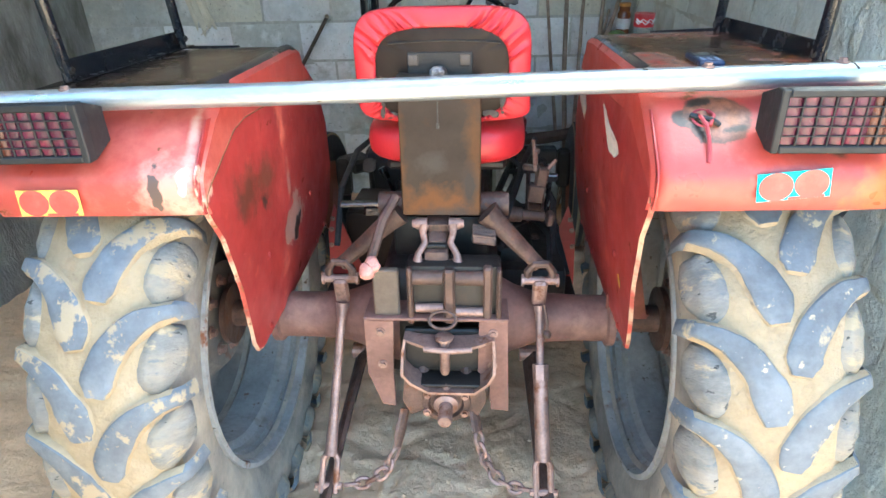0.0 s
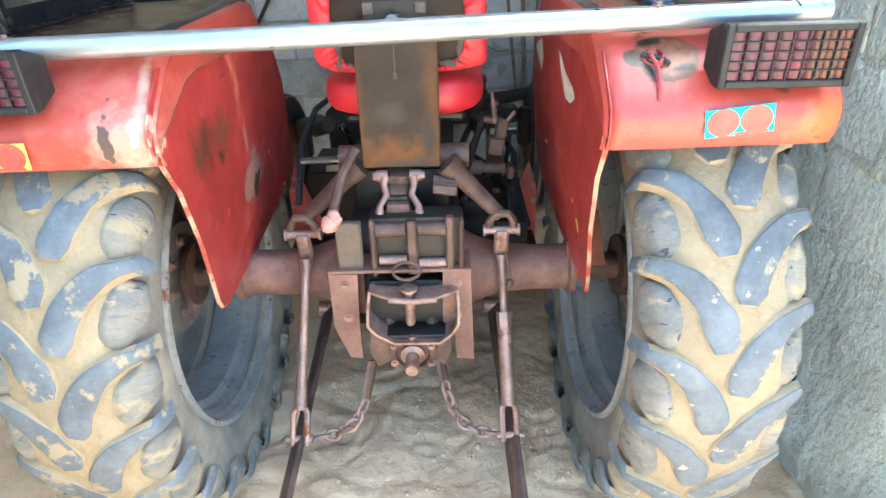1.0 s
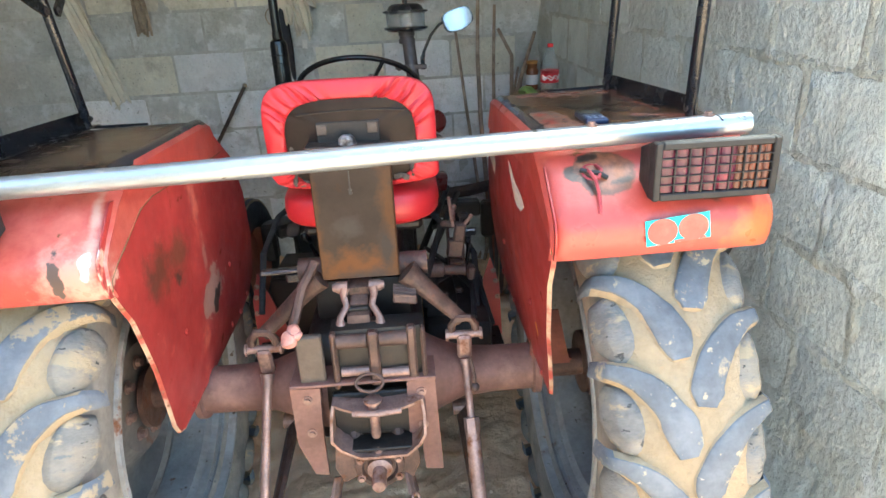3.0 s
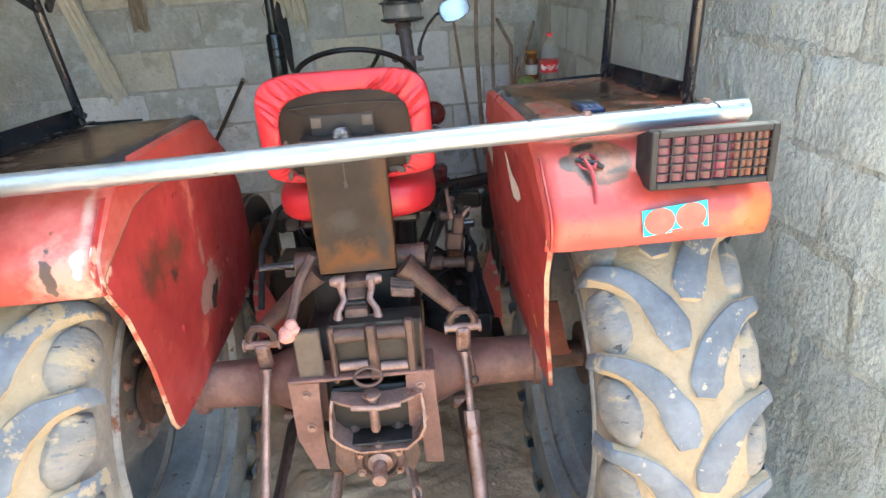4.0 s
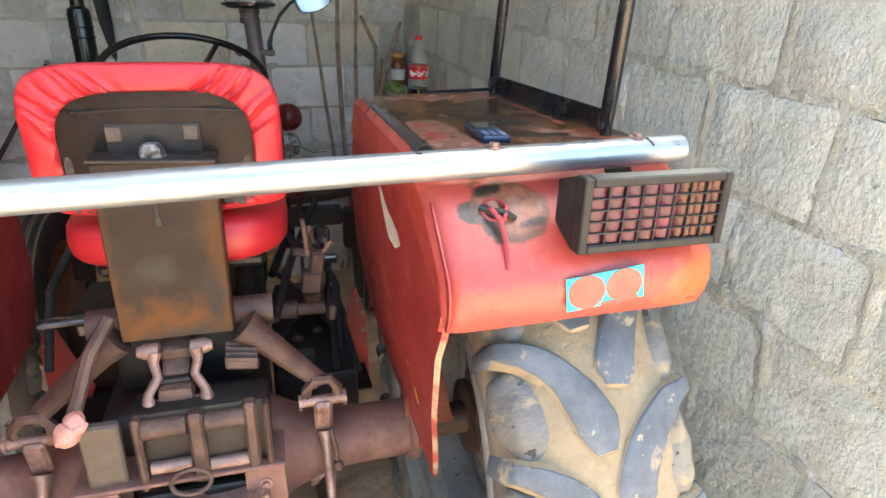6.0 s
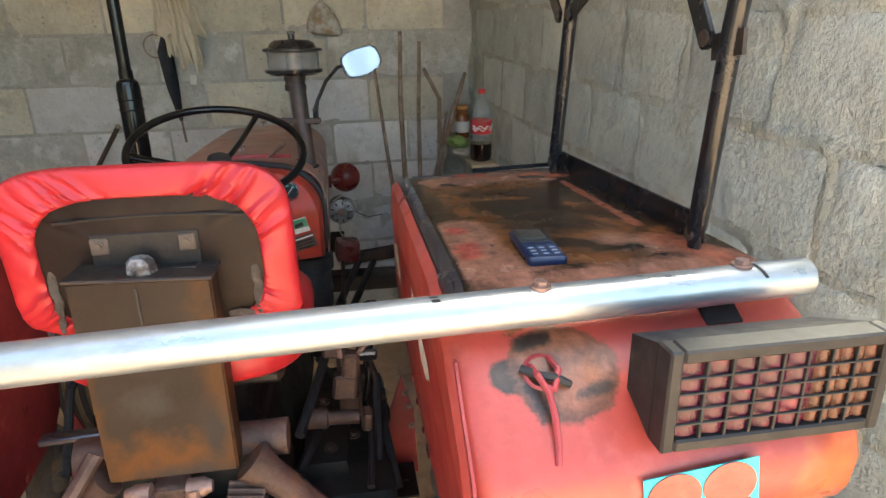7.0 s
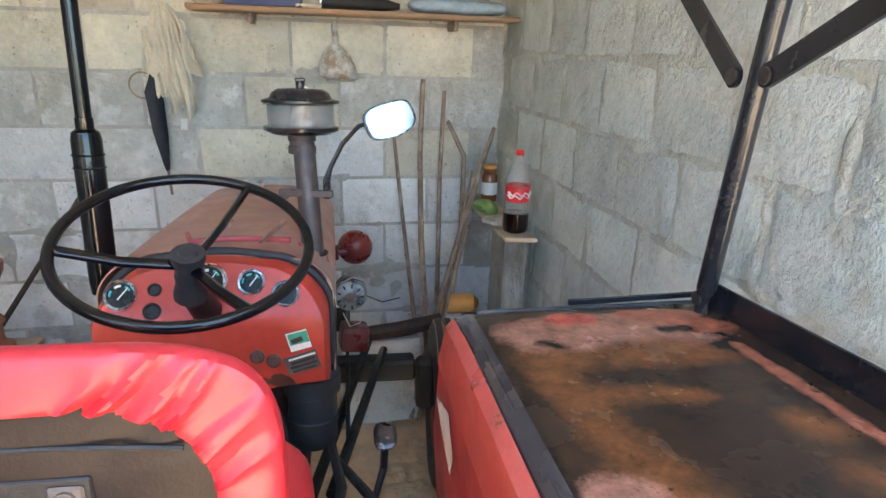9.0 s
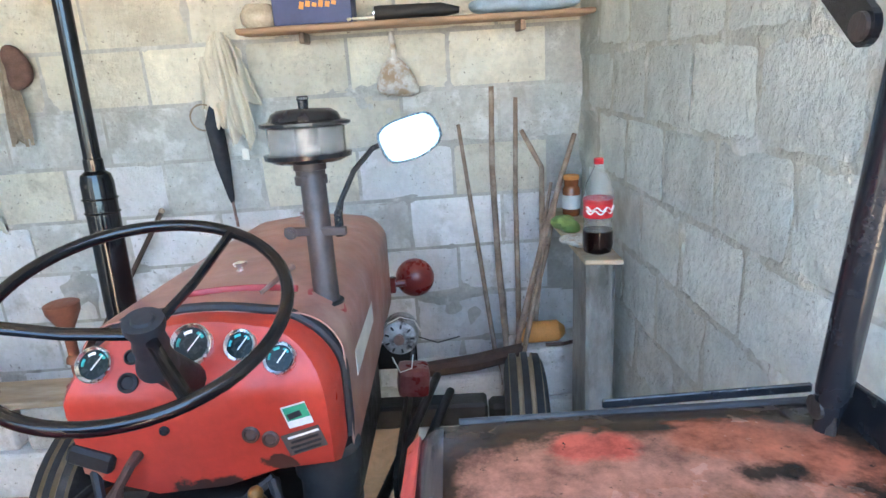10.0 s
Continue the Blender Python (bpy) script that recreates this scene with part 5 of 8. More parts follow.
bm = B()
box(bm, (0.008, -0.079, 1.2185), (0.192, 0.075, 0.006), 0.002, (0, 2, 0))
part("bracket_top", bm, M_FLANGE, bracket, "dark greasy top flange")
# Black strips on the plate stand in for the slot's shade.
bm = B()
box(bm, (0.004, -0.1155, 1.165), (0.003, 0.002, 0.085), 0)
box(bm, (0.004, -0.1157, 1.118), (0.007, 0.0022, 0.012), 0)
part("slot", bm, M_INK, bracket, "dark slot with a pale cord in it")
bm = B()
lathe(bm, [(0, 0.022), (0.012, 0.021), (0.019, 0.014), (0.021, 0.0), (0, 0)], Matrix.Translation((0.006, -0.085, 1.221)), 8)
part("bracket_bolt", bm, M_ALU, bracket, "grey lump-headed bolt")
bm = B()
box(bm, (SEAT_X - 0.008, -0.0565, 1.242), (0.145, 0.004, 0.054), 0.0015)
box(bm, (SEAT_X - 0.008, -0.066, 1.219), (0.135, 0.022, 0.004), 0.0015)
mount = part("seat_mount", bm, M_SOOT, bracket, "dark steel mount with pale bolt pads")
for x in (-0.052, 0.064):
    bm = B()
    box(bm, (x, -0.0595, 1.252), (0.024, 0.004, 0.024), 0.002)
    bolt(bm, (x, -0.0625, 1.254), 0.005, 0.005, "y")
    part("bolt_pad", bm, M_TANPLATE, bracket)

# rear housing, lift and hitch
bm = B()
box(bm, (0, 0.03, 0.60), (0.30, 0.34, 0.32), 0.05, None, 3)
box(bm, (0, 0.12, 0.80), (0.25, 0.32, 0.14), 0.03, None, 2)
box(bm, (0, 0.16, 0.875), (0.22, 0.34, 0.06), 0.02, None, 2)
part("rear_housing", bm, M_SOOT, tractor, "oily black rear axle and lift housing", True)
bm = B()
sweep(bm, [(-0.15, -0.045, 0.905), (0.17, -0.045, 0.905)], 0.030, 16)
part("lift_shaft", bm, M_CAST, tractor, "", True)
# Black case with pipes and bolts, added to fill the gap with darkness.
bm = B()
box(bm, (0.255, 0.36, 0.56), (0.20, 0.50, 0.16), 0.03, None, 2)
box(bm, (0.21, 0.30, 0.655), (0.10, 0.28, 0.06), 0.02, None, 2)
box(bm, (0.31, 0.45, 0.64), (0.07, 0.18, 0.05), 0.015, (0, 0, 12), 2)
side_case = part("pump_case", bm, M_SOOT, tractor, "oily black case added to darken the gap beside the gearbox", True)
for pts, r in (([(0.16, 0.12, 0.70), (0.20, 0.22, 0.73), (0.27, 0.34, 0.71), (0.33, 0.52, 0.66)], 0.011), ([(0.30, 0.10, 0.66), (0.31, 0.24, 0.69), (0.25, 0.42, 0.70), (0.18, 0.60, 0.69)], 0.008), ([(0.36, 0.16, 0.60), (0.34, 0.30, 0.67), (0.345, 0.46, 0.66), (0.30, 0.62, 0.60)], 0.009)):
    bm = B()
    sweep(bm, pts, r, 8)
    part("case_pipe", bm, M_RUBBER, side_case, "", True)
for x, y in ((0.22, 0.20), (0.27, 0.27), (0.20, 0.38), (0.34, 0.40), (0.29, 0.52)):
    bm = B()
    bolt(bm, (x, y, 0.69 if x < 0.25 else 0.668), 0.010, 0.010, "z")
    part("case_bolt", bm, M_CAST, side_case)
# hand levers in their quadrant ahead of the valve
bm = B()
for x in (0.246, 0.290):
    box(bm, (x, 0.31, 0.80), (0.006, 0.085, 0.17), 0.002, (-8, 0, 0))
box(bm, (0.268, 0.31, 0.745), (0.05, 0.07, 0.05), 0.008)
quadrant = part("lever_quadrant", bm, M_CAST, tractor, "dark steel lever quadrant")
bm = B()
sweep(bm, [(0.270, 0.305, 0.76), (0.270, 0.302, 0.86), (0.266, 0.30, 0.925)], [0.006, 0.005, 0.004], 8)
lever = part("hand_lever", bm, M_STEEL, quadrant, "thin steel lever with a small ball", True)
bm = B()
ball(bm, (0.266, 0.30, 0.934), 0.0105, 12, 8)
part("lever_ball", bm, M_STEEL, quadrant, "", True)
bm = B()
box(bm, (0.312, 0.30, 0.852), (0.042, 0.014, 0.030), 0.004, (30, 0, 0))
sweep(bm, [(0.312, 0.305, 0.845), (0.310, 0.33, 0.78), (0.30, 0.34, 0.70)], 0.007, 8)
part("pedal_pad", bm, M_BEAD, quadrant, "worn bright steel pad")
# plates beside the gearbox and brackets from the axle to the skirts
for s in (-1, 1):
    bm = B()
    prism(bm, [(s * 0.395, 0.70), (s * 0.425, 0.60), (s * 0.432, 0.40), (s * 0.345, 0.395), (s * 0.318, 0.47)], 0.45, 0.456, "y")
    panel = part("step_panel", bm, M_RED, tractor, "dark red plate between skirt and footboard")
    for bx, bz in ((0.412, 0.61), (0.405, 0.65), (0.418, 0.55)):
        bm = B()
        bolt(bm, (s * bx, 0.449, bz), 0.006, 0.006)
        part("panel_bolt", bm, M_STEEL, panel)
    bm = B()
    prism(bm, [(s * 0.425, 0.60), (s * 0.535, 0.60), (s * 0.525, 0.64), (s * 0.50, 0.76), (s * 0.43, 0.76)], -0.085, -0.078, "y")
    box(bm, (s * 0.48, -0.06, 0.61), (0.12, 0.05, 0.008), 0.002)
    part("skirt_bracket", bm, M_BRACKET, tractor, "dull red-brown bracket on the axle")
# top-link rocker with its two shackles
bm = B()
box(bm, (-0.002, -0.075, 0.845), (0.056, 0.07, 0.085), 0.012, (12, 0, 0), 2)
box(bm, (-0.003, -0.150, 0.800), (0.060, 0.045, 0.066), 0.014, None, 2)
box(bm, (-0.002, -0.110, 0.835), (0.05, 0.06, 0.05), 0.012, (20, 0, 0), 2)
rocker = part("top_link_rocker", bm, M_CAST, tractor, "worn brown top-link rocker", True)
# Black bar painted in for the shade of the gap.
bm = B()
box(bm, (-0.003, -0.146, 0.838), (0.05, 0.02, 0.010), 0.003)
part("rocker_gap", bm, M_SOOT, rocker)
for s in (-1, 1):
    bm = B()
    sweep(bm, [(s * 0.034, -0.128, 0.884), (s * 0.036, -0.136, 0.866), (s * 0.030, -0.150, 0.846), (s * 0.046, -0.166, 0.824), (s * 0.048, -0.174, 0.796)], [0.012, 0.0075, 0.0075, 0.0075, 0.013], 10, flat=1.3)
    part("shackle", bm, M_STEEL, rocker, "bright worn steel shackle", True)
    for z, w, py in ((0.884, 0.050, -0.122), (0.796, 0.050, -0.165)):
        bm = B()
        sweep(bm, [(s * 0.026, py, z), (s * w, py, z), (s * (w + 0.006), py, z), (s * (w + 0.012), py, z)], [0.0145, 0.0145, 0.011, 0.009], 12)
        part("shackle_pin", bm, M_STEEL, rocker, "", True)
# ribbed rear cover
bm = B()
box(bm, (0.025, -0.165, 0.735), (0.225, 0.07, 0.15), 0.012, None, 2)
cover = part("rear_cover", bm, M_SOOT, tractor, "ribbed cast rear cover", True)
for x, w, h in ((-0.078, 0.014, 0.15), (0.015, 0.026, 0.145), (0.105, 0.022, 0.16), (0.132, 0.012, 0.15)):
    bm = B()
    box(bm, (x, -0.208, 0.735), (w, 0.026, h), 0.005)
    part("rib", bm, M_CAST, cover)
for x0_, x1_, z, r in ((-0.07, 0.0, 0.782, 0.018), (0.03, 0.095, 0.782, 0.018), (0.03, 0.095, 0.69, 0.013), (-0.066, 0.0, 0.70, 0.012)):
    bm = B()
    sweep(bm, [(x0_, -0.205, z), (x1_, -0.205, z)], r, 12)
    part("spring_barrel", bm, M_STEEL if r < 0.0135 else M_CAST, cover, "", True)
bm = B()
box(bm, (0.110, -0.13, 0.848), (0.058, 0.05, 0.020), 0.004, (-14, 8, 0))
for q in range(4):
    box(bm, (0.110, -0.150 + 0.013 * q, 0.860 + 0.003 * q), (0.056, 0.004, 0.012), 0.001, (-14, 8, 0))
part("data_plate", bm, M_CAST, tractor, "small grey finned casting")
# side plates and drawbar yoke
for outline in ([(-0.192, 0.672), (-0.121, 0.670), (-0.128, 0.515), (-0.127, 0.412), (-0.160, 0.418), (-0.192, 0.514)], [(0.086, 0.671), (0.154, 0.673), (0.163, 0.403), (0.118, 0.408), (0.114, 0.509), (0.084, 0.524)]):
    bm = B()
    prism(bm, outline, -0.222, -0.206, "y")
    plate = part("hitch_plate", bm, M_AXLE, tractor, "brown steel hitch side plate")
    bm = B()
    xc = sum(p[0] for p in outline) / 6
    prism(bm, [(-0.206, 0.665), (-0.10, 0.665), (-0.12, 0.43), (-0.206, 0.42)], xc - 0.006, xc + 0.006, "x")
    part("plate_web", bm, M_CAST, plate)
    for z in (0.64, 0.545):
        bm = B()
        bolt(bm, (xc, -0.224, z), 0.008, 0.008)
        part("plate_bolt", bm, M_STEEL, plate)
bm = B()
box(bm, (-0.018, -0.175, 0.677), (0.350, 0.10, 0.008), 0.002)
part("hitch_top_plate", bm, M_AXLE, tractor)
bm = B()
strap = [(-0.088, 0.636), (-0.094, 0.60), (-0.096, 0.553), (-0.078, 0.530), (-0.036, 0.503), (0.075, 0.503), (0.106, 0.531), (0.119, 0.556), (0.120, 0.60), (0.116, 0.636)]
sheet(bm, [[(x, -0.278 + 0.03 * max(0.0, (z - 0.55) / 0.09), z), (x, -0.24, z), (x, -0.212, z)] for x, z in strap], 0.007)
sheet(bm, [[(x, -0.245 - 0.022 * (1 - ((x - 0.013) / 0.105) ** 2), z), (x, -0.212, z + 0.004)] for x, z in [(-0.090 + 0.206 * k / 10, 0.634 - 0.012 * (1 - ((k - 5) / 5) ** 2)) for k in range(11)]], 0.007)
sweep(bm, [(-0.045, -0.268, 0.624), (0.012, -0.272, 0.621), (0.070, -0.268, 0.624)], 0.0075, 8)
yoke = part("drawbar_yoke", bm, M_STEEL, tractor, "worn steel strap drawbar yoke")
bm = B()
box(bm, (0.010, -0.20, 0.58), (0.215, 0.02, 0.12), 0.004)
part("yoke_back", bm, M_SOOT, yoke)
bm = B()
box(bm, (0.014, -0.235, 0.512), (0.17, 0.06, 0.008), 0.002)
part("yoke_floor", bm, M_SOOT, yoke)
bm = B()
lathe(bm, [(0.0, 0.56), (0.009, 0.56), (0.0125, 0.568), (0.0125, 0.66), (0.022, 0.662), (0.022, 0.668), (0.012, 0.67), (0.0, 0.672)], Matrix.Translation((0.004, -0.250, -0.02)), 14)
pin = part("drawbar_pin", bm, M_STEEL, yoke, "rust-orange steel pin", True)
bm = B()
sweep(bm, [Vector((0.0, -0.240, 0.690)) + Vector((0.032 * math.cos(a), 0.010 * math.sin(a) - 0.004, 0.018 * math.sin(a))) for a in [k * math.tau / 24 for k in range(24)]], 0.0042, 8, closed=True)
part("pin_ring", bm, M_CAST, pin, "", True)
# power take-off
bm = B()
lathe(bm, [(0.0, 0.0), (0.060, 0.0), (0.064, -0.012), (0.060, -0.03), (0.045, -0.036), (0.040, -0.026), (0.0, -0.024)], Matrix.Translation((0.005, -0.225, 0.452)) @ ALONG_Y, 24)
pto = part("pto_flange", bm, M_CAST, tractor, "greasy round drive-shaft flange", True)
bm = B()
lathe(bm, [(0.030, 0.0), (0.031, -0.03), (0.024, -0.034), (0.018, -0.036), (0.018, -0.085), (0.015, -0.09), (0.0, -0.09)], Matrix.Translation((0.005, -0.235, 0.452)) @ ALONG_Y, 18)
part("pto_shaft", bm, M_STEEL, pto, "", True)
for k in range(6):
    a = k * math.tau / 6 + 0.5
    bm = B()
    bolt(bm, (0.005 + 0.054 * math.cos(a), -0.26, 0.452 + 0.054 * math.sin(a)), 0.007, 0.008)
    part("flange_bolt", bm, M_STEEL, pto)
for s in (-1, 1):
    bm = B()
    prism(bm, [(s * 0.055, 0.50), (s * 0.098, 0.52), (s * 0.105, 0.45), (s * 0.085, 0.405), (s * 0.055, 0.42)], -0.245, -0.225, "y")
    part("chain_lug", bm, M_CAST, tractor)
    bm = B()
    box(bm, (s * 0.055, -0.19, 0.50), (0.03, 0.06, 0.06), 0.01)
    part("yoke_ear", bm, M_CAST, tractor)

# lift arms, lift rods, lower links, check chains
for s in (-1, 1):
    a, b = Vector((s * 0.105 + 0.012, -0.10, 0.905)), Vector((s * 0.248, -0.105, 0.765))
    bm = B()
    sweep(bm, [a, a.lerp(b, 0.2), a.lerp(b, 0.9), b], [0.034, 0.026, 0.019, 0.019], 10, flat=0.7)
    arm = part("lift_arm", bm, M_CAST, tractor, "brown forged lift arm", True)
    bm = B()
    c = Vector((s * 0.25, -0.115, 0.742))
    sweep(bm, [c + Vector((-0.030, 0, -0.02)), c + Vector((-0.030, 0, 0.012)), c + Vector((-0.016, 0, 0.032)), c + Vector((0.016, 0, 0.032)), c + Vector((0.030, 0, 0.012)), c + Vector((0.030, 0, -0.02))], 0.011, 8)
    part("arm_yoke", bm, M_CAST, arm, "", True)
    bm = B()
    sweep(bm, [c + Vector((-0.046, -0.004, -0.012)), c + Vector((0.046, -0.004, -0.012))], 0.011, 10)
    sweep(bm, [c + Vector((-0.046, -0.004, -0.012)), c + Vector((-0.040, -0.004, -0.012))], 0.016, 8)
    sweep(bm, [c + Vector((0.046, -0.004, -0.012)), c + Vector((0.040, -0.004, -0.012))], 0.016, 8)
    part("yoke_pin", bm, M_STEEL, arm, "", True)
    bm = B()
    box(bm, c + Vector((0, -0.006, -0.045)), (0.036, 0.022, 0.075), 0.006, (12, 0, 0))
    rod = part("lift_rod", bm, M_STEEL, tractor, "worn steel lift rod with a forked foot", False)
    foot = Vector((s * 0.275 if s < 0 else 0.262, -0.355, 0.268))
    top = c + Vector((0, -0.012, -0.08))
    bm = B()
    if s < 0:
        sweep(bm, [top, top.lerp(foot, 0.1), top.lerp(foot, 0.6), top.lerp(foot, 0.84)], [0.018, 0.0105, 0.0125, 0.0165], 10)
        part("rod_bar", bm, M_STEEL, rod, "", True)
    else:
        sweep(bm, [top, top.lerp(foot, 0.05), top.lerp(foot, 0.36)], [0.015, 0.010, 0.010], 10)
        part("rod_bar", bm, M_STEEL, rod, "", True)
        bm = B()
        sweep(bm, [top.lerp(foot, 0.32), top.lerp(foot, 0.40)], 0.020, 6)
        sweep(bm, [top.lerp(foot, 0.40), top.lerp(foot, 0.84)], 0.0185, 14)
        part("rod_sleeve", bm, M_STEEL, rod, "grey screw sleeve", True)
        bm = B()
        sweep(bm, [top + Vector((0.012, -0.012, 0.01)), top + Vector((0.02, -0.03, -0.03)), top + Vector((0.02, -0.034, -0.055))], 0.004, 6)
        ball(bm, top + Vector((0.02, -0.036, -0.062)), 0.012, 12, 8)
        part("crank", bm, M_CAST, rod, "", True)
    d = (foot - top).normalized()
    f0 = top.lerp(foot, 0.82)
    bm = B()
    sweep(bm, [foot + Vector((-0.018, 0, 0)) - d * -0.02, f0 + Vector((-0.018, 0, 0)) + d * 0.02, f0 + Vector((-0.008, 0, 0)), f0 + Vector((0.008, 0, 0)), f0 + Vector((0.018, 0, 0)) + d * 0.02, foot + Vector((0.018, 0, 0)) - d * -0.02], 0.0085, 8)
    part("rod_fork", bm, M_STEEL, rod, "", True)
    bm = B()
    sweep(bm, [foot + Vector((-0.034, 0, -0.005)), foot + Vector((0.034, 0, -0.005))], 0.0095, 8)
    part("fork_pin", bm, M_STEEL, rod)
    bm = B()
    p0, p1 = Vector((s * 0.252, 0.07, 0.375)), Vector((s * 0.300 if s < 0 else 0.278, -0.68, 0.16))
    sweep(bm, [p0, p0.lerp(p1, 0.3), p0.lerp(p1, 0.57), p0.lerp(p1, 0.97), p1], [0.030, 0.024, 0.026, 0.026, 0.034], 8, flat=0.42)
    link = part("lower_link", bm, M_CAST, tractor, "dark flat steel lower link reaching back", False)
    bm = B()
    disc(bm, p0, 0.024, 0.06, "x", 14)
    part("link_ball", bm, M_STEEL, link)
    # chain from the drawbar lug to the link
    path = [Vector((s * 0.088, -0.235, 0.415)), Vector((s * 0.098, -0.262, 0.37)), Vector((s * 0.108, -0.285, 0.325)), Vector((s * 0.135, -0.31, 0.275)), Vector((s * 0.175, -0.325, 0.248)), Vector((s * 0.235, -0.34, 0.252))]
    bm = B()
    strap = path[:3] if s < 0 else path[:2]
    sweep(bm, strap, [0.016, 0.019, 0.014][:len(strap)], 8, flat=0.45)
    chain = part("check_chain", bm, M_CAST, tractor, "short steel check chain", False)
    run = ([path[1].lerp(path[2], t) for t in (0.1, 0.68)] if s > 0 else []) + [path[2].lerp(path[3], t) for t in (0.0 if s < 0 else 0.2, 0.58)] + [path[3].lerp(path[4], t) for t in (0, 0.6)] + [path[4].lerp(path[5], t) for t in (0.1, 0.55, 0.98)]
    for i in range(len(run) - 1):
        a, b = run[i], run[i + 1]
        d = (b - a).normalized()
        o = d.orthogonal().normalized()
        if i % 2:
            o = d.cross(o)
        mid, hl = (a + b) / 2, (b - a).length * 0.68
        bm = B()
        sweep(bm, [mid + d * hl * math.cos(t) + o * 0.0125 * math.sin(t) for t in [k * math.tau / 14 for k in range(14)]], 0.0054, 7, closed=True)
        part("chain_loop", bm, M_STEEL, chain, "", True)

for ob in list(tractor.children):
    if ob.name.split(".")[0] in ("rear_cover", "hitch_plate", "hitch_top_plate", "drawbar_yoke", "pto_flange", "chain_lug", "yoke_ear"):
        ob.location.x += 0.014

# pink capped plug and plate beside the cover
bm = B()
ball(bm, (-0.158, -0.225, 0.808), 0.020, 14, 10)
ball(bm, (-0.150, -0.212, 0.826), 0.016, 12, 8)
ball(bm, (-0.142, -0.218, 0.814), 0.013, 12, 8)
for v in bm.verts:
    v.co += Vector((noise.noise(v.co * 60), noise.noise(v.co * 60 + Vector((9, 0, 0))), noise.noise(v.co * 60 + Vector((0, 9, 0))))) * 0.006
part("rubber_plug", bm, M_PINK, tractor, "pink rag-like rubber plug", True)
bm = B()
box(bm, (-0.122, -0.20, 0.735), (0.062, 0.02, 0.135), 0.004)
part("cover_plate", bm, M_TANPLATE, tractor, "grey-tan flat plate")
bm = B()
sweep(bm, [(-0.155, -0.20, 0.82), (-0.13, -0.14, 0.90), (-0.10, -0.10, 0.945)], 0.012, 8)
part("lift_brace", bm, M_CAST, tractor, "", True)
# spool valve at the right of the seat
bm = B()
sweep(bm, [(0.190, 0.03, 0.848), (0.225, 0.03, 0.846), (0.228, 0.03, 0.846), (0.285, 0.03, 0.842)], [0.020, 0.020, 0.014, 0.014], 12)
valve = part("hydraulic_valve", bm, M_CAST, tractor, "grey hydraulic valve with levers", True)
valve.matrix_basis = Matrix.Translation((0.298, 0.175, 0.779)) @ Matrix.Scale(1.09, 4) @ Matrix.Translation((-0.297, -0.03, -0.842))
for c, s in (((0.262, 0.05, 0.90), (0.045, 0.03, 0.05)), ((0.275, 0.05, 0.945), (0.03, 0.03, 0.05)), ((0.30, 0.03, 0.835), (0.02, 0.04, 0.035)), ((0.25, 0.06, 0.965), (0.05, 0.02, 0.018))):
    bm = B()
    box(bm, c, s, 0.005, (0, 8, 0))
    part("valve_block", bm, M_CAST, valve)
for a, b in (((0.258, 0.05, 0.96), (0.250, 0.06, 1.04)), ((0.285, 0.05, 0.96), (0.31, 0.05, 0.99))):
    bm = B()
    sweep(bm, [a, b], 0.005, 8)
    part("valve_lever", bm, M_STEEL, valve)
# gear stick and toolbox on the left
bm = B()
sweep(bm, [(-0.155, 0.40, 0.70), (-0.20, 0.43, 0.80)], 0.007, 8)
lathe(bm, [(0.009, -0.02), (0.013, -0.005), (0.016, 0.012), (0.012, 0.02), (0, 0.022)], Matrix.Translation((-0.212, 0.435, 0.82)) @ Matrix.Rotation(radians(-28), 4, "Y"), 12)
part("gear_lever", bm, M_GLOSS, tractor, "", True)
bm = B()
box(bm, (-0.225, 0.12, 0.838), (0.13, 0.03, 0.012), 0.003, (0, 0, 4))
box(bm, (-0.20, 0.13, 0.815), (0.05, 0.03, 0.03), 0.005)
part("step_bracket", bm, M_BEAD, tractor, "grey steel bracket under the seat")
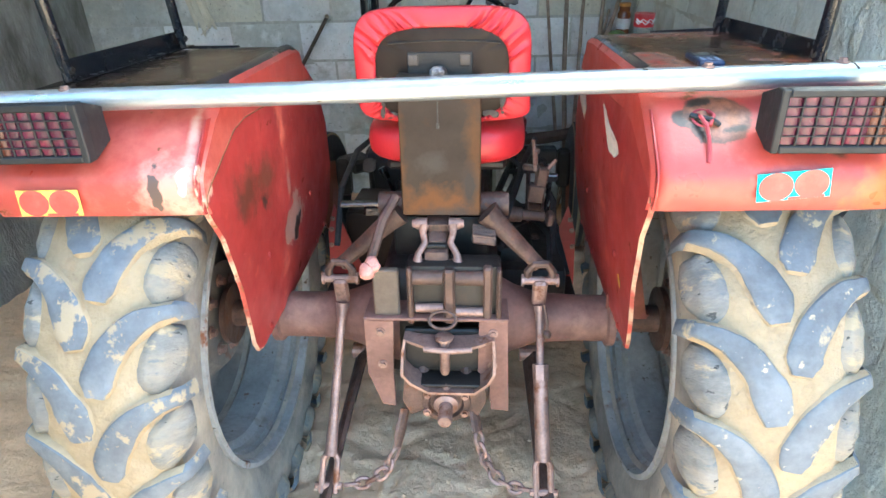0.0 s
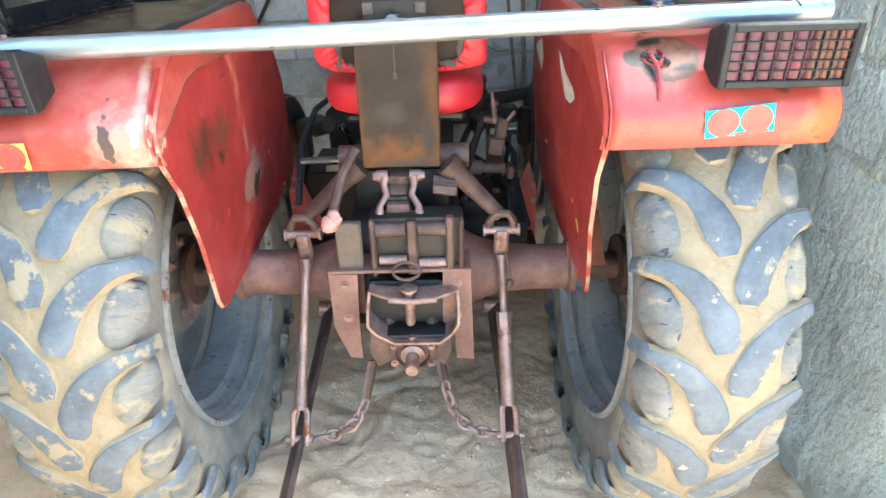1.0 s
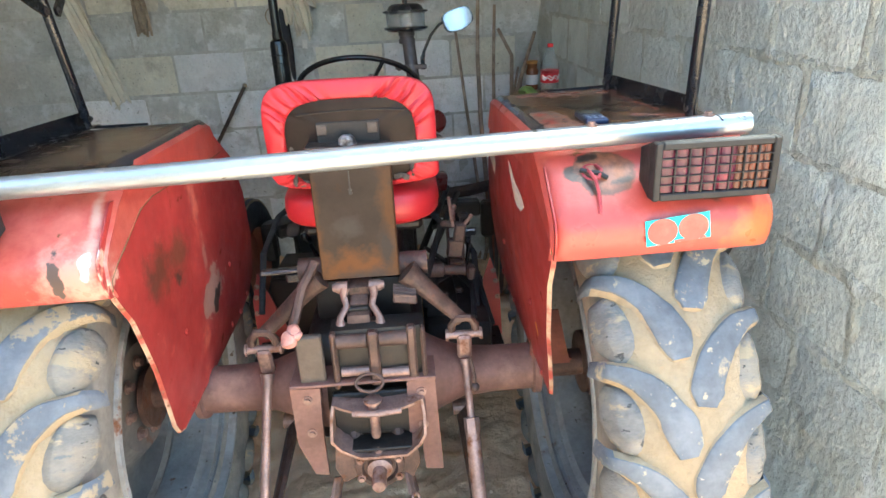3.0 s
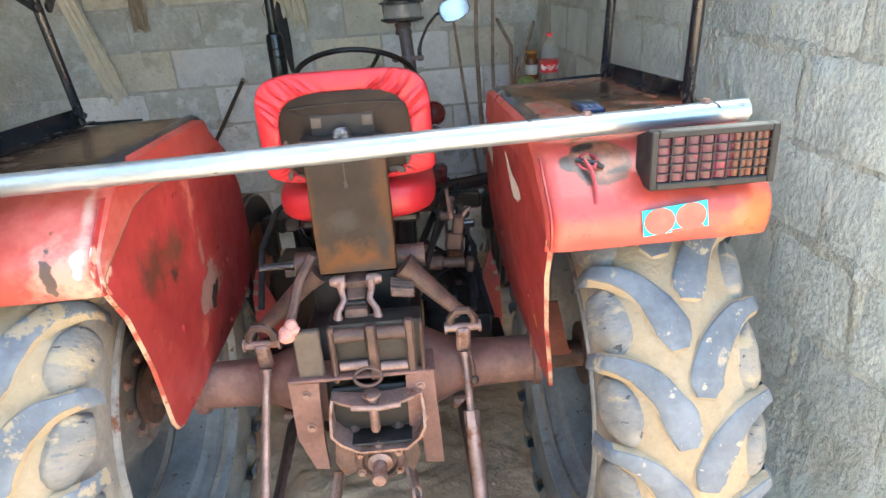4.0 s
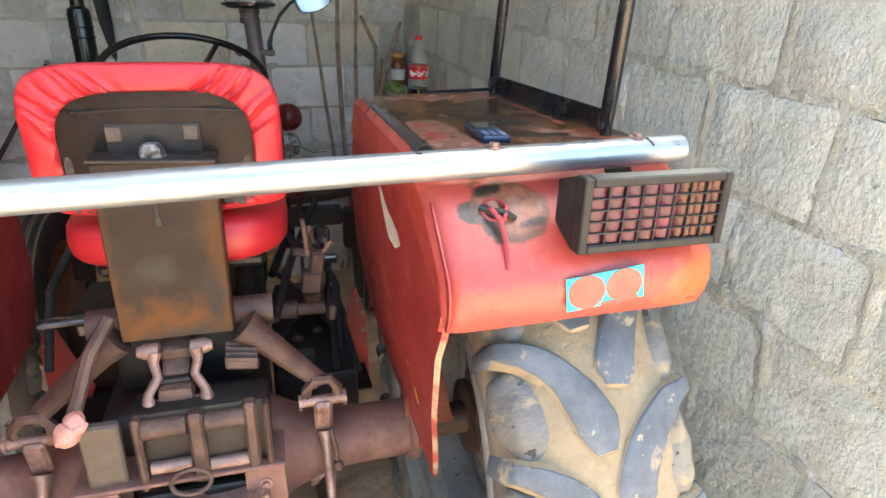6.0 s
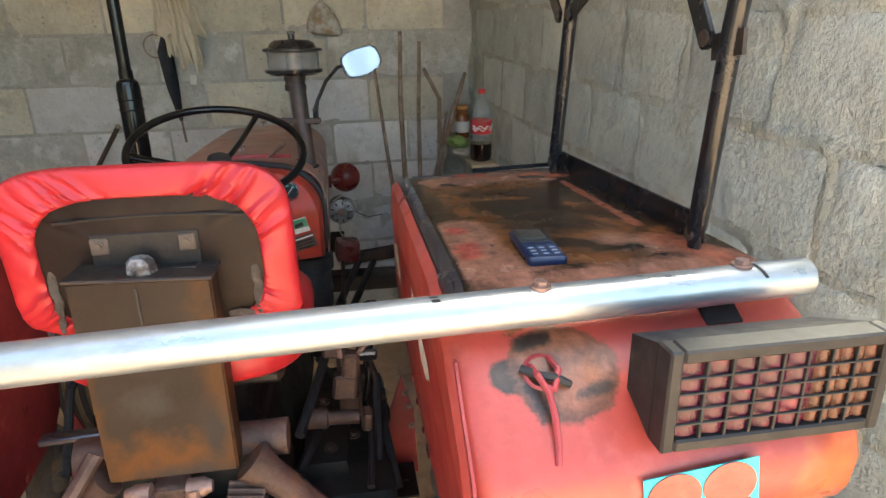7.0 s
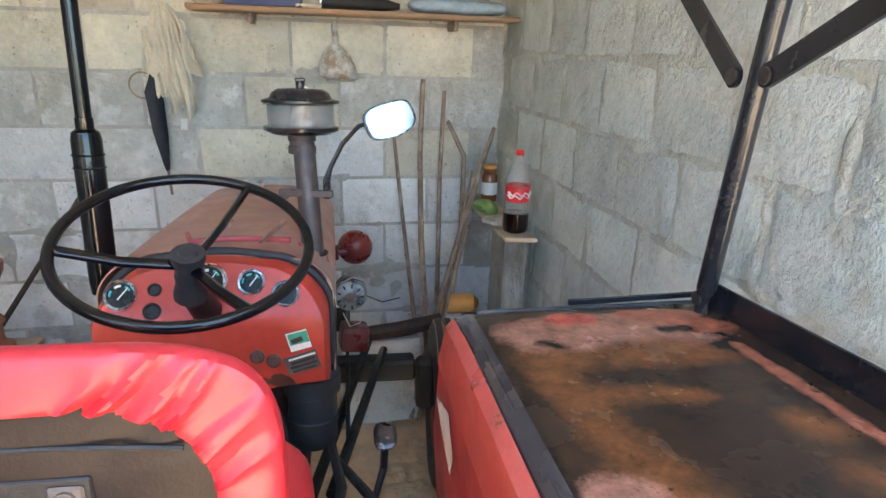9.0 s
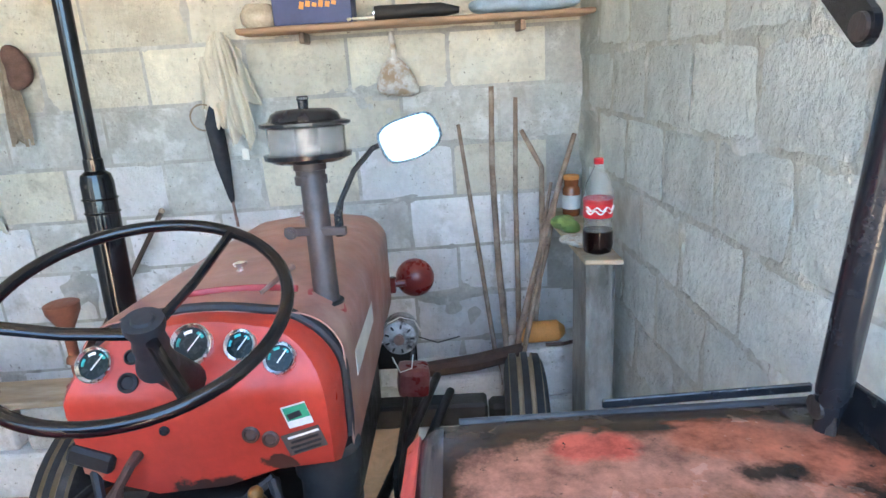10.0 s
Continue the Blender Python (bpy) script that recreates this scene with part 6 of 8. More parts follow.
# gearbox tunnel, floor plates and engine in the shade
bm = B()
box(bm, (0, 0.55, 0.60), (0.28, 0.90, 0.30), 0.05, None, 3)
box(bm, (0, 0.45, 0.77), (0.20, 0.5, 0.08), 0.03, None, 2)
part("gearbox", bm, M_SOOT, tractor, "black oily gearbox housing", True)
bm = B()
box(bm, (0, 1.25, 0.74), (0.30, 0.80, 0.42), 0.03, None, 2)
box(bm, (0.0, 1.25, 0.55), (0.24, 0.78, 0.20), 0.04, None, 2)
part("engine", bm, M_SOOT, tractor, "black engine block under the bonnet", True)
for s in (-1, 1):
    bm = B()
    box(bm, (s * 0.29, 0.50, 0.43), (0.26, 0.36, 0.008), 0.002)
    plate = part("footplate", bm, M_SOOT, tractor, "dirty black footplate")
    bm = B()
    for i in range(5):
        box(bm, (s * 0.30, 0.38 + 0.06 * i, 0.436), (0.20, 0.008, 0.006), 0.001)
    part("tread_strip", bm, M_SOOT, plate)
    for k in range(2):
        bm = B()
        sweep(bm, [(s * (0.165 + 0.045 * k), 0.80, 0.60), (s * (0.335 + 0.045 * k), 1.72 - 0.12 * k, 0.60)], 0.014, 10)
        part("drag_bar", bm, M_SOOT, tractor, "long black steering bar", True)
    bm = B()
    blob(bm, (0, 0, 0), (0.058, 0.074, 0.014), 3.0, 24, 8)
    bmesh.ops.transform(bm, matrix=pose(s * 0.341, 0.872, 0.702, 34, 0, 0), verts=bm.verts)
    pedal = part("pedal", bm, M_BEAD, tractor, "grey steel pedal", True)
    bm = B()
    sweep(bm, [(s * 0.341, 0.875, 0.695), (s * 0.34, 0.92, 0.58), (s * 0.30, 0.86, 0.48), (s * 0.14, 0.82, 0.47)], 0.010, 8)
    part("pedal_arm", bm, M_SOOT, pedal)
    # front wheel
    wx, wy, wz = (0.63, 1.66, 0.335) if s > 0 else (-0.71, 1.48, 0.335)
    steer = Matrix.Translation((wx, wy, wz)) @ Matrix.Rotation(radians(-4), 4, "Z") @ Matrix.Scale(0.9, 4)
    bm = B()
    prof = [(0.20, 0.05), (0.24, 0.072), (0.30, 0.078), (0.335, 0.070), (0.350, 0.060), (0.363, 0.056), (0.366, 0.030), (0.350, 0.026), (0.350, 0.016), (0.369, 0.012), (0.369, -0.012), (0.350, -0.016), (0.350, -0.026), (0.366, -0.030), (0.363, -0.056), (0.350, -0.060), (0.335, -0.070), (0.30, -0.078), (0.24, -0.072), (0.20, -0.05)]
    lathe(bm, prof, ALONG_X, 44)
    ft = part("front_tyre", bm, M_RUBBER, tractor, "ribbed black front tyre with mud in its grooves", True)
    ft.matrix_basis = steer
    ft.data.materials.append(M_MUD)
    for p in ft.data.polygons:
        if abs(math.hypot(p.center.y, p.center.z) - 0.351) < 0.011 and abs(p.center.x) < 0.062:
            p.material_index = 1
    bm = B()
    lathe(bm, [(0.205, 0.06), (0.195, 0.04), (0.18, 0.0), (0.10, 0.03 * s), (0.05, 0.05 * s), (0.0, 0.05 * s), (0.0, -0.02), (0.18, -0.02), (0.195, -0.04), (0.205, -0.06)], ALONG_X, 32)
    part("front_rim", bm, M_ORANGE, ft, "faded red front wheel", True)
bm = B()
box(bm, (0, 1.66, 0.50), (1.0, 0.09, 0.08), 0.01)
box(bm, (0.54, 1.66, 0.43), (0.07, 0.08, 0.2), 0.015)
box(bm, (-0.60, 1.52, 0.43), (0.07, 0.08, 0.2), 0.015)
box(bm, (-0.54, 1.59, 0.48), (0.14, 0.16, 0.07), 0.015, (0, 0, 40))
part("front_axle", bm, M_SOOT, tractor, "black front axle beam")
bm = B()
box(bm, (0.25, 1.45, 0.62), (0.012, 0.8, 0.09), 0.003)
box(bm, (-0.25, 1.45, 0.62), (0.012, 0.8, 0.09), 0.003)
box(bm, (0.0, 1.86, 0.62), (0.52, 0.012, 0.1), 0.003)
part("front_bolster", bm, M_SOOT, tractor, "black front side rails")
bm = B()
box(bm, (0.272, 1.50, 0.700), (0.095, 0.09, 0.09), 0.018, (0, 6, 8), 2)
part("side_weight", bm, M_BALL, tractor, "dull dark red side casting")

# boxes and hoses beside the gearbox; the black boxes are added to darken the voids
for s, c, size, nm, mt, lab in ((-1, (-0.27, 0.60, 0.545), (0.19, 0.24, 0.22), "battery_box", M_RUSTY, "brown steel battery box"), 
                                (-1, (-0.26, 1.10, 0.60), (0.20, 0.30, 0.26), "tool_box", M_SOOT, "black box added to darken the void beside the engine"), (1, (0.25, 0.55, 0.52), (0.16, 0.30, 0.17), "pump_body", M_SOOT, "oily black box added to darken the void beside the gearbox")):
    bm = B()
    box(bm, c, size, 0.015, (0, 0, 3 * s), 2)
    bxo = part(nm, bm, mt, tractor, lab, True)
    bm = B()
    box(bm, (c[0], c[1], c[2] + size[2] / 2 + 0.004), (size[0] * 0.9, size[1] * 0.9, 0.012), 0.004, (0, 0, 3 * s))
    part("box_lid", bm, mt, bxo)
for pts in ([(-0.36, 0.30, 0.62), (-0.34, 0.36, 0.80), (-0.32, 0.55, 0.86), (-0.30, 0.80, 0.84), (-0.22, 1.0, 0.80)], [(0.17, 0.10, 0.80), (0.22, 0.30, 0.86), (0.24, 0.55, 0.80), (0.20, 0.85, 0.76)], [(0.32, 0.20, 0.62), (0.33, 0.34, 0.76), (0.29, 0.52, 0.80), (0.22, 0.80, 0.70)]):
    bm = B()
    sweep(bm, pts, 0.010, 9)
    part("hose", bm, M_RUBBER, tractor, "", True)

# bonnet


def arch(half, z0, z1, r, n=8):
    pts = [(-half, z0)]
    for i in range(n + 1):
        t = radians(180 - 90 * i / n)
        pts.append((-half + r + r * math.cos(t), z1 - r + r * 0.9 * math.sin(t) + 0.1 * r * math.sin(t) ** 4))
    mid = [(-half + r + (2 * half - 2 * r) * i / 6, z1 + 0.010 * math.sin(math.pi * i / 6)) for i in range(1, 6)]
    return pts + mid + [(-x, z) for x, z in pts[::-1]]


bm = B()
rows = []
for y, half, z1 in ((0.735, 0.222, 1.196), (0.76, 0.222, 1.198), (1.0, 0.219, 1.200), (1.3, 0.214, 1.199), (1.58, 0.208, 1.196), (1.64, 0.202, 1.188), (1.672, 0.188, 1.168), (1.685, 0.165, 1.13)):
    rows.append([(x + 0.004, y, z) for x, z in arch(half, 0.93, z1, 0.075)])
sheet(bm, rows, 0.003)
bonnet = part("bonnet", bm, M_BONNET, tractor, "dusty faded red bonnet", True)
bm = B()
box(bm, (0.0, 1.68, 0.99), (0.36, 0.02, 0.34), 0.02, None, 2)
part("grille", bm, M_BONNET, bonnet)
for y in (0.974, 1.547):
    bm = B()
    lathe(bm, [(0.014, 0.0), (0.014, 0.003), (0.005, 0.004), (0.005, 0.010), (0.010, 0.012), (0.011, 0.02), (0, 0.024)], Matrix.Translation((-0.014, y, 1.2085)), 12)
    box(bm, (-0.014, y, 1.226), (0.03, 0.006, 0.008), 0.002, (0, 0, 40))
    part("bonnet_latch", bm, M_CHROME, bonnet, "small chrome bonnet latch", True)
for s in (-1, 1):
    bm = B()
    box(bm, (s * 0.2255, 1.0, 1.06), (0.002, 0.34, 0.05), 0.0005, (0, 0, s * 1.2))
    part("side_decal", bm, M_BEIGE, bonnet, "pale worn side decal")
bm = B()
sweep(bm, arc((0.05, 0.825, 1.211), 0.16, 150, 62, 14, "xy")[0:1] + [(0.05 - 0.11 + 0.20 * i / 12, 0.815 + 0.02 * math.sin(i / 12 * math.pi), 1.2155) for i in range(13)], 0.006, 8, flat=0.7)
part("filler_flap", bm, M_WIRE, bonnet, "raised red lip of the filler flap", True)
bm = B()
sweep(bm, [(0.08, 0.80, 1.215), (0.105, 0.835, 1.232), (0.125, 0.86, 1.246)], [0.004, 0.005, 0.007], 8)
part("throttle_lever", bm, M_STEEL, tractor, "", True)
bm = B()
lathe(bm, [(0.036, 0.0), (0.040, 0.004), (0.034, 0.008), (0.030, 0.004)], Matrix.Translation((0.183, 0.842, 1.178)) @ Matrix.Rotation(radians(34), 4, "Y"), 24, closed=True)
part("intake_collar", bm, M_WIRE, bonnet, "", True)
# Flat black disc stands in for the dark inside the collar.
bm = B()
disc(bm, (0.183, 0.842, 1.180), 0.033, 0.004, "z", 20)
ob = part("intake_hole", bm, M_INK, bonnet)

# dashboard
DX = 0.006


def dash_y(z):
    return 0.640 + max(0.0, z - 1.105) * 0.62 + max(0.0, 1.105 - z) * 0.12


bm = B()
ring = dense([(x + DX, z) for x, z in arch(0.213, 0.965, 1.198, 0.115, 10)] + [(0.12, 0.955), (0.03, 0.925), (-0.09, 0.915), (-0.16, 0.94)], 0.02)
inner = [[(DX + (x - DX) * k, 1.08 + (z - 1.08) * k) for x, z in ring] for k in (1.0, 0.96, 0.75, 0.5, 0.25)]
loops = [[bm.verts.new((x, 0.745, z)) for x, z in ring]]
for i, r in enumerate(inner):
    loops.append([bm.verts.new((x, dash_y(z) + (0.014 if i == 0 else 0), z)) for x, z in r])
n = len(ring)
for a, b in zip(loops, loops[1:]):
    for i in range(n):
        bm.faces.new((a[i], a[(i + 1) % n], b[(i + 1) % n], b[i]))
bm.faces.new(loops[-1])
bm.faces.new(loops[0][::-1])
dash = part("dashboard", bm, M_DASH, tractor, "orange-red dashboard with round gauges", True)
bm = B()
sweep(bm, [(x * 1.02 + DX * 0.0, 0.742, z + 0.006) for x, z in ring if z > 0.96], 0.009, 8)
part("dash_hose", bm, M_RUBBER, tractor, "black rubber edging behind the dashboard", True)
PANEL = math.degrees(math.atan(1 / 0.62))


def gauge(x, z, r, teal):
    """A round gauge lying in the dashboard's face."""
    y = dash_y(z)
    turn = Matrix.Translation((x, y, z)) @ Matrix.Rotation(radians(90 - (90 - PANEL) if z > 1.105 else 83), 4, "X")
    bm = B()
    lathe(bm, [(r, -0.004), (r, 0.008), (r * 0.94, 0.010), (r * 0.80, 0.006), (r * 0.80, -0.004)], turn, 28, closed=True)
    g = part("gauge", bm, M_CHROME, dash, "round gauge with a chrome bezel", True)
    bm = B()
    lathe(bm, [(0, 0.0035), (r * 0.86, 0.0035), (r * 0.86, 0.0), (0, 0.0)], turn, 24)
    part("gauge_face", bm, M_FACE, g)
    for k in range(3):
        bm = B()
        a0 = 30 + 60 * k
        pts = [turn @ Vector((r * 0.62 * math.cos(radians(a0 + 12 * i)), r * 0.62 * math.sin(radians(a0 + 12 * i)), 0.0042)) for i in range(4)]
        sweep(bm, pts, r * 0.09, 6, flat=0.3)
        part("scale_mark", bm, M_TEAL if (k != 1 or teal) else M_WHITE, g)
    bm = B()
    box(bm, (0, 0, 0), (0.0018, r * 0.95, 0.001), 0)
    nd = part("needle", bm, M_WHITE, g)
    nd.matrix_basis = turn @ Matrix.Translation((0.15 * r, 0.1 * r, 0.0052)) @ Matrix.Rotation(radians(-35), 4, "Z")
    return g


gauge(-0.152, 1.152, 0.029, False)
gauge(0.000, 1.172, 0.034, False)
gauge(0.078, 1.168, 0.026, True)
gauge(0.141, 1.148, 0.026, True)
for x, z, r in ((-0.094, 1.160, 0.0125), (-0.096, 1.126, 0.016), (0.085, 1.030, 0.014), (0.115, 1.020, 0.014), (-0.05, 1.045, 0.008)):
    bm = B()
    lathe(bm, [(0, -0.003), (r, -0.003), (r, 0.004), (r * 0.7, 0.006), (r * 0.6, 0.003), (0, 0.003)], Matrix.Translation((x, dash_y(z), z)) @ Matrix.Rotation(radians(60 if z > 1.105 else 83), 4, "X"), 18)
    part("switch", bm, M_CAST if z < 1.04 else M_PLASTIC, dash, "", True)
for nm, c, s, mt, rz in (("maker_label", (0.163, 1.062), (0.040, 0.040), M_BEIGE, -14), ("label_print", (0.163, 1.068), (0.037, 0.024), M_GREEN, -14), ("label_print", (0.160, 1.064), (0.022, 0.010), M_INK, -20), ("warning_plate", (0.168, 1.014), (0.064, 0.040), M_TANPLATE, -16)):
    bm = B()
    box(bm, (0, 0, 0), (s[0], 0.0014, s[1]), 0)
    ob = part(nm, bm, mt, dash, "small printed plate" if nm == "warning_plate" else "")
    ob.matrix_basis = Matrix.Translation((c[0], dash_y(c[1]) - (0.0018 if nm in ("maker_label", "warning_plate") else 0.0032 if mt is M_GREEN else 0.0046), c[1])) @ Matrix.Rotation(radians(rz), 4, "Y") @ Matrix.Rotation(radians(7), 4, "X")
for i in range(4):
    bm = B()
    box(bm, (0, 0, 0), (0.052 - 0.006 * (i % 2), 0.0012, 0.0038), 0)
    ob = part("print_bar", bm, M_INK if i else M_BEIGE, dash)
    ob.matrix_basis = Matrix.Translation((0.168 + 0.0015 * i, dash_y(1.014) - 0.0042, 1.027 - 0.0085 * i)) @ Matrix.Rotation(radians(-16), 4, "Y") @ Matrix.Rotation(radians(7), 4, "X")
# steering column and wheel
WC, WR = Vector((0.003, 0.543, 1.283)), 0.192
wheel_m = Matrix.Translation(WC) @ Matrix.Rotation(radians(6.0), 4, "Y") @ Matrix.Rotation(radians(22.7), 4, "X")
bm = B()
sweep(bm, [wheel_m @ Vector((WR * math.cos(a), WR * math.sin(a), 0.0)) for a in [k * math.tau / 56 for k in range(56)]], 0.0092, 10, closed=True)
wheel = part("steering_wheel", bm, M_GLOSS, tractor, "thin black steering wheel with three spokes", True)
for a in (69, 194, 309):
    e = Vector((math.cos(radians(a)), math.sin(radians(a)), 0))
    bm = B()
    sweep(bm, [wheel_m @ (e * 0.02 + Vector((0, 0, -0.045))), wheel_m @ (e * 0.10 + Vector((0, 0, -0.03))), wheel_m @ (e * (WR - 0.004))], 0.0095, 8, flat=0.75)
    part("spoke", bm, M_GLOSS, wheel, "", True)
bm = B()
lathe(bm, [(0, -0.018), (0.014, -0.018), (0.016, -0.022), (0.027, -0.022), (0.028, -0.032), (0.022, -0.050), (0.025, -0.068), (0.023, -0.080), (0.026, -0.094), (0.029, -0.105), (0.029, -0.115), (0.0, -0.115)], wheel_m, 20)
part("hub", bm, M_RUBBER, wheel, "black rubber hub", True)
bm = B()
sweep(bm, [wheel_m @ Vector((0, 0, -0.10)), Vector((0.0, 0.66, 1.12)), Vector((0.0, 0.72, 1.07))], [0.024, 0.028, 0.034], 14)
part("steering_column", bm, M_SOOT, tractor, "", True)
# pipes and canister below the dashboard
bm = B()
lathe(bm, [(0, 0.78), (0.045, 0.78), (0.052, 0.79), (0.052, 0.83), (0.055, 0.832), (0.055, 0.845), (0.052, 0.848), (0.052, 0.90), (0.060, 0.905), (0.060, 0.945), (0.05, 0.955), (0, 0.96)], Matrix.Translation((0.178, 0.75, 0)), 26)
part("air_canister", bm, M_RUBBER, tractor, "black oil-bath canister under the dashboard", True)
bm = B()
ball(bm, (0.085, 0.63, 0.935), 0.013, 12, 8)
sweep(bm, [(0.085, 0.63, 0.935), (0.10, 0.64, 0.90)], 0.009, 8)
part("brass_cock", bm, M_BRASS, tractor, "brass fuel cock", True)
for pts in ([(-0.19, 0.67, 0.98), (-0.17, 0.64, 0.93), (-0.12, 0.64, 0.90), (-0.04, 0.65, 0.895), (0.05, 0.66, 0.90), (0.10, 0.68, 0.93)], [(-0.13, 0.66, 0.90), (-0.10, 0.63, 0.87), (-0.02, 0.63, 0.86), (0.06, 0.65, 0.87), (0.09, 0.68, 0.90)], [(0.10, 0.67, 0.93), (0.12, 0.64, 0.90), (0.13, 0.65, 0.84), (0.12, 0.68, 0.78)]):
    bm = B()
    sweep(bm, pts, 0.009, 8)
    part("hose", bm, M_RUBBER, tractor, "", True)
bm = B()
box(bm, (-0.178, 0.655, 1.0), (0.075, 0.03, 0.034), 0.006, (0, 22, 0))
part("fuse_box", bm, M_PLASTIC, tractor, "black plastic fuse box under the dashboard")
bm = B()
sweep(bm, [(-0.102, 0.66, 1.003), (-0.106, 0.63, 0.995), (-0.125, 0.62, 0.965), (-0.135, 0.62, 0.945)], [0.010, 0.008, 0.008, 0.014], 8)
part("throttle_knob", bm, M_CAST, tractor, "", True)
bm = B()
lathe(bm, [(0, 0.0), (0.020, 0.0), (0.022, 0.01), (0.022, 0.06), (0.012, 0.065), (0, 0.066)], Matrix.Translation((-0.125, 0.63, 0.855)), 16)
part("fluid_cup", bm, M_BLUEPAPER, tractor, "pale blue-grey fluid cup", True)
bm = B()
box(bm, (-0.01, 0.69, 0.86), (0.22, 0.06, 0.10), 0.012, None, 2)
part("clutch_cover", bm, M_SOOT, tractor, "dark cover below the dashboard", True)

# air intake with a clear pre-cleaner bowl
PX, PY = 0.164, 0.912
bm = B()
sweep(bm, [(0.186, 0.842, 1.15), (0.183, 0.85, 1.19), (PX + 0.004, PY - 0.006, 1.40)], 0.0235, 18)
stack = part("intake_pipe", bm, M_INTAKE, tractor, "dark brown air intake pipe", True)
bm = B()
lathe(bm, [(0.024, 1.385), (0.030, 1.387), (0.030, 1.402), (0.027, 1.404), (0.027, 1.412), (0.030, 1.414), (0.030, 1.428), (0.024, 1.43)], Matrix.Translation((PX, PY, 0)), 20, closed=True)
part("pipe_collar", bm, M_INTAKE, stack, "", True)
bm = B()
lathe(bm, [(0.0, 1.428), (0.060, 1.428), (0.079, 1.436), (0.080, 1.444), (0.070, 1.446), (0.0, 1.446)], Matrix.Translation((PX, PY, 0)), 32)
part("bowl_base", bm, M_BLACK, stack, "", True)
bm = B()
lathe(bm, [(0.070, 1.446), (0.071, 1.49), (0.067, 1.49), (0.066, 1.446)], Matrix.Translation((PX, PY, 0)), 32, closed=True)
bowl = part("clear_bowl", bm, M_BOWL, stack, "dusty clear pre-cleaner bowl", True)
bowl.visible_shadow = False
bm = B()
lathe(bm, [(0.0, 1.446), (0.022, 1.446), (0.022, 1.49), (0.0, 1.49)], Matrix.Translation((PX, PY, 0)), 16)
part("bowl_stem", bm, M_ALU, stack, "", True)
bm = B()
lathe(bm, [(0.0, 1.49), (0.074, 1.49), (0.082, 1.494), (0.082, 1.499), (0.066, 1.503), (0.060, 1.515), (0.048, 1.522), (0.014, 1.524), (0.0, 1.524)], Matrix.Translation((PX, PY, 0)), 32)
part("bowl_cap", bm, M_BLACK, stack, "black pressed cap", True)
bm = B()
lathe(bm, [(0.009, 1.523), (0.010, 1.536), (0.006, 1.538), (0.0, 1.538)], Matrix.Translation((PX, PY, 0)), 10)
box(bm, (PX, PY, 1.541), (0.022, 0.006, 0.008), 0.002)
part("wing_nut", bm, M_BLACK, stack)
# mirror on a bent arm
bm = B()
box(bm, (0.172, 0.866, 1.306), (0.115, 0.012, 0.016), 0.002, (0, 1, -4))
clamp = part("mirror_clamp", bm, M_INTAKE, tractor, "steel clamp bar")
bm = B()
bolt(bm, (0.128, 0.86, 1.306), 0.008, 0.008)
part("clamp_bolt", bm, M_INTAKE, clamp)
bm = B()
sweep(bm, [(0.216, 0.866, 1.295), (0.216, 0.866, 1.335), (0.224, 0.868, 1.36), (0.25, 0.876, 1.41), (0.285, 0.892, 1.447), (0.33, 0.905, 1.462)], [0.008, 0.008, 0.005, 0.005, 0.005, 0.005], 8)
part("mirror_arm", bm, M_BLACK, clamp, "", True)


def mirror_outline(grow):
    pts = [(-0.062, 0.006), (-0.045, -0.036), (-0.030, -0.046), (0.022, -0.036), (0.055, -0.014), (0.062, 0.006), (0.047, 0.040), (0.030, 0.048), (-0.044, 0.028)]
    out = []
    n = len(pts)
    for i in range(n):
        p, q, r = Vector(pts[i - 1]), Vector(pts[i]), Vector(pts[(i + 1) % n])
        for t in (0.25, 0.5, 0.75):
            v = (1 - t) ** 2 * (p + q) / 2 + 2 * t * (1 - t) * q + t * t * (q + r) / 2
            out.append((v.x * grow, v.y * grow))
    return out


mirror_m = Matrix.Translation((0.352, 0.893, 1.461)) @ Matrix.Rotation(radians(8), 4, "Z") @ Matrix.Rotation(radians(-7), 4, "X")
bm = B()
prism(bm, mirror_outline(1.0), 0.0, 0.016, "y")
bmesh.ops.bevel(bm, geom=[e for e in bm.edges if all(v.co.y > 0.01 for v in e.verts)], offset=0.006, segments=2, affect="EDGES")
mirror = part("mirror", bm, M_BLACK, tractor, "rounded rear-view mirror on a bent arm", True)
mirror.matrix_basis = mirror_m
bm = B()
prism(bm, mirror_outline(0.91), -0.0025, -0.001, "y")
part("mirror_glass", bm, M_MIRROR, mirror)
# exhaust
bm = B()
lathe(bm, [(0.0, 1.02), (0.030, 1.02), (0.0335, 1.05), (0.0335, 1.395), (0.030, 1.412), (0.020, 1.420), (0.020, 1.445), (0.0175, 1.447), (0.0175, 2.05), (0.014, 2.05), (0.014, 1.5), (0.0, 1.5)], Matrix.Translation((-0.340, 1.09, 0)), 26)
exhaust = part("exhaust", bm, M_GLOSS, tractor, "glossy black upright exhaust with a thick muffler", True)
bm = B()
sweep(bm, [(-0.340, 1.09, 1.04), (-0.335, 1.09, 0.94), (-0.29, 1.09, 0.88), (-0.14, 1.09, 0.86)], 0.022, 12)
part("exhaust_elbow", bm, M_SOOT, exhaust, "", True)
for z in (1.36, 1.33):
    bm = B()
    sweep(bm, [(-0.340 + 0.0345 * math.cos(a), 1.09 + 0.0345 * math.sin(a), z) for a in [k * math.tau / 24 for k in range(24)]], 0.0025, 6, closed=True)
    part("muffler_seam", bm, M_GLOSS, exhaust, "", True)
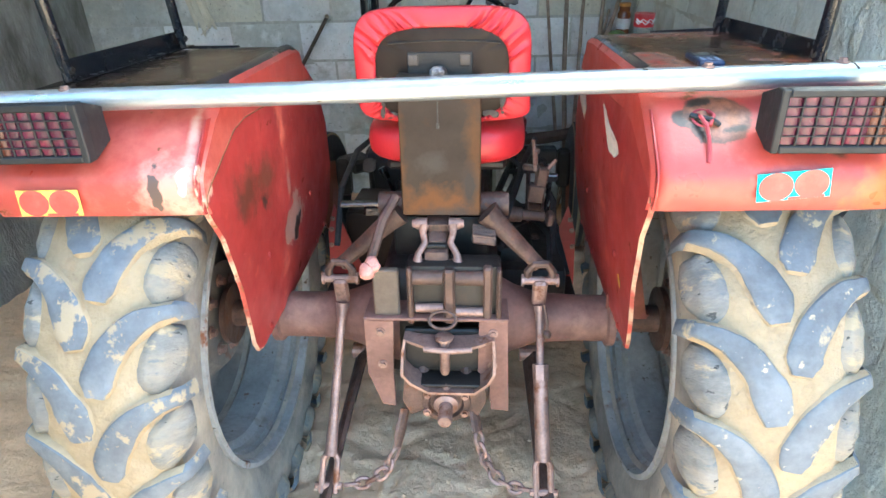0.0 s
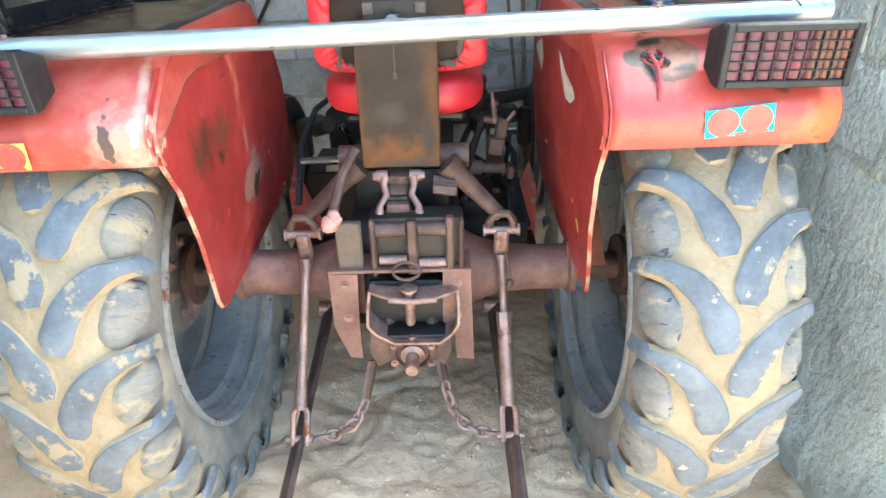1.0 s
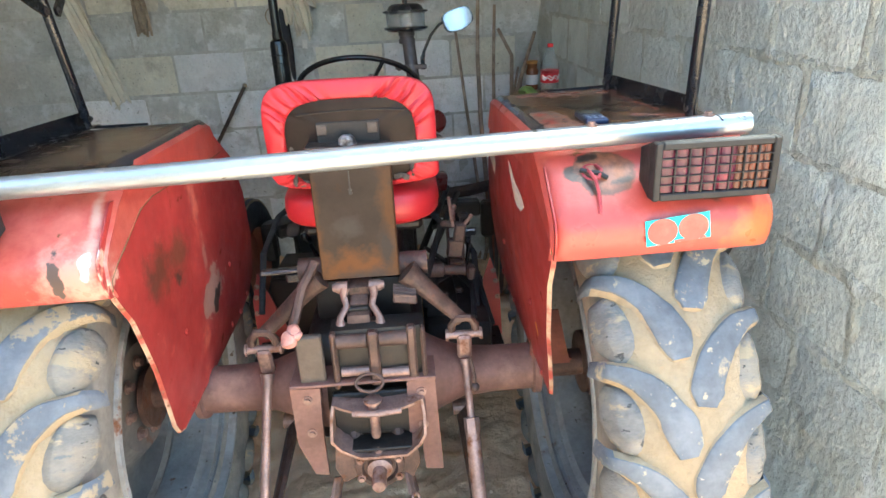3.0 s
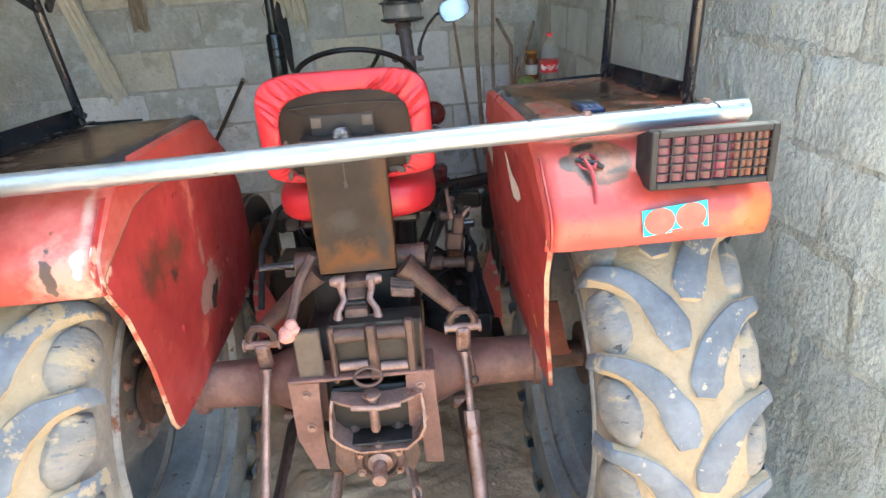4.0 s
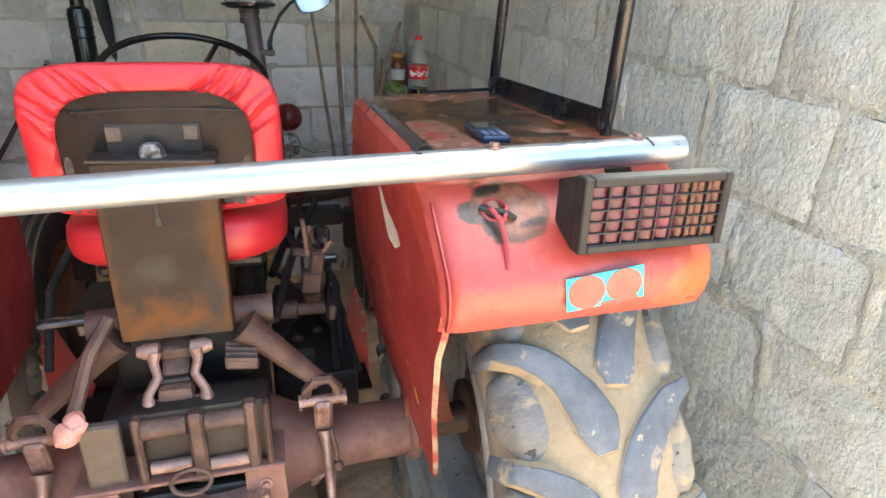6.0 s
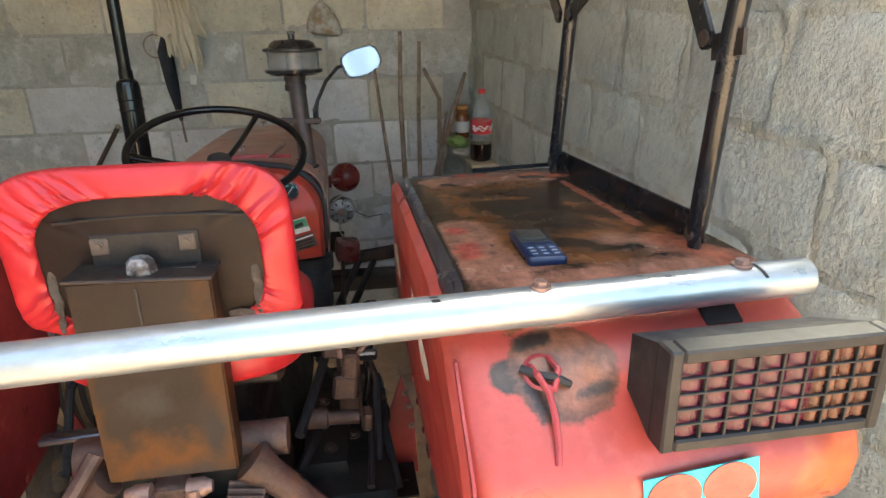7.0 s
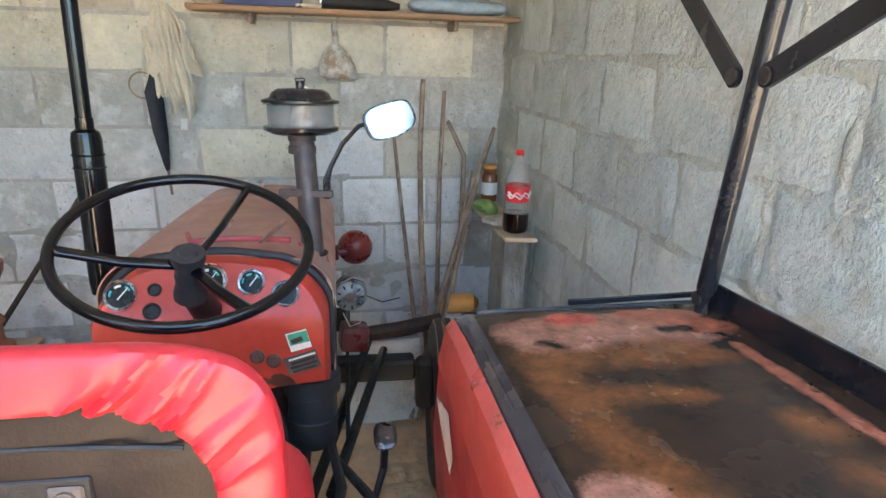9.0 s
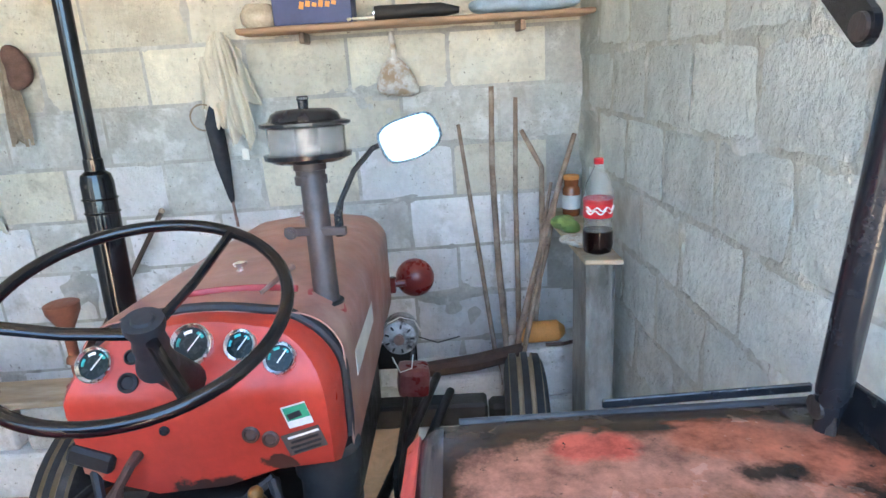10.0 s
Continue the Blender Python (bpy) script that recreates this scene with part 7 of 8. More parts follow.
# headlamp seen from behind, alternator, wires
bm = B()
ball(bm, (0, 0, 0), 0.064, 28, 16, 0.9)
hl = part("headlamp", bm, M_BALL, tractor, "dark red round headlamp shell", True)
hl.matrix_basis = Matrix.Translation((0.283, 1.72, 0.957)) @ ALONG_Y
bm = B()
sweep(bm, [(0.20, 1.66, 0.955), (0.25, 1.67, 0.955), (0.27, 1.69, 0.955)], 0.012, 8)
box(bm, (0.215, 1.655, 0.955), (0.02, 0.03, 0.05), 0.004)
part("headlamp_bracket", bm, M_BALL, hl).matrix_parent_inverse = hl.matrix_basis.inverted()
bm = B()
lathe(bm, [(0, 0.0), (0.030, 0.0), (0.046, 0.006), (0.050, 0.02), (0.050, 0.07), (0.044, 0.09), (0, 0.09)], Matrix.Translation((0.262, 1.285, 0.918)) @ ALONG_Y, 26)
alt = part("alternator", bm, M_ALU, tractor, "grey finned alternator", True)
for k in range(9):
    a = k * math.tau / 9
    bm = B()
    # Black bars on the face stand in for the slots' shade.
    box(bm, (0.262 + 0.034 * math.cos(a), 1.2845, 0.918 + 0.034 * math.sin(a)), (0.012, 0.004, 0.005), 0.001, (0, -math.degrees(a), 0))
    part("cooling_slot", bm, M_INK, alt)
bm = B()
disc(bm, (0.262, 1.281, 0.918), 0.014, 0.012, "y", 14)
part("bearing_cap", bm, M_STEEL, alt)
for pts, mt in (([(0.235, 1.28, 0.965), (0.27, 1.27, 0.985), (0.305, 1.28, 0.97), (0.32, 1.30, 0.93)], M_BEIGE), ([(0.24, 1.28, 0.87), (0.26, 1.26, 0.835), (0.29, 1.27, 0.84), (0.295, 1.29, 0.87)], M_BEIGE), ([(0.30, 1.3, 0.92), (0.36, 1.34, 0.88), (0.42, 1.4, 0.87)], M_INK)):
    bm = B()
    sweep(bm, pts, 0.0018, 6)
    part("loose_wire", bm, mt, alt, "", True)
# ---- loose things on and round the tractor ----
T = TRACTOR


def pipe_at(x):
    """The tied pipe's axis at x."""
    return Vector((x, -0.4125 + 0.0171 * x, 1.2606 + 0.0237 * x))


bm = B()
sweep(bm, [pipe_at(-0.775 + 1.533 * i / 12) + Vector((0, 0, 0.0008 * math.sin(i))) for i in range(13)], 0.0198, 20)
pipe = thing("galvanised_pipe", bm, M_GALV, "shiny galvanised steel pipe tied across both fenders", "pipe", T, smooth=True)
for x in (-0.62, 0.470, 0.683):
    bm = B()
    bolt(bm, pipe_at(x) + Vector((0, 0, 0.0195)), 0.007, 0.006, "z")
    part("pipe_bolt", bm, M_STEEL, pipe)
# The pipe is solid; a black disc on its end gives the bore's shade.
bm = B()
disc(bm, pipe_at(0.758), 0.0162, 0.002, "x", 18)
part("pipe_bore", bm, M_INK, pipe)
bm = B()
box(bm, (0.672, -0.391, 1.2385), (0.042, 0.030, 0.010), 0.002, (32, 0, 0))
part("rubber_pad", bm, M_PLASTIC, pipe, "dark rubber pad under the pipe")
for x, w, turn in ((0.692, 0.0035, 0.5), (0.685, 0.006, -0.2), (0.365, 0.008, 0.3)):
    bm = B()
    sheet(bm, [[pipe_at(x + w * u + turn * 0.02 * k / 6) + Vector((0, -0.0201 * math.sin(radians(-10 + 70 * k / 6)), 0.0201 * math.cos(radians(-10 + 70 * k / 6)))) for u in (-0.5, 0.5)] for k in range(7 if w < 0.005 else 4)], 0.0005)
    part("dark_smear", bm, M_SOOT, pipe)

# keypad phone lying on the right fender
bm = B()
box(bm, (0, 0, 0.006), (0.045, 0.108, 0.012), 0.005, None, 3)
phone = thing("mobile_phone", bm, M_PHONE, "blue keypad mobile phone lying on the fender", "phone", T @ Matrix.Translation((0.514, -0.254, 1.2725)) @ Matrix.Rotation(radians(-3), 4, "Z"), smooth=True)
bm = B()
box(bm, (0, 0.027, 0.0121), (0.040, 0.050, 0.0010), 0.0004)
part("bezel", bm, M_INK, phone, "black screen surround")
bm = B()
box(bm, (0, 0.028, 0.0127), (0.031, 0.036, 0.0010), 0.0003)
part("screen", bm, M_SCREEN, phone, "blank grey screen")
for r in range(4):
    for c in range(3):
        bm = B()
        box(bm, (-0.0125 + 0.0125 * c, -0.012 - 0.0105 * r, 0.0121), (0.0108, 0.0072, 0.0012), 0.0004)
        key = part("key", bm, M_PHONE, phone)
        if r:
            bm = B()
            box(bm, (-0.0125 + 0.0125 * c, -0.012 - 0.0105 * r, 0.0129), (0.0058, 0.0022, 0.0006), 0)
            part("key_print", bm, M_KEY, key)

# ---- back wall: shelf and what stands on it ----
bm = B()
prism(bm, [(-0.21, 1.680), (1.128, 1.684), (1.132, 1.704), (-0.215, 1.703)], 2.245, 2.43, "y")
bmesh.ops.bevel(bm, geom=list(bm.edges), offset=0.006, segments=1, affect="EDGES")
shelf = thing("wall_shelf", bm, M_SHELFWOOD, "rough brown wooden shelf board on the back wall", "shelf")
for x in (0.02, 0.86):
    bm = B()
    box(bm, (x, 2.36, 1.66), (0.02, 0.14, 0.04), 0.004)
    part("shelf_peg", bm, M_STICK, shelf)
bm = B()
lathe(bm, [(0, 0), (0.05, 0.0), (0.068, 0.02), (0.07, 0.05), (0.055, 0.075), (0.045, 0.085), (0, 0.085)], Matrix.Translation((-0.135, 2.33, 1.704)), 20)
thing("glass_jar", bm, M_JAR, "squat dusty glass jar on the shelf", "jar", smooth=True)
bm = B()
box(bm, (0.075, 2.345, 1.764), (0.295, 0.13, 0.118), 0.003, (0, 0, -3))
carton = thing("carton", bm, M_BLUEBOX, "dark blue carton with a yellow strip on the shelf", "box")
bm = B()
box(bm, (0.075, 2.345, 1.832), (0.297, 0.132, 0.016), 0.002, (0, 0, -3))
part("carton_lid", bm, M_YELLOW, carton)
for i in range(6):
    bm = B()
    box(bm, (0.035 + 0.024 * i, 2.2785 - 0.0012 * i, 1.772 + 0.004 * (i % 2)), (0.017, 0.002, 0.026 - 0.006 * (i % 3)), 0.0, (0, 12, -3))
    part("print_bar", bm, M_ORANGEP, carton)
bm = B()
sweep(bm, [(0.30, 2.30, 1.731), (0.32, 2.30, 1.731), (0.55, 2.31, 1.731), (0.62, 2.31, 1.727)], [0.025, 0.027, 0.026, 0.012], 16)
torch = thing("hand_pump", bm, M_PLASTIC, "black tube-shaped hand pump lying on the shelf", "pump", smooth=True)
bm = B()
disc(bm, (0.298, 2.30, 1.731), 0.023, 0.006, "x", 18)
part("end_cap", bm, M_CHROME, torch)
bm = B()
sweep(bm, [(0.30, 2.27, 1.715), (0.25, 2.26, 1.712), (0.22, 2.28, 1.716), (0.20, 2.27, 1.712)], 0.006, 6)
thing("coiled_string", bm, M_CLOTH, "short pale string lying on the shelf", "string")
bm = B()
blob(bm, (0.87, 2.34, 1.738), (0.44, 0.14, 0.066), 2.6, 30, 12, 0.03, 12)
thing("folded_sack", bm, M_BLUEPAPER, "crumpled blue-grey sack folded on the shelf", "sack", smooth=True)
bm = B()
blob(bm, (0.93, 2.35, 1.782), (0.22, 0.11, 0.035), 2.4, 24, 10, 0.02, 14)
thing("folded_cloth", bm, M_CLOTH, "folded pale cloth lying on a sack", "cloth", smooth=True)

# bag hanging from the shelf
bm = B()
rings = []
for z, w, d in ((1.668, 0.006, 0.006), (1.645, 0.014, 0.008), (1.610, 0.012, 0.008), (1.575, 0.010, 0.010), (1.555, 0.035, 0.016), (1.53, 0.058, 0.024), (1.49, 0.078, 0.034), (1.455, 0.086, 0.038), (1.435, 0.080, 0.03), (1.424, 0.06, 0.012)):
    rings.append([bm.verts.new((0.352 + w * math.cos(a) + (1.668 - z) * 0.06 + 0.004 * noise.noise((a, z * 30, 2)), 2.40 + d * math.sin(a), z - 0.02 * math.cos(a) * (1.668 - z) + 0.006 * noise.noise((a * 2, z * 20, 1)))) for a in [k * math.tau / 22 for k in range(22)]])
for a, b in zip(rings, rings[1:]):
    for k in range(22):
        bm.faces.new((a[k], a[(k + 1) % 22], b[(k + 1) % 22], b[k]))
bm.faces.new(rings[0])
bm.faces.new(rings[-1][::-1])
thing("plastic_bag", bm, M_BAG, "cloudy plastic bag of seed hanging from the shelf", "bag", smooth=True)


def drape(bm, top, width0, width1, z0, z1, y, folds, depth, seed, lean=0.0, thick=0.006):
    """Hanging cloth with folds, wider towards its hem."""
    rows = []
    for j in range(19):
        t = j / 18
        w = width0 + (width1 - width0) * t ** 0.7
        row = []
        for i in range(49):
            u = i / 48 - 0.5
            fold = math.sin(u * folds * math.tau + seed + 2 * noise.noise((u * 3, t * 2, seed))) * depth * (0.3 + t)
            hem = 0.09 * noise.noise((u * 4, 1, seed)) * t + 0.012 * noise.noise((u * 9, t * 6, seed))
            row.append((top + lean * t + u * w, y - 0.02 - abs(fold), z0 + (z1 - z0) * t + hem - abs(u) * 0.05 * t + 0.02 * math.cos(u * math.pi) * (1 - t)))
        rows.append(row)
    sheet(bm, rows, thick)
    return bm


bm = B()
drape(bm, -0.325, 0.07, 0.235, 1.69, 1.44, 2.44, 1.7, 0.040, 1.0, 0.015)
cloth = thing("hanging_shirt", bm, M_CLOTH, "cream cotton shirt bunched up on a nail", "shirt", smooth=True)
bm = B()
drape(bm, -0.315, 0.05, 0.105, 1.66, 1.30, 2.405, 1.6, 0.03, 2.3, 0.045)
part("shirt_tail", bm, M_CLOTH, cloth, "", True)
bm = B()
drape(bm, -0.385, 0.05, 0.085, 1.60, 1.37, 2.415, 1.3, 0.02, 4.0, 0.05)
part("sleeve", bm, M_CLOTH, cloth, "", True)
bm = B()
sweep(bm, [(-0.385, 2.40, 1.44), (-0.39, 2.395, 1.36), (-0.380, 2.395, 1.20), (-0.368, 2.395, 1.05), (-0.366, 2.395, 1.03)], [0.012, 0.040, 0.034, 0.014, 0.008], 10, flat=0.6)
umb = thing("umbrella", bm, M_NAVY, "closed dark umbrella hanging on the back wall", "umbrella", smooth=True)
bm = B()
sweep(bm, [(-0.366, 2.395, 1.035), (-0.360, 2.395, 0.925)], 0.006, 8)
part("ferrule", bm, M_STEEL, umb)
bm = B()
sweep(bm, arc((-0.43, 2.40, 1.385), 0.052, 20, 320, 20), 0.0035, 6)
part("wrist_loop", bm, M_TAN, umb)
bm = B()
box(bm, (-0.283, 2.40, 1.228), (0.030, 0.006, 0.05), 0.002, (0, 5, 0))
thing("paper_tag", bm, M_BEIGE, "small white tag hanging on the wall", "tag")

# knitted gloves and pale strap further along the wall
bm = B()
blob(bm, (-1.115, 2.40, 1.62), (0.10, 0.06, 0.17), 2.4, 20, 12, 0.02, 12)
g = thing("knitted_glove", bm, M_BROWNCLOTH, "brown knitted glove hanging on a nail", "glove", smooth=True)
bm = B()
drape(bm, -1.16, 0.05, 0.075, 1.66, 1.35, 2.42, 1.5, 0.014, 2.0, 0.0, 0.012)
part("cuff", bm, M_TAN, g, "", True)
bm = B()
drape(bm, -1.575, 0.085, 0.105, 1.75, 0.98, 2.435, 1.4, 0.016, 3.0, 0.19, 0.008)
sweep(bm, [(-1.50, 2.41, 1.72), (-1.44, 2.40, 1.4), (-1.36, 2.40, 1.12), (-1.34, 2.40, 1.03), (-1.37, 2.40, 0.97), (-1.42, 2.40, 0.93)], 0.004, 6)
thing("hanging_strap", bm, M_CLOTH, "pale webbing strap with a cord loop on the wall", "strap", smooth=True)

# sticks leaning in the corner
STICKS = [((0.60, 2.41, 1.29), (0.655, 2.40, 0.80), (0.70, 2.30, 0.35), (0.745, 2.22, -0.10), 0.010), ((0.743, 2.41, 1.435), (0.735, 2.41, 1.10), (0.742, 2.37, 0.70), (0.775, 2.2, -0.10), 0.013),
          ((0.842, 2.41, 1.385), (0.832, 2.41, 1.0), (0.825, 2.36, 0.60), (0.79, 2.18, -0.10), 0.011), ((0.862, 2.41, 1.25), (0.945, 2.40, 1.09), (0.935, 2.36, 0.75), (0.80, 2.16, -0.10), 0.012),
          ((1.085, 2.40, 1.22), (0.915, 2.20, 0.86), (0.84, 2.19, 0.58), (0.655, 2.10, -0.10), 0.013), ((1.05, 2.40, 1.12), (0.905, 2.18, 0.84), (0.815, 2.17, 0.52), (0.66, 2.08, -0.10), 0.011), ((1.03, 2.41, 1.06), (0.912, 2.15, 0.80), (0.85, 2.16, 0.55), (0.70, 2.08, -0.10), 0.010), ((0.985, 2.40, 1.02), (0.895, 2.2, 0.80), (0.83, 2.18, 0.54), (0.68, 2.1, -0.10), 0.009), ((1.06, 2.40, 1.15), (0.90, 2.14, 0.82), (0.86, 2.13, 0.62), (0.69, 2.05, -0.10), 0.008)]
for n_, (a, b, c, d, r) in enumerate(STICKS):
    a, b, c, d = Vector(a), Vector(b), Vector(c), Vector(d)
    pts = [a, a.lerp(b, 0.5), b, b.lerp(c, 0.5), c, c.lerp(d, 0.5), d]
    pts = [p + Vector((noise.noise((n_, i, 1)) * 0.008, 0, 0)) for i, p in enumerate(pts)]
    bm = B()
    sweep(bm, pts, [r * (0.80 + 0.07 * i + 0.06 * noise.noise((n_, i * 1.7, 4))) for i in range(7)], 8)
    thing("stick", bm, M_STICK, "long peeled brown stick leaning in the corner", "stick", group="sticks leaning in the corner", smooth=True)

# corner ledge: pillar, board, bottle, jar, wrapper
bm = B()
box(bm, (1.008, 1.83, 0.377), (0.095, 0.22, 1.014), 0.012)
for v in bm.verts:
    v.co += Vector((noise.noise(v.co * 5), noise.noise(v.co * 5 + Vector((9, 0, 0))), 0)) * 0.01
thing("ledge_pillar", bm, M_PILLAR, "grey cemented block pillar under the corner ledge", "pillar")
bm = B()
prism(bm, [(0.938, 1.69), (1.060, 1.668), (1.090, 2.425), (0.945, 2.425)], 0.884, 0.902, "z")
bmesh.ops.bevel(bm, geom=list(bm.edges), offset=0.004, segments=1, affect="EDGES")
thing("ledge_board", bm, M_TAUPE, "pale broken board lying on the corner pillar", "board")
BX, BY, BZ = 1.001, 1.765, 0.902
bm = B()
outer = [(0.0, 0.006), (0.030, 0.0), (0.044, 0.008), (0.0485, 0.03), (0.048, 0.085), (0.044, 0.098), (0.046, 0.112), (0.046, 0.165), (0.049, 0.178), (0.049, 0.195), (0.043, 0.225), (0.032, 0.252), (0.020, 0.275), (0.0145, 0.288), (0.0145, 0.302)]
inner = [(max(0.0, r - 0.0012), h + 0.0012) for r, h in outer[::-1]]
lathe(bm, outer + inner, Matrix.Translation((BX, BY, BZ)), 28)
bottle = thing("soda_bottle", bm, M_PET, "clear soda bottle with dark cola, red label and red cap", "bottle", smooth=True)
bottle.visible_shadow = False
bm = B()
lathe(bm, [(0.0, 0.002), (0.0305, -0.0005), (0.0448, 0.0075), (0.0494, 0.03), (0.0488, 0.080), (0.0, 0.080)], Matrix.Translation((BX, BY, BZ)), 26)
part("cola", bm, M_COLA, bottle, "dark brown cola", True)
bm = B()
lathe(bm, [(0.0475, 0.126), (0.0478, 0.128), (0.0478, 0.182), (0.0502, 0.184), (0.0502, 0.186), (0.047, 0.186)], Matrix.Translation((BX, BY, BZ)), 28)
part("paper_label", bm, M_COLARED, bottle, "red paper label with a white wave", True)
for k, (dz, w) in enumerate(((0.158, 0.0055), (0.147, 0.0035))):
    bm = B()
    sweep(bm, [(BX + 0.0492 * math.cos(a), BY + 0.0492 * math.sin(a), BZ + dz + 0.006 * math.sin(a * 9 + k)) for a in [radians(205 + 6.5 * i) for i in range(20)]], w, 6, flat=0.35)
    part("label_wave", bm, M_WHITE, bottle)
bm = B()
lathe(bm, [(0.0, 0.316), (0.014, 0.316), (0.0155, 0.313), (0.0155, 0.298), (0.0, 0.298)], Matrix.Translation((BX, BY, BZ)), 20)
part("bottle_cap", bm, M_COLARED, bottle)
bm = B()
lathe(bm, [(0, 0), (0.034, 0.0), (0.036, 0.01), (0.036, 0.11), (0.028, 0.125), (0.030, 0.13), (0.030, 0.15), (0, 0.152)], Matrix.Translation((1.045, 2.29, 0.902)), 22)
jar = thing("sauce_jar", bm, M_JARBROWN, "orange-brown glass jar with a white label", "jar", smooth=True)
bm = B()
lathe(bm, [(0.0365, 0.03), (0.0372, 0.032), (0.0372, 0.085), (0.0365, 0.087)], Matrix.Translation((1.045, 2.29, 0.902)), 22)
part("paper_label", bm, M_WHITE, jar)
bm = B()
lathe(bm, [(0, 0.150), (0.031, 0.150), (0.032, 0.153), (0.032, 0.166), (0, 0.168)], Matrix.Translation((1.045, 2.29, 0.902)), 22)
part("jar_lid", bm, M_ORANGEP, jar)
bm = B()
blob(bm, (0.965, 2.05, 0.931), (0.10, 0.09, 0.06), 2.3, 18, 10, 0.03, 22)
thing("crumpled_wrapper", bm, M_LEAF, "crumpled green plastic wrapper on the ledge", "wrapper", smooth=True)
bm = B()
blob(bm, (0.96, 1.86, 0.919), (0.11, 0.10, 0.035), 2.3, 18, 8, 0.03, 22)
thing("plastic_bag", bm, M_BAG, "crumpled clear plastic bag on the ledge", "bag", smooth=True)

# low clutter along the back wall
bm = B()
sweep(bm, [(0.36, 2.08, 0.345), (0.60, 2.10, 0.355), (0.80, 2.14, 0.37)], [0.032, 0.036, 0.034], 9)
thing("wooden_beam", bm, M_DARKWOOD, "dark brown wooden beam lying by the back wall", "beam")
for i, (c, s, rz) in enumerate((((0.88, 2.2, 0.03), (0.36, 0.2, 0.24), -6), ((0.92, 2.21, 0.268), (0.30, 0.18, 0.225), 5), ((0.52, 2.17, 0.10), (0.36, 0.2, 0.42), 2))):
    bm = B()
    box(bm, c, s, 0.01, (0, 0, rz))
    thing("loose_block", bm, M_LIME, "loose whitewashed concrete block on the floor", "block", group="loose blocks by the wall")
bm = B()
lathe(bm, [(0, 0), (0.04, 0.0), (0.045, 0.02), (0.045, 0.16), (0.02, 0.19), (0, 0.19)], Matrix.Translation((0.80, 2.19, 0.428)) @ ALONG_X, 18)
thing("plastic_can", bm, M_ORANGEP, "dusty orange plastic can lying on a block", "can", smooth=True)
bm = B()
sweep(bm, [(0.90, 2.14, 0.39), (0.97, 2.13, 0.392), (1.04, 2.16, 0.389)], 0.008, 8)
thing("iron_scrap", bm, M_CAST, "bit of bent scrap iron on a block", "scrap")
for i, (c, s, rz, mt) in enumerate((((-1.75, 2.2, 0.0), (0.44, 0.22, 0.21), 2, M_GREY), ((-1.28, 2.18, 0.0), (0.44, 0.22, 0.21), -3, M_LIME), ((-1.52, 2.2, 0.215), (0.44, 0.21, 0.21), 0, M_LIME), ((-1.05, 2.2, 0.21), (0.42, 0.21, 0.2), 3, M_GREY), ((-0.86, 2.15, -0.02), (0.38, 0.22, 0.2), 5, M_GREY))):
    bm = B()
    box(bm, c, s, 0.012, (0, 0, rz))
    thing("loose_block", bm, mt, "loose concrete block stacked by the back wall", "block", group="stacked blocks by the wall")
bm = B()
box(bm, (-1.38, 2.16, 0.335), (0.95, 0.20, 0.03), 0.005, (0, 1, 1))
thing("plank", bm, M_TAUPE, "weathered plank lying on stacked blocks", "plank")
bm = B()
sweep(bm, [(-1.75, 2.13, 0.372), (-1.35, 2.13, 0.372)], 0.02, 10)
thing("iron_bar", bm, M_CAST, "dark iron bar lying on a plank", "bar")
bm = B()
lathe(bm, [(0, 0.0), (0.05, 0.0), (0.055, 0.02), (0.03, 0.035), (0.022, 0.05), (0.022, 0.11), (0.035, 0.12), (0.03, 0.14), (0.02, 0.15), (0.022, 0.25), (0.030, 0.27), (0.062, 0.335), (0.066, 0.37), (0.055, 0.375), (0, 0.365)], Matrix.Translation((-1.02, 2.15, 0.352)), 20)
thing("grease_pump", bm, M_ORANGE, "faded orange hand grease pump on a plank", "pump", smooth=True)
bm = B()
sweep(bm, [(-0.66, 2.38, 1.016), (-0.84, 2.36, 0.74), (-1.08, 2.26, 0.37)], [0.011, 0.011, 0.012], 8)
rod = thing("stick", bm, M_DARKWOOD, "dark brown stick leaning against the back wall", "stick")
bm = B()
ball(bm, (-0.66, 2.38, 1.018), 0.013, 10, 8)
part("worn_tip", bm, M_TAN, rod)
# clods and pebbles on the floor
rng = random.Random(11)
bm = B()
for i in range(420):
    x, y = (rng.uniform(-0.42, 0.46), rng.uniform(-1.0, 0.1)) if i < 260 else (rng.uniform(0.80, 1.05), rng.uniform(-0.6, 0.6)) if i < 320 else (rng.uniform(-0.9, 1.0), rng.uniform(0.5, 2.3))
    r = rng.uniform(0.003, 0.008) * (1.8 if rng.random() < 0.08 else 1.0)
    c = Vector((x, y, ground_z(x, y) + r * 0.25))
    ring = [Vector((r * rng.uniform(0.7, 1.3) * math.cos(k * math.tau / 5), r * rng.uniform(0.7, 1.3) * math.sin(k * math.tau / 5), 0)) for k in range(5)]
    top, low = bm.verts.new(c + Vector((0, 0, r * rng.uniform(0.5, 0.9)))), bm.verts.new(c - Vector((0, 0, r)))
    vs = [bm.verts.new(c + p) for p in ring]
    for k in range(5):
        bm.faces.new((vs[k], vs[(k + 1) % 5], top))
        bm.faces.new((vs[(k + 1) % 5], vs[k], low))
thing("clods", bm, M_FLOOR, "small dry clods and pebbles scattered on the earth floor", "clods", kind="stuff")

# ---- wall blocks, each laid singly ----


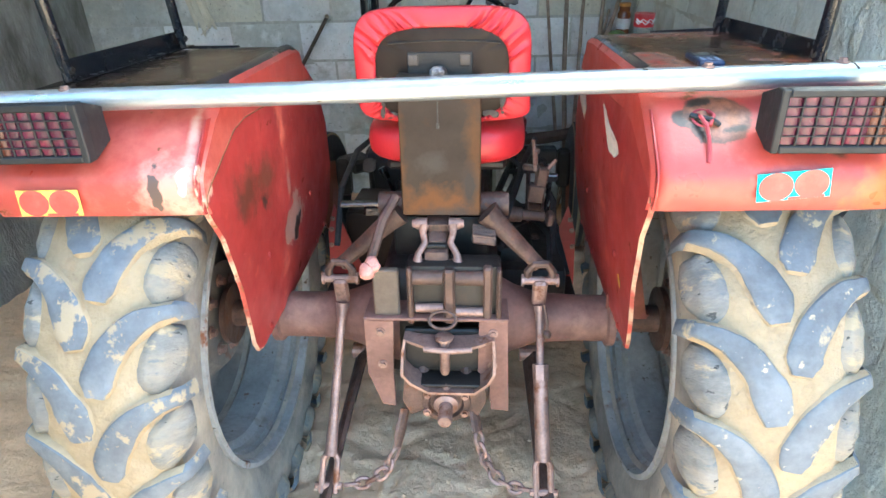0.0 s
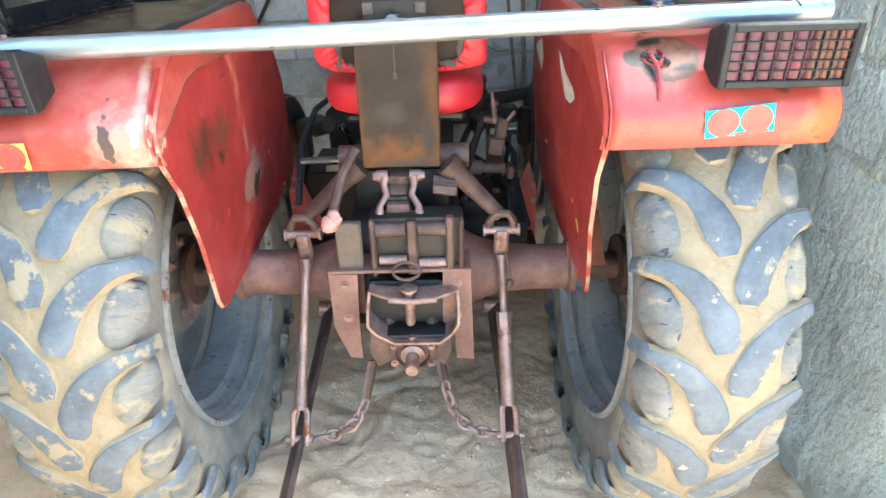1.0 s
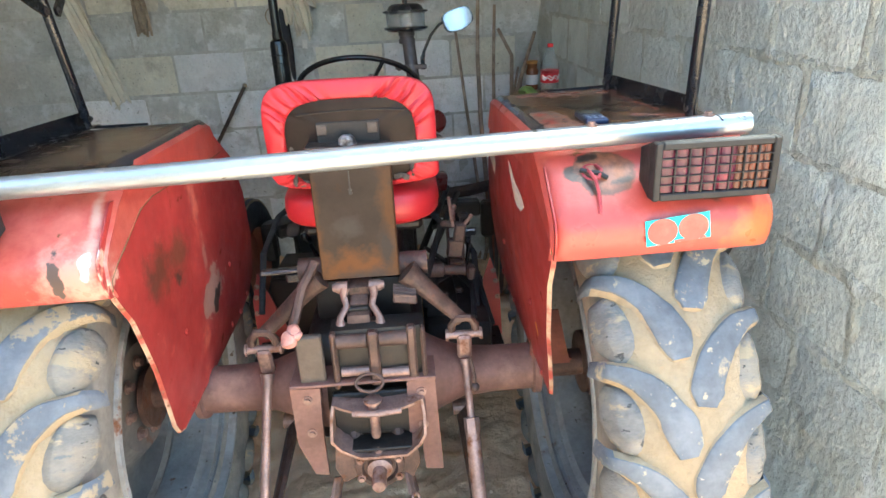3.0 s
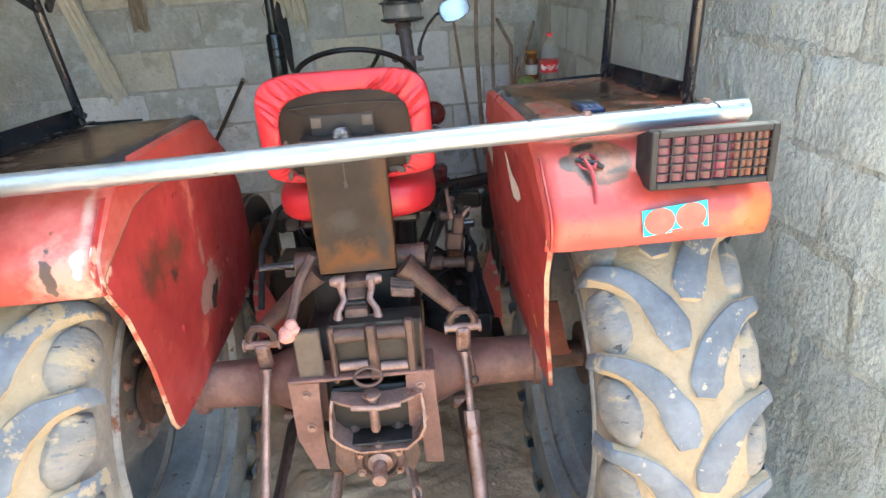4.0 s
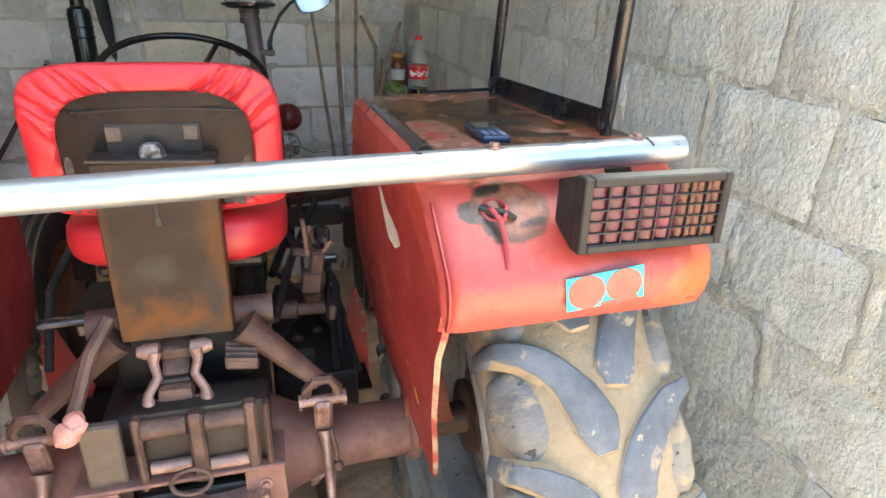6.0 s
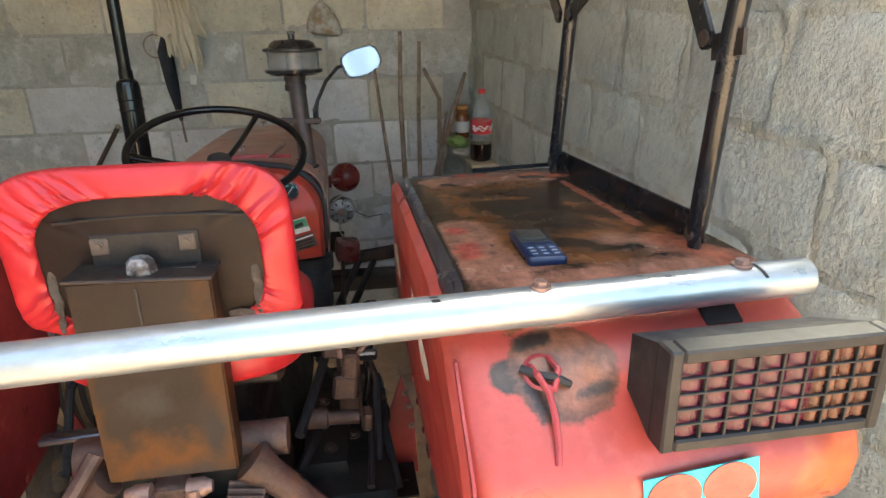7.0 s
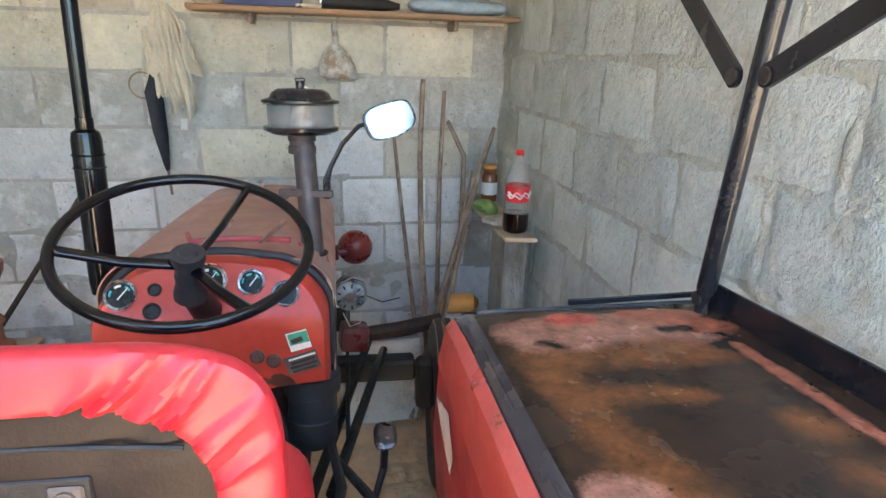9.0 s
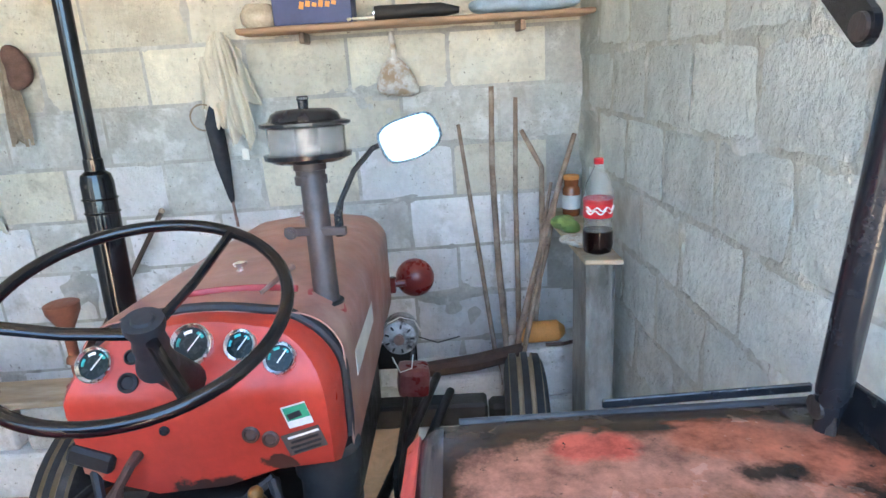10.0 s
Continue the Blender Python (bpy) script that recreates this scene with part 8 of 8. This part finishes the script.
def block_mesh(name, w, h, depth, rough, seed, material, nx=7, nz=5):
    """The outer part of a laid block: worn edges and an uneven face; x along the wall, y out of it."""
    verts, faces = [], []
    rag = 1.8 if nx > 8 else 1.6
    for j in range(nz):
        for i in range(nx):
            u, v = i / (nx - 1) * 2 - 1, j / (nz - 1) * 2 - 1
            edge = max(abs(u), abs(v))
            d = depth if edge < 0.99 else depth * 0.55
            wob = noise.noise((u * 2.2 + seed * 7.1, v * 2.2, seed)) * rough + (noise.noise((u * 9 + seed * 3, v * 6, seed)) * rough * 0.6 if nx > 8 else 0)
            pu = u * w / 2 * (1.0 if abs(u) > 0.99 else 0.985) + noise.noise((v * 2, seed, 1.0)) * 0.006 * rag * (abs(u) > 0.99)
            pv = v * h / 2 * (1.0 if abs(v) > 0.99 else 0.975) + noise.noise((u * 3, seed, 5.0)) * 0.005 * rag * (abs(v) > 0.99)
            if 0 < i < nx - 1 and (i == 1 or i == nx - 2):
                pu = math.copysign(w / 2 - 0.008, u) + noise.noise((v * 2, seed, 1.0)) * 0.006 * rag
            if 0 < j < nz - 1 and (j == 1 or j == nz - 2):
                pv = math.copysign(h / 2 - 0.008, v) + noise.noise((u * 3, seed, 5.0)) * 0.005 * rag
            verts.append((pu, -(d + wob), pv))
    for j in range(nz - 1):
        for i in range(nx - 1):
            k = j * nx + i
            faces.append((k, k + 1, k + nx + 1, k + nx))
    k = len(verts)
    verts += [(-w / 2, 0.05, -h / 2), (w / 2, 0.05, -h / 2), (w / 2, 0.05, h / 2), (-w / 2, 0.05, h / 2)]
    faces += [tuple([k, k + 1] + list(range(nx - 1, -1, -1))), tuple([k + 2, k + 3] + [(nz - 1) * nx + i for i in range(nx)]),
              tuple([k + 3, k] + [j * nx for j in range(nz)]), tuple([k + 1, k + 2] + [j * nx + nx - 1 for j in range(nz - 1, -1, -1)]), (k + 3, k + 2, k + 1, k)]
    me = bpy.data.meshes.new(name)
    me.from_pydata(verts, [], faces)
    me.materials.append(material)
    me.shade_smooth()
    me.set_sharp_from_angle(angle=radians(55))
    return me


rng = random.Random(4)
kinds = {m.name: [block_mesh("block", LEN_N - 0.014, COURSE_N - 0.016, 0.002, 0.006, s + 3 * k, m) for s in range(3)] for k, m in enumerate((M_CREAM, M_GREY, M_LIME))}
for row in range(-7, 7):
    z0 = 1.437 + COURSE_N * row
    if z0 < -0.2 or z0 + COURSE_N > ROOF:
        continue
    shift = 0.168 if row % 2 == 0 else 0.168 + LEN_N / 2
    for i in range(-8, 4):
        x0 = shift + LEN_N * i
        if x0 < WEST - 0.1 or x0 + LEN_N > EAST + 0.2:
            continue
        t = rng.random()
        name = "cream_concrete" if row >= 0 and t < 0.85 or row == -1 and t < 0.35 or row == -2 and t < 0.15 else "whitewashed_concrete" if row <= -3 and t < 0.75 or row == -2 and t < 0.45 else "grey_concrete"
        if row <= -3 and x0 > 0.1:
            name = "whitewashed_concrete"
        ob = new("block", rng.choice(kinds[name]))
        ob.parent = wall_north
        ob.matrix_basis = Matrix.Translation((x0 + LEN_N / 2, NORTH, z0 + COURSE_N / 2)) @ pose(0, 0, 0, rng.uniform(-0.4, 0.4), rng.uniform(-0.4, 0.4), rng.uniform(-0.5, 0.5))
rough_kinds = [block_mesh("block", LEN_E - 0.016, COURSE_E - 0.014, 0.005, 0.0035, 20 + s, M_ROUGH, 12, 9) for s in range(5)]
for row in range(-5, 5):
    z0 = 1.333 + COURSE_E * row
    if z0 < 0.42 or z0 + COURSE_E > 2.32:
        continue
    shift = 1.07 + (LEN_E / 2 if row % 2 else 0)
    for i in range(-7, 5):
        y0 = shift + LEN_E * i
        if y0 < -0.9 or y0 + LEN_E > NORTH + 0.02:
            continue
        ob = new("block", rng.choice(rough_kinds))
        ob.parent = wall_east
        ob.matrix_basis = Matrix.Translation((EAST, y0 + LEN_E / 2, z0 + COURSE_E / 2)) @ pose(0, 0, 0, 0, rng.uniform(-0.6, 0.6), -90 + rng.uniform(-0.8, 0.8))
